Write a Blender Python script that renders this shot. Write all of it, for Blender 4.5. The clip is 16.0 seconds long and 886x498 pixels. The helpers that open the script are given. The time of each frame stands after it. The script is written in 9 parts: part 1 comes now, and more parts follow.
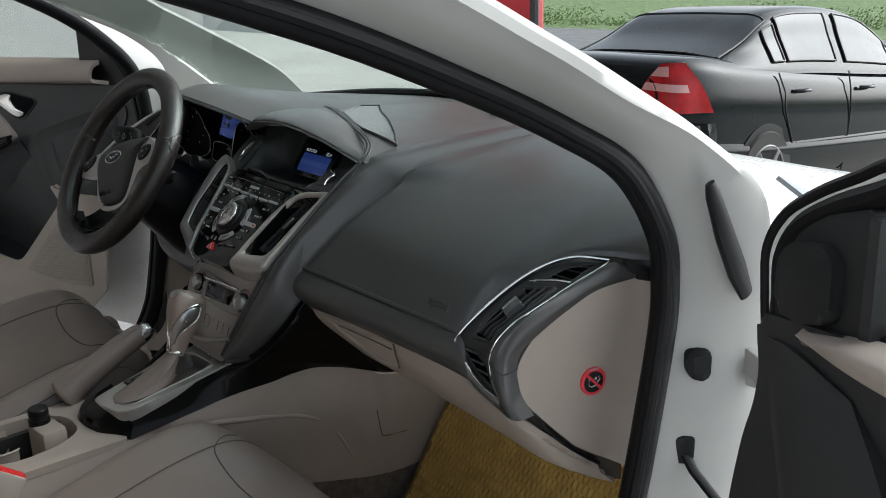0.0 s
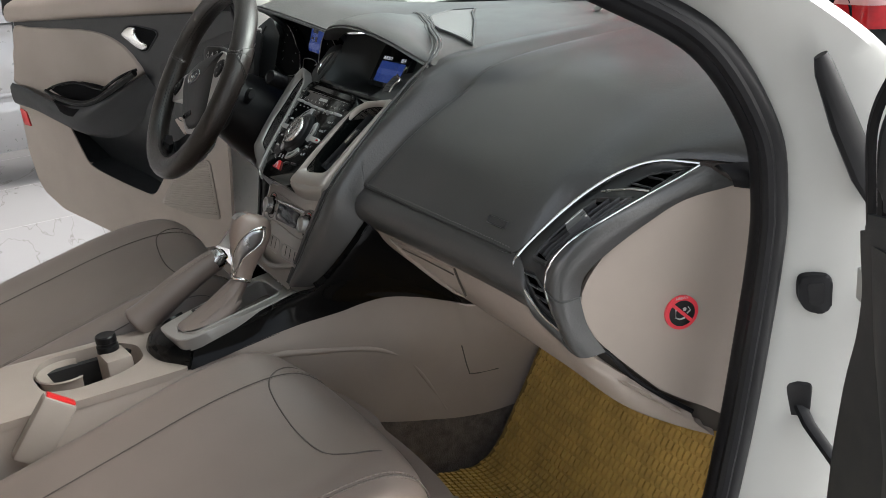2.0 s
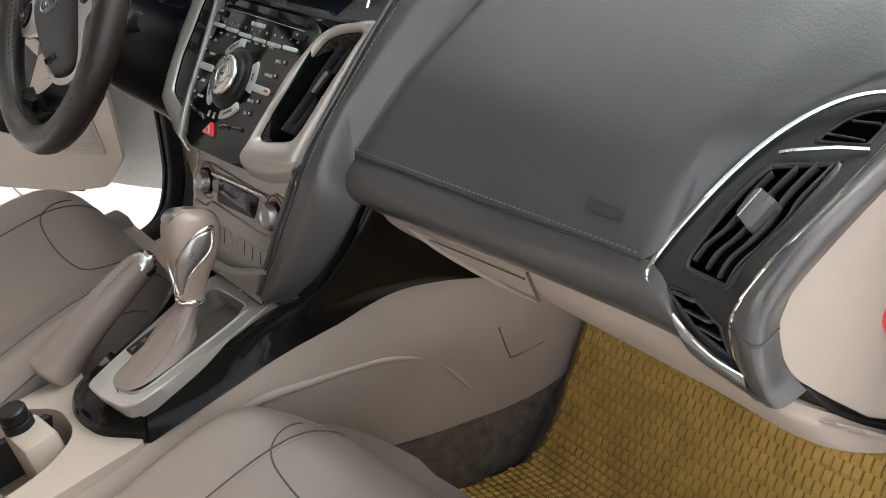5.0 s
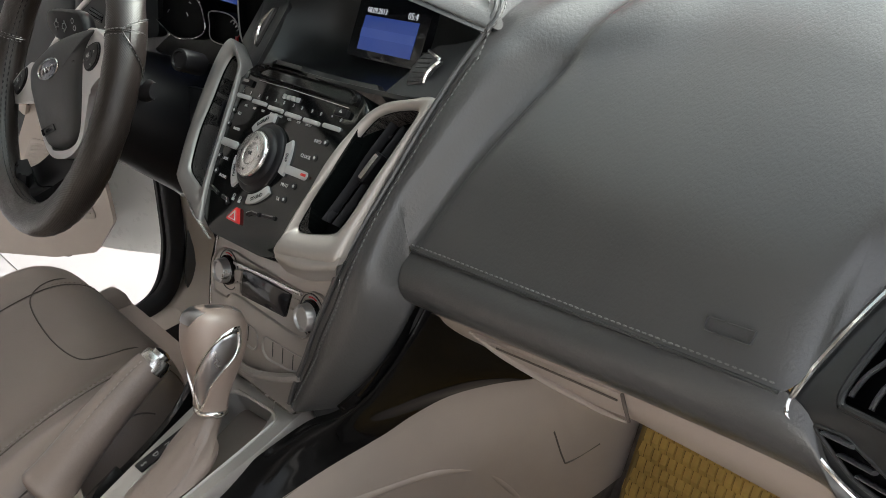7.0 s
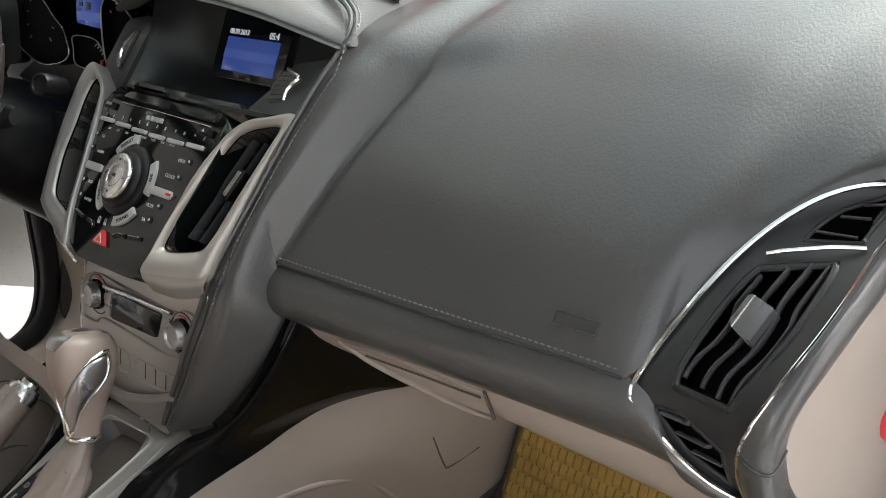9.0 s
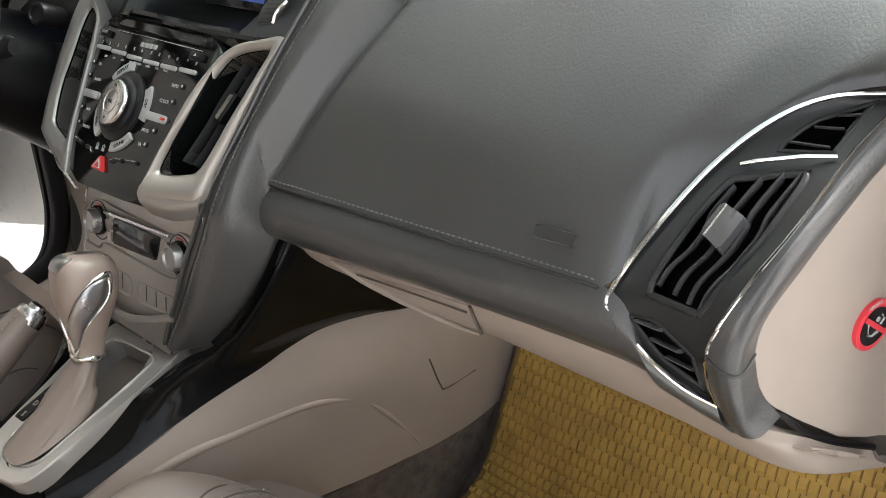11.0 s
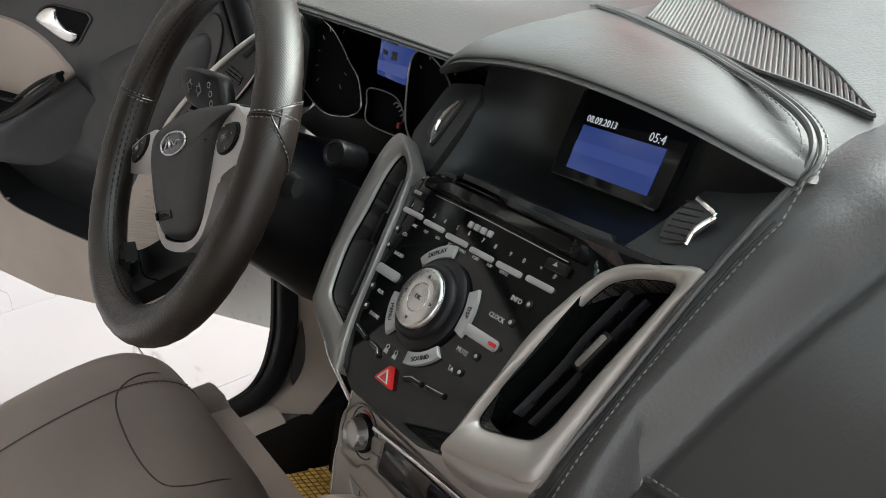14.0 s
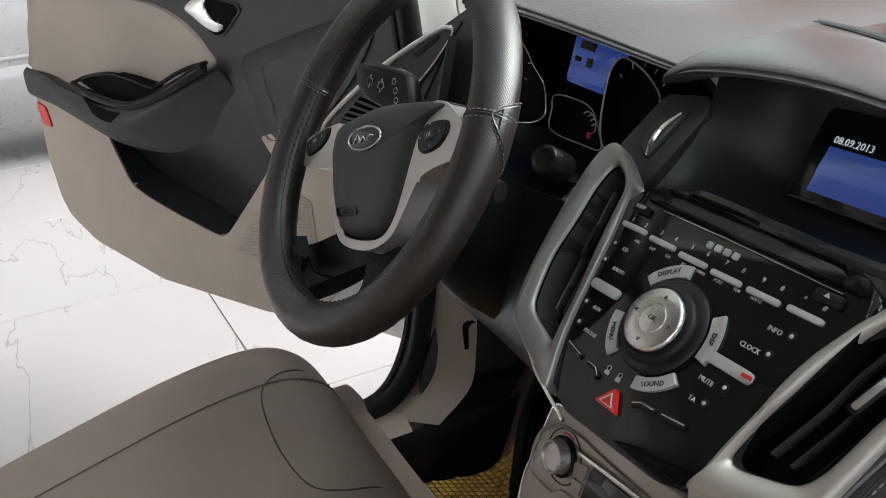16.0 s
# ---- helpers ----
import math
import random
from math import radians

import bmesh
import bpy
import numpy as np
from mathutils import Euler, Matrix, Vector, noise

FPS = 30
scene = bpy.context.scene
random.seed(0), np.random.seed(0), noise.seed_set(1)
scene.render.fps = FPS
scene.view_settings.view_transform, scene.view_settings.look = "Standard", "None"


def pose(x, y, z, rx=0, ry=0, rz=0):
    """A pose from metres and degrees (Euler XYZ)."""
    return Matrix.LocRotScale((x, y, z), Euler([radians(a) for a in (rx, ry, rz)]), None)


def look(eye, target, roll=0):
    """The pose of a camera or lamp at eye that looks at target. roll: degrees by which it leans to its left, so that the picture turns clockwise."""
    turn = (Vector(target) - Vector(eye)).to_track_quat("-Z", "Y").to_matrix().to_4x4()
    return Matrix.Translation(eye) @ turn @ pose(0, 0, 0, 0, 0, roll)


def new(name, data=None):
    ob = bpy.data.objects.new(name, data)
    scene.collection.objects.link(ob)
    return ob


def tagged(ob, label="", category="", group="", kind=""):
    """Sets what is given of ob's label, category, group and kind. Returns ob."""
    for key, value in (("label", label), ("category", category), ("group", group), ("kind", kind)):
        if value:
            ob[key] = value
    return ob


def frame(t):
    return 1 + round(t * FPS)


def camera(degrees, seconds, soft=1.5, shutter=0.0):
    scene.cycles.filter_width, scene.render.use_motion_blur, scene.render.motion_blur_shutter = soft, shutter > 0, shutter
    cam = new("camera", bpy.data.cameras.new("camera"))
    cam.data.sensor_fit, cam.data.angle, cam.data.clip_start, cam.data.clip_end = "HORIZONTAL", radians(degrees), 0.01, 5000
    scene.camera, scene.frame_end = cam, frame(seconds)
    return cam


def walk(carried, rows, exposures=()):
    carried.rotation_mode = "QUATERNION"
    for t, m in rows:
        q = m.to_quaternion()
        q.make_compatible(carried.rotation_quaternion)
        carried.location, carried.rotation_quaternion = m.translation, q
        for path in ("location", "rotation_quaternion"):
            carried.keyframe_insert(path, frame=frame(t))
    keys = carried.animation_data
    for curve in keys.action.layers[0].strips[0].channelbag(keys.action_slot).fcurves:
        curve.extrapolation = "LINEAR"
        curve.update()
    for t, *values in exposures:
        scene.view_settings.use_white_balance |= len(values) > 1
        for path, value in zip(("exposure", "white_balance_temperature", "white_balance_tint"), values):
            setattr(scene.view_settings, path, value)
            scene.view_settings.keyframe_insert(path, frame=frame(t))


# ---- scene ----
cam = camera(51.5, 16.0, soft=0.8)
PATH = [
    (0, (1.388, 0.161, 1.260), (-0.098, 1.368, 0.682), -1.6),
    (0.5, (1.374, 0.277, 1.184), (-0.251, 1.262, 0.562), -3.9),
    (1, (1.353, 0.358, 1.166), (-0.327, 1.224, 0.511), -5.5),
    (1.5, (1.353, 0.388, 1.171), (-0.336, 1.231, 0.510), -5.8),
    (2, (1.349, 0.383, 1.158), (-0.337, 1.227, 0.491), -5.9),
    (2.5, (1.348, 0.391, 1.143), (-0.344, 1.224, 0.476), -5.9),
    (3, (1.246, 0.399, 1.141), (-0.442, 1.240, 0.475), -5.8),
    (3.2, (1.184, 0.404, 1.149), (-0.486, 1.220, 0.413), -6.7),
    (5.3, (0.868, 0.472, 1.180), (-0.573, 1.406, 0.155), -12.7),
    (5.5, (0.840, 0.464, 1.169), (-0.612, 1.421, 0.182), -12.0),
    (6, (0.784, 0.487, 1.184), (-0.682, 1.470, 0.242), -12.3),
    (6.5, (0.766, 0.488, 1.180), (-0.680, 1.496, 0.232), -11.5),
    (7, (0.758, 0.489, 1.181), (-0.688, 1.493, 0.230), -11.6),
    (7.5, (0.749, 0.494, 1.181), (-0.696, 1.498, 0.231), -11.7),
    (8, (0.739, 0.490, 1.181), (-0.695, 1.524, 0.245), -11.3),
    (8.5, (0.757, 0.486, 1.183), (-0.647, 1.575, 0.266), -10.6),
    (9, (0.796, 0.492, 1.178), (-0.511, 1.673, 0.232), -10.6),
    (9.2, (0.817, 0.499, 1.176), (-0.451, 1.709, 0.213), -11.1),
    (11.3, (0.829, 0.489, 1.163), (-0.497, 1.550, 0.108), -11.8),
    (11.5, (0.812, 0.496, 1.166), (-0.578, 1.492, 0.129), -12.1),
    (12, (0.757, 0.524, 1.162), (-0.768, 1.338, 0.155), -12.5),
    (12.5, (0.708, 0.558, 1.150), (-0.864, 1.350, 0.202), -9.2),
    (13, (0.638, 0.585, 1.144), (-0.879, 1.482, 0.197), -7.6),
    (13.5, (0.578, 0.573, 1.150), (-0.930, 1.508, 0.227), -6.5),
    (14, (0.509, 0.562, 1.171), (-1.084, 1.455, 0.357), -7.3),
    (14.5, (0.452, 0.522, 1.188), (-1.218, 1.345, 0.459), -7.6),
    (15, (0.407, 0.490, 1.189), (-1.286, 1.273, 0.469), -6.2),
    (15.5, (0.391, 0.474, 1.181), (-1.295, 1.262, 0.448), -4.4),
    (16, (0.425, 0.482, 1.165), (-1.250, 1.255, 0.391), -4.8),
]
walk(cam, [(t, look(eye, target, roll)) for t, eye, target, roll in PATH],
     [(0.0, -0.95, 6000, 6), (0.6, -0.62, 6100, 8), (1.2, -0.40, 6250, 9), (3.0, -0.22, 6300, 9), (5.5, 0.48, 6500, 10), (7.0, 0.20, 6450, 10), (9.0, 0.22, 6450, 10),
      (11.5, 0.48, 6550, 10), (13.0, 0.14, 6450, 10), (16.0, -0.06, 6300, 9)])

# ---- world and light ----
world = bpy.data.worlds.new("overcast_sky")
scene.world = world
world.use_nodes = True
wn = world.node_tree
sky = wn.nodes.new("ShaderNodeTexSky")
sky.sky_type, sky.sun_disc = "NISHITA", False
sky.sun_elevation, sky.sun_rotation = radians(32), radians(23)
sky.air_density, sky.dust_density, sky.ozone_density = 1.0, 4.0, 0.6
soft_sky = wn.nodes.new("ShaderNodeHueSaturation")
soft_sky.inputs["Saturation"].default_value = 0.25
wn.links.new(sky.outputs[0], soft_sky.inputs["Color"])
wn.links.new(soft_sky.outputs[0], wn.nodes["Background"].inputs["Color"])
wn.nodes["Background"].inputs["Strength"].default_value = 0.52
sun_data = bpy.data.lights.new("overcast_sun", "SUN")
sun_data.energy, sun_data.angle, sun_data.color = 2.4, radians(70), (1.0, 0.98, 0.95)
sun_lamp = new("overcast_sun", sun_data)
sun_lamp.matrix_world = look((3.2, 8.2, 5.4), (0, 0.6, 0))


# ---- materials ----
def nodes_of(name):
    m = bpy.data.materials.new(name)
    m.use_nodes = True
    nt = m.node_tree
    return m, nt, nt.nodes["Principled BSDF"], nt.nodes.new("ShaderNodeTexCoord")


def ramp(nt, src, lo, hi, a=0.35, b=0.65):
    r = nt.nodes.new("ShaderNodeValToRGB")
    r.color_ramp.elements[0].position, r.color_ramp.elements[1].position = a, b
    r.color_ramp.elements[0].color, r.color_ramp.elements[1].color = (*lo, 1), (*hi, 1)
    nt.links.new(src, r.inputs[0])
    return r.outputs[0]


def tex(nt, tc, kind, scale, **inputs):
    n = nt.nodes.new(kind)
    nt.links.new(tc.outputs["Object"], n.inputs["Vector"])
    n.inputs["Scale"].default_value = scale
    for k, v in inputs.items():
        n.inputs[k].default_value = v
    return n


def bump(nt, bsdf, src, strength, distance):
    b = nt.nodes.new("ShaderNodeBump")
    b.inputs["Strength"].default_value, b.inputs["Distance"].default_value = strength, distance
    nt.links.new(src, b.inputs["Height"])
    prev = bsdf.inputs["Normal"].links[0].from_socket if bsdf.inputs["Normal"].links else None
    if prev:
        nt.links.new(prev, b.inputs["Normal"])
    nt.links.new(b.outputs[0], bsdf.inputs["Normal"])


def surface(name, color, rough=0.5, metal=0.0, vary=0.12, vscale=6.0, grain=0.0, gscale=900.0, gdist=0.0004,
            coat=0.0, spec=0.5, emit=None, emit_strength=1.0, rvary=0.08):
    """A plain surface with mottled colour and roughness, and a fine grain."""
    m, nt, b, tc = nodes_of(name)
    n = tex(nt, tc, "ShaderNodeTexNoise", vscale, Detail=6.0, Roughness=0.6)
    lo, hi = [c * (1 - vary) for c in color], [min(1, c * (1 + vary)) for c in color]
    nt.links.new(ramp(nt, n.outputs["Fac"], lo, hi), b.inputs["Base Color"])
    r = nt.nodes.new("ShaderNodeMapRange")
    r.inputs["To Min"].default_value, r.inputs["To Max"].default_value = max(0.02, rough - rvary), min(1, rough + rvary)
    nt.links.new(tex(nt, tc, "ShaderNodeTexNoise", vscale * 7, Detail=4.0).outputs["Fac"], r.inputs["Value"])
    nt.links.new(r.outputs[0], b.inputs["Roughness"])
    b.inputs["Metallic"].default_value = metal
    b.inputs["Coat Weight"].default_value, b.inputs["Coat Roughness"].default_value = coat, 0.06
    b.inputs["Specular IOR Level"].default_value = spec
    if grain:
        bump(nt, b, tex(nt, tc, "ShaderNodeTexNoise", gscale, Detail=3.0).outputs["Fac"], grain, gdist)
    if emit:
        b.inputs["Emission Color"].default_value = (*emit, 1)
        b.inputs["Emission Strength"].default_value = emit_strength
    return m


def leather(name, color, rough, grain=0.5, gscale=260.0, vary=0.08):
    """Skin with wrinkled pebbles: two cell patterns, stretched one way, over a soft mottle."""
    m, nt, b, tc = nodes_of(name)
    mp = nt.nodes.new("ShaderNodeMapping")
    mp.inputs["Scale"].default_value = (1.0, 0.45, 0.6)
    warp = tex(nt, tc, "ShaderNodeTexNoise", 40.0, Detail=2.0)
    add = nt.nodes.new("ShaderNodeMixRGB")
    add.blend_type, add.inputs[0].default_value = "LINEAR_LIGHT", 0.0012
    nt.links.new(tc.outputs["Object"], add.inputs[1])
    nt.links.new(warp.outputs["Color"], add.inputs[2])
    nt.links.new(add.outputs[0], mp.inputs[0])
    v = nt.nodes.new("ShaderNodeTexNoise")
    v.inputs["Scale"].default_value, v.inputs["Detail"].default_value = gscale, 2.0
    nt.links.new(mp.outputs[0], v.inputs["Vector"])
    edge = ramp(nt, v.outputs["Fac"], (0, 0, 0), (1, 1, 1), 0.34, 0.60)
    n = tex(nt, tc, "ShaderNodeTexNoise", 5.0, Detail=5.0)
    lo, hi = [c * (1 - vary) for c in color], [c * (1 + vary) for c in color]
    nt.links.new(ramp(nt, n.outputs["Fac"], lo, hi), b.inputs["Base Color"])
    r = nt.nodes.new("ShaderNodeMapRange")
    r.inputs["To Min"].default_value, r.inputs["To Max"].default_value = rough - 0.07, rough + 0.07
    nt.links.new(tex(nt, tc, "ShaderNodeTexNoise", 22.0, Detail=4.0).outputs["Fac"], r.inputs["Value"])
    nt.links.new(r.outputs[0], b.inputs["Roughness"])
    b.inputs["Specular IOR Level"].default_value = 0.75
    bump(nt, b, edge, grain, 0.0007)
    bump(nt, b, tex(nt, tc, "ShaderNodeTexNoise", 14.0, Detail=3.0).outputs["Fac"], 0.035, 0.01)
    return m


def perforated(name, color, rough):
    """Glossy leather punched with close rows of small holes, worn a little."""
    m, nt, b, tc = nodes_of(name)
    v = nt.nodes.new("ShaderNodeTexVoronoi")
    v.voronoi_dimensions = "2D"
    v.inputs["Scale"].default_value, v.inputs["Randomness"].default_value = 1.0, 0.04
    turn = nt.nodes.new("ShaderNodeMapping")
    turn.inputs["Rotation"].default_value = (0, 0, radians(45))
    turn.inputs["Scale"].default_value = (540.0, 540.0, 1.0)
    nt.links.new(tc.outputs["UV"], turn.inputs["Vector"])
    nt.links.new(turn.outputs[0], v.inputs["Vector"])
    hole = ramp(nt, v.outputs["Distance"], (0, 0, 0), (1, 1, 1), 0.12, 0.55)
    n = tex(nt, tc, "ShaderNodeTexNoise", 18.0, Detail=5.0)
    nt.links.new(ramp(nt, n.outputs["Fac"], [c * 0.94 for c in color], [c * 1.08 for c in color]), b.inputs["Base Color"])
    r = nt.nodes.new("ShaderNodeMapRange")
    r.inputs["To Min"].default_value, r.inputs["To Max"].default_value = rough - 0.03, rough + 0.04
    nt.links.new(tex(nt, tc, "ShaderNodeTexNoise", 30.0, Detail=4.0).outputs["Fac"], r.inputs["Value"])
    nt.links.new(r.outputs[0], b.inputs["Roughness"])
    b.inputs["Specular IOR Level"].default_value = 0.7
    bump(nt, b, hole, 0.28, 0.0005)
    return m


def clear_glass(name, tint, gloss=0.04):
    """A thin pane: mostly see-through, with a Fresnel reflection."""
    m, nt, b, tc = nodes_of(name)
    out = nt.nodes["Material Output"]
    tr = nt.nodes.new("ShaderNodeBsdfTransparent")
    tr.inputs[0].default_value = (*tint, 1)
    gl = nt.nodes.new("ShaderNodeBsdfGlossy")
    gl.inputs["Roughness"].default_value = 0.02
    fr = nt.nodes.new("ShaderNodeFresnel")
    fr.inputs["IOR"].default_value = 1.45
    mix = nt.nodes.new("ShaderNodeMixShader")
    damp = nt.nodes.new("ShaderNodeMath")
    damp.operation, damp.inputs[1].default_value = "MULTIPLY", 0.3
    nt.links.new(fr.outputs[0], damp.inputs[0])
    nt.links.new(damp.outputs[0], mix.inputs[0])
    nt.links.new(tr.outputs[0], mix.inputs[1])
    nt.links.new(gl.outputs[0], mix.inputs[2])
    nt.links.new(mix.outputs[0], out.inputs["Surface"])
    return m


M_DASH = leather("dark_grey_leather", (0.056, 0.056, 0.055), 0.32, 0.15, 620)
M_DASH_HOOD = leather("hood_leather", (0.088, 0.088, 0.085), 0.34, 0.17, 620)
M_THREAD = surface("grey_thread", (0.17, 0.17, 0.165), 0.7)
M_GROOVE = surface("seam_shadow_leather", (0.030, 0.030, 0.029), 0.6)
M_GAP = surface("beige_gap", (0.10, 0.085, 0.072), 0.8)
M_VENTFACE = surface("vent_dark_plastic", (0.022, 0.023, 0.023), 0.42, vary=0.08, grain=0.15, gscale=1500)
M_SEAT = leather("taupe_seat_leather", (0.206, 0.166, 0.144), 0.42, 0.10, 620)
M_SEAT_BEIGE = leather("pale_bolster_leather", (0.42, 0.37, 0.30), 0.5, 0.2, 320)
M_RIM = perforated("black_rim_leather", (0.0150, 0.0118, 0.0098), 0.31)
M_RIMPLAIN = leather("plain_rim_leather", (0.016, 0.013, 0.011), 0.30, 0.12, 700)
M_CHEEK = surface("smooth_dark_panel", (0.030, 0.032, 0.033), 0.45, vary=0.08, grain=0.2, gscale=1500)
M_VENTRIM = surface("grey_vent_bezel", (0.045, 0.044, 0.044), 0.4, metal=0.2, vary=0.06)
M_RIBBED = surface("ribbed_grey", (0.05, 0.05, 0.05), 0.45, vary=0.3, vscale=700)
M_BOOT = leather("gaiter_leather", (0.225, 0.180, 0.156), 0.5, 0.2, 300)
M_BEIGE = surface("beige_plastic", (0.352, 0.298, 0.256), 0.55, vary=0.05, grain=0.25, gscale=1400)
M_INSERT = leather("tan_door_leather", (0.275, 0.226, 0.190), 0.52, 0.08, 620)
M_TAUPE = surface("taupe_plastic", (0.305, 0.266, 0.231), 0.5, vary=0.05, grain=0.25, gscale=1400)
M_DARKP = surface("dark_grey_plastic", (0.026, 0.027, 0.028), 0.5, vary=0.1, grain=0.3, gscale=1300)
M_DOORP = surface("door_grey_plastic", (0.025, 0.026, 0.027), 0.55, vary=0.1, grain=0.3, gscale=1300)
M_BLACK = surface("satin_black_plastic", (0.005, 0.005, 0.006), 0.42, spec=0.3, vary=0.1, grain=0.1)
M_POCKET = surface("pocket_black", (0.003, 0.003, 0.0035), 0.8, vary=0.1, spec=0.1)
M_SLAT = surface("slat_grey", (0.075, 0.075, 0.078), 0.36, vary=0.1)
M_SLATDARK = surface("slat_black", (0.040, 0.040, 0.042), 0.26, vary=0.1)
M_KEYDARK = surface("tab_grey", (0.13, 0.13, 0.135), 0.3, metal=0.4, vary=0.05)
M_PIANO = surface("piano_black", (0.006, 0.006, 0.006), 0.10, vary=0.1, coat=0.0, spec=0.16, rvary=0.04)
M_FACE = surface("radio_face_black", (0.003, 0.004, 0.004), 0.06, vary=0.1, coat=0.0, spec=0.38, rvary=0.02)
M_RUBBER = surface("black_rubber", (0.0075, 0.0075, 0.0085), 0.45, spec=0.18, vary=0.15, grain=0.1)
M_SILVER = surface("satin_silver_paint", (0.60, 0.585, 0.57), 0.34, metal=0.6, vary=0.05, grain=0.08, gscale=2500)
M_WARM = surface("champagne_metal", (0.36, 0.332, 0.302), 0.36, metal=0.45, vary=0.05, grain=0.1, gscale=2500)
M_CHROME = surface("chrome", (0.82, 0.82, 0.80), 0.12, metal=1.0, vary=0.03, rvary=0.04)
M_LEFTVENT = surface("grey_champagne_metal", (0.30, 0.29, 0.275), 0.34, metal=0.55, vary=0.05, grain=0.1, gscale=2500)
M_SATIN = surface("satin_chrome", (0.7, 0.7, 0.69), 0.25, metal=1.0, vary=0.04)
M_KEY = surface("silver_key", (0.48, 0.48, 0.475), 0.36, metal=0.4, vary=0.03)
M_PLATE = surface("plate_silver", (0.40, 0.385, 0.36), 0.36, metal=0.5, vary=0.04, grain=0.1, gscale=2500)
M_LINER = surface("gate_liner", (0.16, 0.135, 0.115), 0.6, vary=0.1, grain=0.2)
M_GRIP = leather("grip_leather", (0.275, 0.215, 0.183), 0.36, 0.06, 620)
M_KNOB = surface("knob_silver", (0.42, 0.41, 0.40), 0.3, metal=0.85, vary=0.05)
M_INLAY = surface("satin_inlay", (0.42, 0.42, 0.43), 0.30, metal=1.0, vary=0.05)
M_PRINT = surface("pale_print", (0.46, 0.46, 0.45), 0.5, vary=0.02)
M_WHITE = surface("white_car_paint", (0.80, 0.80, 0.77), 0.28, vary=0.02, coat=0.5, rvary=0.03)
# the body's white, darkened in colour for the shade inside the door openings
M_WHITE_SHADED = surface("shaded_white_paint", (0.38, 0.38, 0.36), 0.35, vary=0.03, coat=0.3)
M_PILLAR = surface("pale_grey_trim", (0.46, 0.45, 0.42), 0.7, vary=0.04, grain=0.3, gscale=800)
M_HEADLINER = surface("pale_cloth", (0.5, 0.49, 0.45), 0.9, vary=0.05, grain=0.4, gscale=600)
M_CARPET = surface("brown_grey_carpet", (0.15, 0.13, 0.115), 0.95, vary=0.25, vscale=60, grain=0.9, gscale=500, gdist=0.003, spec=0.1)
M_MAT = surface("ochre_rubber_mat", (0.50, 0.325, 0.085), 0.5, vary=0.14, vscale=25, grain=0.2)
# the same ochre darkened, so that the gaps between cells read as shaded
M_MAT_SHADED = surface("shaded_ochre_mat", (0.20, 0.13, 0.035), 0.7, vary=0.2, vscale=25)
M_RED = surface("red_plastic", (0.60, 0.02, 0.02), 0.3, vary=0.05, coat=0.3)
M_REDLAMP = surface("red_lamp_lens", (0.24, 0.004, 0.006), 0.16, vary=0.2, vscale=12, coat=0.0, spec=0.3)
M_CLEARLAMP = surface("clear_lamp_lens", (0.36, 0.20, 0.19), 0.12, vary=0.1, coat=0.8)
M_STICKER_RED = surface("sticker_red", (0.72, 0.05, 0.07), 0.4, vary=0.03)
M_STICKER_BLACK = surface("sticker_black", (0.012, 0.012, 0.012), 0.4, vary=0.03)
M_SCREEN = surface("blue_display", (0.02, 0.03, 0.10), 0.12, vary=0.02, emit=(0.04, 0.085, 0.36), emit_strength=0.42)
M_SCREEN_PALE = surface("pale_display_band", (0.02, 0.03, 0.10), 0.12, vary=0.02, emit=(0.065, 0.12, 0.44), emit_strength=0.42)
M_SCREEN_OFF = surface("dark_display", (0.008, 0.009, 0.012), 0.1, vary=0.05)
M_TEXT_LIT = surface("lit_text", (0.6, 0.6, 0.62), 0.4, vary=0.02, emit=(0.75, 0.78, 0.85), emit_strength=0.42)
M_WELL = surface("screen_well_black", (0.020, 0.022, 0.022), 0.35, vary=0.1)
M_BLACKCAR = surface("dark_green_black_paint", (0.008, 0.0105, 0.0115), 0.10, vary=0.15, spec=0.14, rvary=0.03)
M_TYRE = surface("tyre_rubber", (0.020, 0.019, 0.018), 0.8, vary=0.2, vscale=20, grain=0.3)
M_ALLOY = surface("alloy", (0.16, 0.16, 0.16), 0.4, metal=0.6, vary=0.1)
M_REDWALL = surface("red_painted_panel", (0.50, 0.035, 0.045), 0.45, vary=0.08, vscale=2, grain=0.1)
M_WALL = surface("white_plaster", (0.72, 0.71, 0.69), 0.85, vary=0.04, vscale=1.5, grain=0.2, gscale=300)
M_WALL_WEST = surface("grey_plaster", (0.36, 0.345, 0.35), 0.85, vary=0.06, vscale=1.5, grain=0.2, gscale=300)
M_SAIL = surface("sail_black", (0.012, 0.013, 0.014), 0.45, vary=0.1, grain=0.2)
M_GLASS = clear_glass("windscreen_glass", (0.92, 0.97, 0.945))
M_DARKGLASS = surface("tinted_car_glass", (0.035, 0.041, 0.044), 0.05, vary=0.2, vscale=1.5, spec=0.15, rvary=0.02)


# ---- building helpers ----
def V(*p):
    return Vector(p)


def thing(name, label, category, base=(0, 0, 0), group="", kind=""):
    """A top-level empty at the thing's base, under which its parts hang."""
    e = new(name)
    e.empty_display_size = 0.02
    e.location = base
    return tagged(e, label, category, group, kind)


def adopt(ob, parent):
    """Hangs ob under parent, with its mesh kept in world metres."""
    ob.parent = parent
    ob.matrix_parent_inverse = Matrix.Identity(4) if parent.parent else Matrix.Translation(-Vector(parent.location))


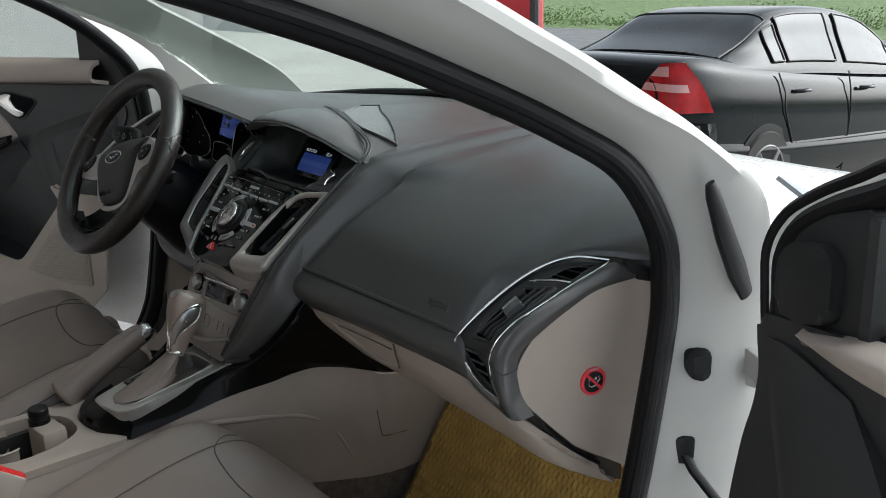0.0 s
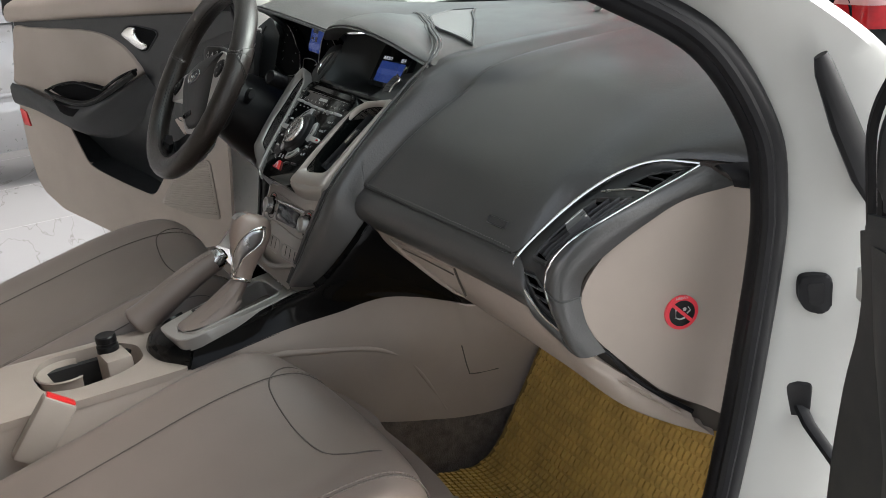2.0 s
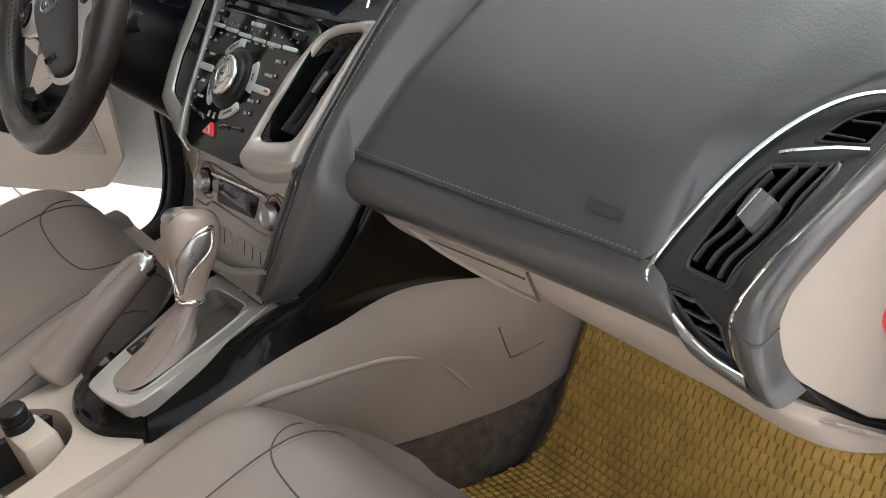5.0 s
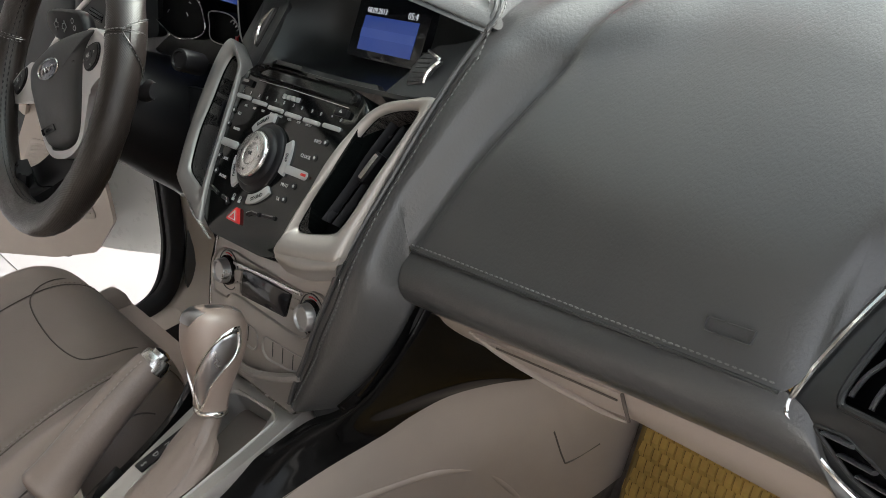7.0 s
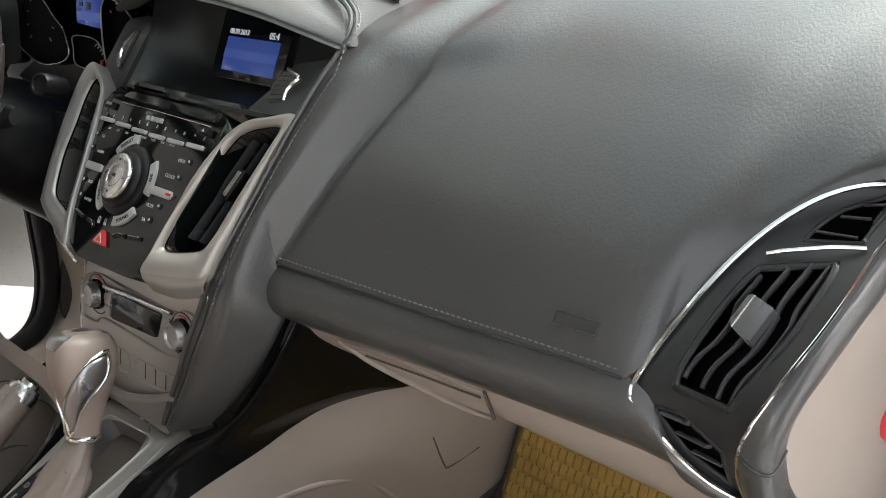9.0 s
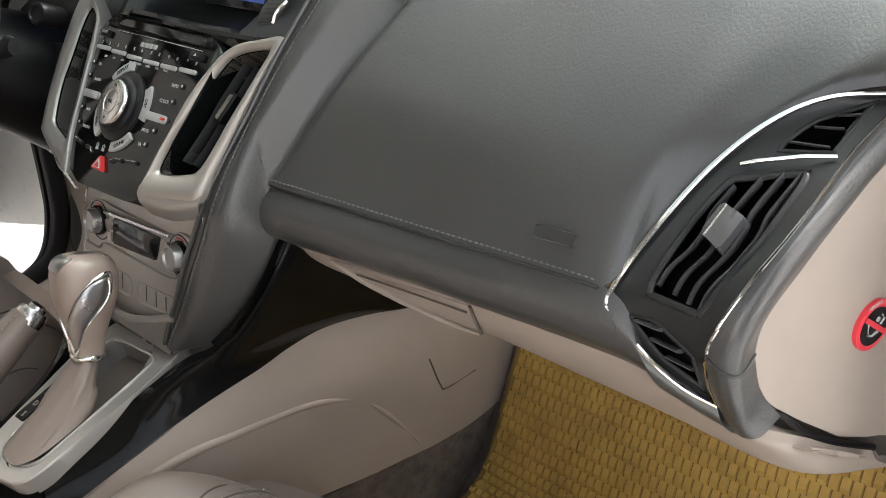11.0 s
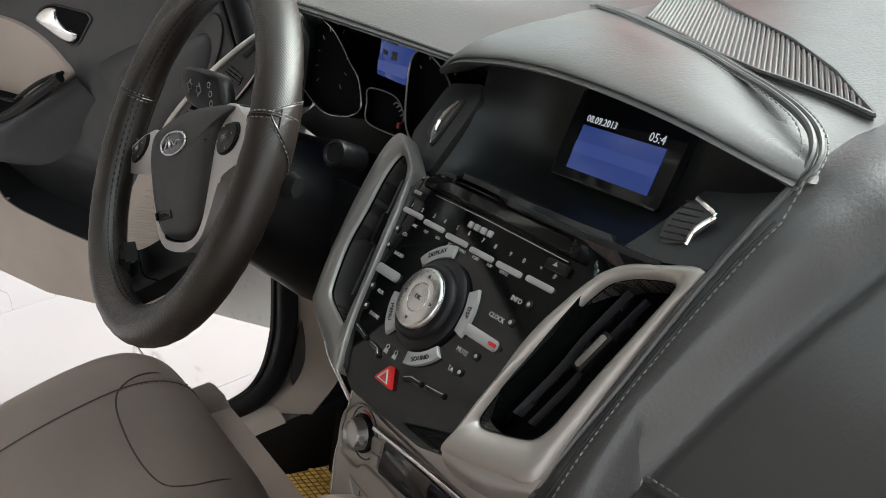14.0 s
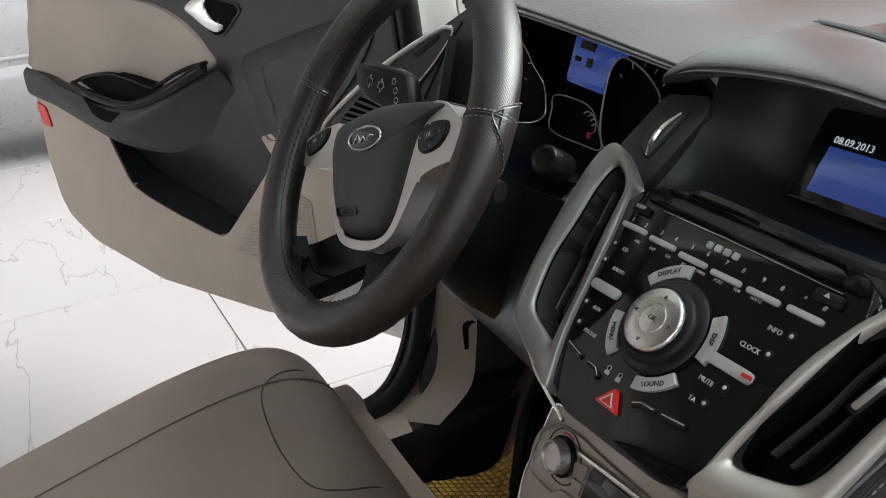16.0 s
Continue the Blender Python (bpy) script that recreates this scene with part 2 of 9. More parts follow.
def part(name, bm, material, parent=None, label="", smooth=True, angle=35):
    """Links a bmesh as one mesh object, under a thing or a part."""
    bmesh.ops.recalc_face_normals(bm, faces=bm.faces)
    me = bpy.data.meshes.new(name)
    bm.to_mesh(me)
    bm.free()
    me.materials.append(material)
    if smooth:
        me.polygons.foreach_set("use_smooth", [True] * len(me.polygons))
        me.set_sharp_from_angle(angle=radians(angle))
    ob = new(name, me)
    if parent:
        adopt(ob, parent)
    if label:
        tagged(ob, label)
    return ob


def spline(pts, n, closed=False):
    """n points along a Catmull-Rom curve through pts."""
    P = [Vector(p) for p in pts]
    k = len(P)
    if k == 2 and not closed:
        return [P[0].lerp(P[1], i / (n - 1)) for i in range(n)]
    segs = k if closed else k - 1
    out = []
    for i in range(n):
        s = i / n * segs if closed else i / (n - 1) * segs
        a = min(int(s), segs - 1)
        f = s - a
        if closed:
            p0, p1, p2, p3 = P[a - 1], P[a % k], P[(a + 1) % k], P[(a + 2) % k]
        else:
            p1, p2 = P[a], P[a + 1]
            p0 = P[a - 1] if a else p1 * 2 - p2
            p3 = P[a + 2] if a + 2 < k else p2 * 2 - p1
        out.append(0.5 * (2 * p1 + (p2 - p0) * f + (2 * p0 - 5 * p1 + 4 * p2 - p3) * f * f + (3 * p1 - p0 - 3 * p2 + p3) * f ** 3))
    return out


def patch(ctrl, nu, nv):
    """A smooth grid of points through rows of control points."""
    rows_ = [spline(r, nv) for r in ctrl]
    cols = [spline([r[j] for r in rows_], nu) for j in range(nv)]
    return [[cols[j][i] for j in range(nv)] for i in range(nu)]


def sheet_bm(ctrl, nu=24, nv=24, thick=0.006, away=(0, 0, -1), bm=None):
    """A curved panel with thickness; its back lies on the side of `away`."""
    g = patch(ctrl, nu, nv)
    bm = bm or bmesh.new()
    away = Vector(away)
    top, low = [], []
    for i in range(nu):
        a, b = [], []
        for j in range(nv):
            du = g[min(i + 1, nu - 1)][j] - g[max(i - 1, 0)][j]
            dv = g[i][min(j + 1, nv - 1)] - g[i][max(j - 1, 0)]
            n = du.cross(dv)
            n = n.normalized() if n.length > 1e-12 else away.normalized()
            if n.dot(away) < 0:
                n = -n
            a.append(bm.verts.new(g[i][j]))
            b.append(bm.verts.new(g[i][j] + n * thick))
        top.append(a)
        low.append(b)
    for i in range(nu - 1):
        for j in range(nv - 1):
            bm.faces.new((top[i][j], top[i + 1][j], top[i + 1][j + 1], top[i][j + 1]))
            bm.faces.new((low[i][j], low[i][j + 1], low[i + 1][j + 1], low[i + 1][j]))
    rim = [(i, 0) for i in range(nu)] + [(nu - 1, j) for j in range(1, nv)] + [(i, nv - 1) for i in range(nu - 2, -1, -1)] + [(0, j) for j in range(nv - 2, 0, -1)]
    for (i, j), (k, l) in zip(rim, rim[1:] + rim[:1]):
        bm.faces.new((top[i][j], top[k][l], low[k][l], low[i][j]))
    return bm


def tube_bm(path, radius, sides=10, closed=False, flat=1.0, up=(0, 0, 1), bm=None):
    """A swept round or flattened bar. radius: a number, or one for each point."""
    bm = bm or bmesh.new()
    P = [Vector(p) for p in path]
    n = len(P)
    up = Vector(up)
    rings = []
    for i, p in enumerate(P):
        t = (P[(i + 1) % n] - P[i - 1]) if closed else (P[min(i + 1, n - 1)] - P[max(i - 1, 0)])
        t = t.normalized()
        s = t.cross(up)
        s = s.normalized() if s.length > 1e-6 else t.orthogonal().normalized()
        u = s.cross(t)
        r = radius[i] if hasattr(radius, "__len__") else radius
        rings.append([bm.verts.new(p + s * (r * math.cos(a)) + u * (r * flat * math.sin(a))) for a in (2 * math.pi * k / sides for k in range(sides))])
    m = n if closed else n - 1
    for i in range(m):
        a, b = rings[i], rings[(i + 1) % n]
        for k in range(sides):
            bm.faces.new((a[k], a[(k + 1) % sides], b[(k + 1) % sides], b[k]))
    if not closed:
        bm.faces.new(rings[0])
        bm.faces.new(rings[-1][::-1])
    return bm


class Plane:
    """A tilted plane: a point at (u, v), raised by n."""

    def __init__(self, o, u, v):
        self.o, self.u, self.v = Vector(o), Vector(u).normalized(), Vector(v).normalized()
        self.n = self.u.cross(self.v).normalized()
        self.v = self.n.cross(self.u)

    def __call__(self, u, v, n=0.0):
        return self.o + self.u * u + self.v * v + self.n * n

    def matrix(self, u=0, v=0, n=0):
        m = Matrix((self.u, self.v, self.n)).transposed().to_4x4()
        m.translation = self(u, v, n)
        return m


def rounded(poly, r, k=4):
    """Rounds a polygon's corners, in two dimensions."""
    out, m = [], len(poly)
    for i in range(m):
        p, a, b = Vector(poly[i]), Vector(poly[i - 1]), Vector(poly[(i + 1) % m])
        da, db = (a - p), (b - p)
        q = min(r, da.length * 0.45, db.length * 0.45)
        s, e = p + da.normalized() * q, p + db.normalized() * q
        for j in range(k + 1):
            f = j / k
            out.append(tuple(s * (1 - f) ** 2 + p * (2 * f * (1 - f)) + e * f * f))
    return out


def plate_bm(pl, poly, n0, n1, bevel=0.001, bm=None, seg=2):
    """A flat polygon raised from n0 to n1 over a plane, its upper edge rounded."""
    bm = bm or bmesh.new()
    lo = [bm.verts.new(pl(u, v, n0)) for u, v in poly]
    hi = [bm.verts.new(pl(u, v, n1)) for u, v in poly]
    m = len(poly)
    top = bm.faces.new(hi)
    bm.faces.new(lo[::-1])
    for i in range(m):
        bm.faces.new((lo[i], lo[(i + 1) % m], hi[(i + 1) % m], hi[i]))
    if bevel:
        bmesh.ops.bevel(bm, geom=list(top.edges), offset=bevel, segments=seg, affect="EDGES", profile=0.5)
    return bm


def frame_bm(pl, outer, inner, n0, n1, bm=None, lift=0.0):
    """A flat frame between two loops of as many points. lift raises its inner edge."""
    bm = bm or bmesh.new()
    m = len(outer)
    a = [bm.verts.new(pl(*p, n0)) for p in outer]
    b = [bm.verts.new(pl(*p, n1)) for p in outer]
    c = [bm.verts.new(pl(*p, n1 + lift)) for p in inner]
    d = [bm.verts.new(pl(*p, n0)) for p in inner]
    e1 = [bm.verts.new((x.co * 0.85 + y.co * 0.15) + pl.n * 0.0012) for x, y in zip(b, c)]
    e2 = [bm.verts.new((x.co * 0.15 + y.co * 0.85) + pl.n * 0.0012) for x, y in zip(b, c)]
    for i in range(m):
        j = (i + 1) % m
        for x, y in ((a, b), (b, e1), (e1, e2), (e2, c), (c, d), (d, a)):
            bm.faces.new((x[i], x[j], y[j], y[i]))
    return bm


def even(loop, n):
    """n points at even distances round a closed loop in two dimensions."""
    P = [Vector(p) for p in loop]
    P.append(P[0])
    run = [0.0]
    for a, b in zip(P, P[1:]):
        run.append(run[-1] + (b - a).length)
    out, k = [], 0
    for i in range(n):
        d = run[-1] * i / n
        while run[k + 1] < d:
            k += 1
        out.append(tuple(P[k].lerp(P[k + 1], (d - run[k]) / (run[k + 1] - run[k]))))
    return out


def smooth_loop(pts, n):
    """A closed curve through points given in thousandths, in two dimensions."""
    return [(p.x, p.y) for p in spline([(u / 1000, v / 1000, 0) for u, v in pts], n, True)]


def ring_bm(pl, outer, inner, prof):
    """A moulded frame: prof gives (share of the way inwards, height) from the outer foot to the inner one."""
    bm = bmesh.new()
    rings = [[bm.verts.new(pl(a[0] + (b[0] - a[0]) * f, a[1] + (b[1] - a[1]) * f, h)) for a, b in zip(outer, inner)] for f, h in prof]
    m = len(outer)
    for x, y in zip(rings, rings[1:]):
        for i in range(m):
            j = (i + 1) % m
            bm.faces.new((x[i], x[j], y[j], y[i]))
    return bm


def domed_bm(pl, loop, prof, centre):
    """A cushion over a closed outline: prof gives (share of the outline's size, height) from the foot to the crown."""
    bm = bmesh.new()
    cu, cv = centre
    rings = [[bm.verts.new(pl(cu + (u - cu) * f, cv + (v - cv) * f, h)) for u, v in loop] for f, h in prof]
    m = len(loop)
    for x, y in zip(rings, rings[1:]):
        for i in range(m):
            bm.faces.new((x[i], x[(i + 1) % m], y[(i + 1) % m], y[i]))
    tip = bm.verts.new(pl(cu, cv, prof[-1][1]))
    for i in range(m):
        bm.faces.new((rings[-1][i], rings[-1][(i + 1) % m], tip))
    return bm


def lathe_bm(profile, m=Matrix.Identity(4), sides=24, bm=None):
    """A turned solid: (radius, height) pairs about the z of m."""
    bm = bm or bmesh.new()
    rings = []
    for r, z in profile:
        rings.append([bm.verts.new(m @ V(r * math.cos(2 * math.pi * k / sides), r * math.sin(2 * math.pi * k / sides), z)) for k in range(sides)])
    for a, b in zip(rings, rings[1:]):
        for k in range(sides):
            bm.faces.new((a[k], a[(k + 1) % sides], b[(k + 1) % sides], b[k]))
    bm.faces.new(rings[0][::-1])
    bm.faces.new(rings[-1])
    return bm


def box_bm(size, m, bevel=0.003, seg=2, bm=None):
    """A rounded box of that size about the pose m."""
    b2 = bmesh.new()
    bmesh.ops.create_cube(b2, size=1.0, matrix=m @ Matrix.Diagonal((*size, 1)))
    if bevel:
        bmesh.ops.bevel(b2, geom=list(b2.edges), offset=bevel, segments=seg, affect="EDGES", profile=0.5)
    if bm is None:
        return b2
    me = bpy.data.meshes.new("tmp")
    b2.to_mesh(me)
    b2.free()
    bm.from_mesh(me)
    bpy.data.meshes.remove(me)
    return bm


def stitches(path, step=0.006, size=0.0011, lift=(0, 0, 0.0008)):
    """A row of short thread stitches along a curve."""
    bm = bmesh.new()
    P = [Vector(p) + Vector(lift) for p in path]
    length = sum((b - a).length for a, b in zip(P, P[1:]))
    dist, want = 0.0, 0.0
    for a, b in zip(P, P[1:]):
        seg = (b - a).length
        while want < dist + seg and want < length - step:
            f = (want - dist) / seg
            p, t = a.lerp(b, f), (b - a).normalized()
            tube_bm([p, p + t * step * 0.3, p + t * step * 0.62], [size * 0.6, size, size * 0.6], 5, bm=bm)
            want += step
        dist += seg
    return bm


def words(text, pl, u, v, size, material, parent, n=0.0005, name="lettering", turn=0.0, center=True):
    """Raised letters in the built-in font, laid on a plane."""
    cu = bpy.data.curves.new(name, "FONT")
    cu.body, cu.size, cu.extrude = text, size, 0.0002
    cu.align_x = "CENTER" if center else "LEFT"
    cu.align_y = "CENTER"
    cu.resolution_u = 2
    tmp = bpy.data.objects.new("tmp", cu)
    scene.collection.objects.link(tmp)
    dg = bpy.context.evaluated_depsgraph_get()
    me = bpy.data.meshes.new_from_object(tmp.evaluated_get(dg))
    bpy.data.objects.remove(tmp)
    me.name = name
    me.transform(pl.matrix(u, v, n) @ pose(0, 0, 0, 0, 0, turn))
    me.materials.clear()
    me.materials.append(material)
    ob = new(name, me)
    adopt(ob, parent)
    return ob


def ellipse(u, v, a, b, n=24, turn=0.0):
    c, s = math.cos(turn), math.sin(turn)
    return [(u + a * math.cos(t) * c - b * math.sin(t) * s, v + a * math.cos(t) * s + b * math.sin(t) * c) for t in (2 * math.pi * k / n for k in range(n))]


def mirrored(ctrl, about=0.0):
    return [[(2 * about - x, y, z) for x, y, z in r] for r in ctrl]


# ---- the ground and the building ----
def tiled_floor():
    """Polished white marble tiles on one dark bed, each a slab of its own."""
    m, nt, b, tc = nodes_of("white_marble")
    wave = tex(nt, tc, "ShaderNodeTexNoise", 0.62, Detail=5.0, Roughness=0.52)
    wave.inputs["Distortion"].default_value = 1.6
    # each tile is cut from another place of the stone
    info, far, place = nt.nodes.new("ShaderNodeObjectInfo"), nt.nodes.new("ShaderNodeVectorMath"), nt.nodes.new("ShaderNodeVectorMath")
    far.operation, place.operation = "SCALE", "ADD"
    far.inputs[0].default_value = (37.0, 61.0, 23.0)
    nt.links.new(info.outputs["Random"], far.inputs["Scale"])
    nt.links.new(tc.outputs["Object"], place.inputs[0])
    nt.links.new(far.outputs[0], place.inputs[1])
    drawn = nt.nodes.new("ShaderNodeMapping")
    drawn.inputs["Rotation"].default_value, drawn.inputs["Scale"].default_value = (0, 0, radians(35)), (0.40, 1.7, 1.0)
    nt.links.new(place.outputs[0], drawn.inputs["Vector"])
    nt.links.new(drawn.outputs[0], wave.inputs["Vector"])
    vein = nt.nodes.new("ShaderNodeMath")
    vein.operation = "ABSOLUTE"
    sub = nt.nodes.new("ShaderNodeMath")
    sub.operation, sub.inputs[1].default_value = "SUBTRACT", 0.5
    nt.links.new(wave.outputs["Fac"], sub.inputs[0])
    nt.links.new(sub.outputs[0], vein.inputs[0])
    nt.links.new(ramp(nt, vein.outputs[0], (0.32, 0.305, 0.29), (0.46, 0.450, 0.446), 0.0, 0.0042), b.inputs["Base Color"])
    b.inputs["Roughness"].default_value = 0.16
    fl = thing("showroom_floor", "white veined marble floor tiles, polished", "floor", (0, 0, 0), kind="structure")
    bed = box_bm((10.8, 9.0, 0.44), pose(-2.4, -0.9, -0.228), 0)
    part("grout_bed", bed, surface("grout", (0.45, 0.44, 0.42), 0.8, vary=0.1), fl, smooth=False)
    size, me = 0.9, None
    for i in range(12):
        for j in range(10):
            if me is None:
                bm = box_bm((size - 0.004, size - 0.004, 0.008), Matrix.Identity(4), 0.0012, 1)
                tile = part("tile", bm, m, None, smooth=False)
                me = tile.data
            else:
                tile = new("tile", me)
            tile.location = (-7.35 + size * i, -4.95 + size * j, -0.004)
            tile.parent = fl
    return fl


def yard(y):
    """The yard's level: it falls away gently beyond the showroom."""
    f = min(1.0, max(0.0, (y - 4.0) / 8.0))
    return -0.43 - 0.54 * (f * 0.9 + 0.1 * f * f * (3 - 2 * f))


def ground():
    m, nt, b, tc = nodes_of("yard_ground")
    n = tex(nt, tc, "ShaderNodeTexNoise", 0.35, Detail=8.0)
    n2 = tex(nt, tc, "ShaderNodeTexNoise", 30.0, Detail=6.0)
    base = ramp(nt, n.outputs["Fac"], (0.54, 0.51, 0.46), (0.66, 0.62, 0.57))
    mix = nt.nodes.new("ShaderNodeMixRGB")
    mix.blend_type, mix.inputs[0].default_value = "MULTIPLY", 0.35
    nt.links.new(base, mix.inputs[1])
    nt.links.new(ramp(nt, n2.outputs["Fac"], (0.6, 0.6, 0.6), (1, 1, 1)), mix.inputs[2])
    nt.links.new(mix.outputs[0], b.inputs["Base Color"])
    b.inputs["Roughness"].default_value = 0.9
    bump(nt, b, n2.outputs["Fac"], 0.4, 0.01)
    bm = bmesh.new()
    rows_ = [[bm.verts.new((x, y, yard(y))) for x in (-600, -60, -8, 8, 60, 600)] for y in (-600, -60, 0, 3.6, 4.0, 4.4, 5.0, 7.0, 9.0, 11.0, 11.6, 12.2, 13.0, 60, 600)]
    for r1, r2 in zip(rows_, rows_[1:]):
        for k in range(5):
            bm.faces.new((r1[k], r1[k + 1], r2[k + 1], r2[k]))
    part_ob = part("ground", bm, m, None)
    tagged(part_ob, "pale concrete yard reaching to the horizon", "ground", kind="structure")
    # the road and its grass verges
    grass = surface("verge_grass", (0.15, 0.22, 0.08), 0.9, vary=0.4, vscale=3, grain=0.8, gscale=60, gdist=0.05)
    road = surface("asphalt", (0.16, 0.16, 0.16), 0.85, vary=0.15, vscale=2, grain=0.5, gscale=150, gdist=0.01)
    for name, label, cat, m2, y0, y1, z in (("road", "grey asphalt road beyond the yard", "road", road, 19, 27, -0.96),
                                           ("verge", "green grass verge beside the road", "grass", grass, 27, 60, -0.955)):
        bm = bmesh.new()
        bmesh.ops.create_grid(bm, x_segments=40, y_segments=8, size=0.5, matrix=pose(-20, (y0 + y1) / 2, z) @ Matrix.Diagonal((160, y1 - y0, 1, 1)))
        ob = part(name, bm, m2, None, smooth=False)
        tagged(ob, label, cat, kind="structure")


def bushes():
    """A long uneven hedge of leaf clumps along the road's far side."""
    rnd = random.Random(4)
    leaf = surface("bush_leaves", (0.15, 0.22, 0.075), 0.7, vary=0.5, vscale=2.0)
    bm = bmesh.new()
    for k in range(42000):
        x = rnd.uniform(-60, 35)
        h = 0.8 + 0.35 * math.sin(x * 0.6) + 0.3 * math.sin(x * 1.7 + 1) + 0.2 * math.sin(x * 4.1)
        y = 31 + rnd.uniform(-1.5, 1.5) + 1.5 * math.sin(x * 0.3)
        z = -1.04 + 0.72 * max(0.2, h) * rnd.random() ** 1.7
        s = rnd.uniform(0.025, 0.065)
        d = Vector((rnd.gauss(0, 1), rnd.gauss(0, 1), rnd.gauss(0, 1))).normalized()
        e = d.orthogonal().normalized() * s
        f = d.cross(e).normalized() * s * 0.6
        c = V(x, y, z)
        bm.faces.new([bm.verts.new(c + q) for q in (e, f, -e, -f)])
    ob = part("hedge", bm, leaf, None, smooth=False)
    tagged(ob, "wild green roadside bushes", "hedge", kind="stuff")


def building():
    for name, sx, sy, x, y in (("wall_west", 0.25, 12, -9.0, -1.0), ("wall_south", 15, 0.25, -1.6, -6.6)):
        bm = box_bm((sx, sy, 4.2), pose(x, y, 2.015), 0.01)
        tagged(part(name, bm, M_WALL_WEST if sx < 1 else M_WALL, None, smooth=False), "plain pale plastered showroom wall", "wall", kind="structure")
    ceil = box_bm((8.0, 10.2, 0.2), pose(-5.1, -1.5, 3.9), 0.01)
    tagged(part("ceiling", ceil, M_WALL, None, smooth=False), "plain white showroom ceiling", "ceiling", kind="structure")
    col = thing("red_pillar", "red painted steel pillar with a dark edge post", "pillar", (-1.575, 2.83, -0.43))
    part("shaft", box_bm((0.62, 0.08, 4.6), pose(-1.575, 2.83, 1.87), 0.012), M_REDWALL, col, smooth=False)
    part("edge_post", tube_bm([(-1.240, 2.79, -0.43), (-1.240, 2.79, 4.1)], 0.018, 8), M_DARKP, col)


tiled_floor()
ground()
bushes()
building()


# ---- the dashboard ----
CX = 0.012  # middle of the centre stack
VENT_L = [(0.631, 1.058, 0.890), (0.594, 1.035, 0.891), (0.567, 1.009, 0.881), (0.543, 0.975, 0.859), (0.522, 0.933, 0.825), (0.508, 0.896, 0.790), (0.518, 0.891, 0.776), (0.543, 0.889, 0.754), (0.566, 0.892, 0.737), (0.588, 0.897, 0.727)]
VENT_R3 = [(0.633, 1.056, 0.889), (0.628, 1.035, 0.880), (0.622, 1.005, 0.870), (0.621, 0.960, 0.859), (0.618, 0.928, 0.849), (0.612, 0.897, 0.836), (0.603, 0.879, 0.815), (0.594, 0.8765, 0.790), (0.588, 0.886, 0.757), (0.588, 0.897, 0.728)]
INTO = V(-0.38, 0.78, -0.50).normalized()


# the sewn seam that leaves the pad's edge, rounds the visor's end and runs back over the dash top
TOP_SEAM = [(0.198, 0.962, 0.974), (0.200, 0.968, 0.981), (0.196, 0.979, 0.989), (0.184, 0.990, 0.996), (0.165, 0.999, 1.002), (0.138, 1.0085, 1.007), (0.100, 1.0236, 1.010), (0.055, 1.046, 1.011), (0.009, 1.065, 1.012), (-0.046, 1.089, 1.012), (-0.108, 1.116, 1.011), (-0.175, 1.141, 1.009)]


def beside(path, off):
    """The path moved sideways in plan, to the right of its run for a positive off."""
    out = []
    for i, p in enumerate(path):
        t = path[min(i + 1, len(path) - 1)] - path[max(i - 1, 0)]
        out.append(p + V(t.y, -t.x, 0).normalized() * off)
    return out


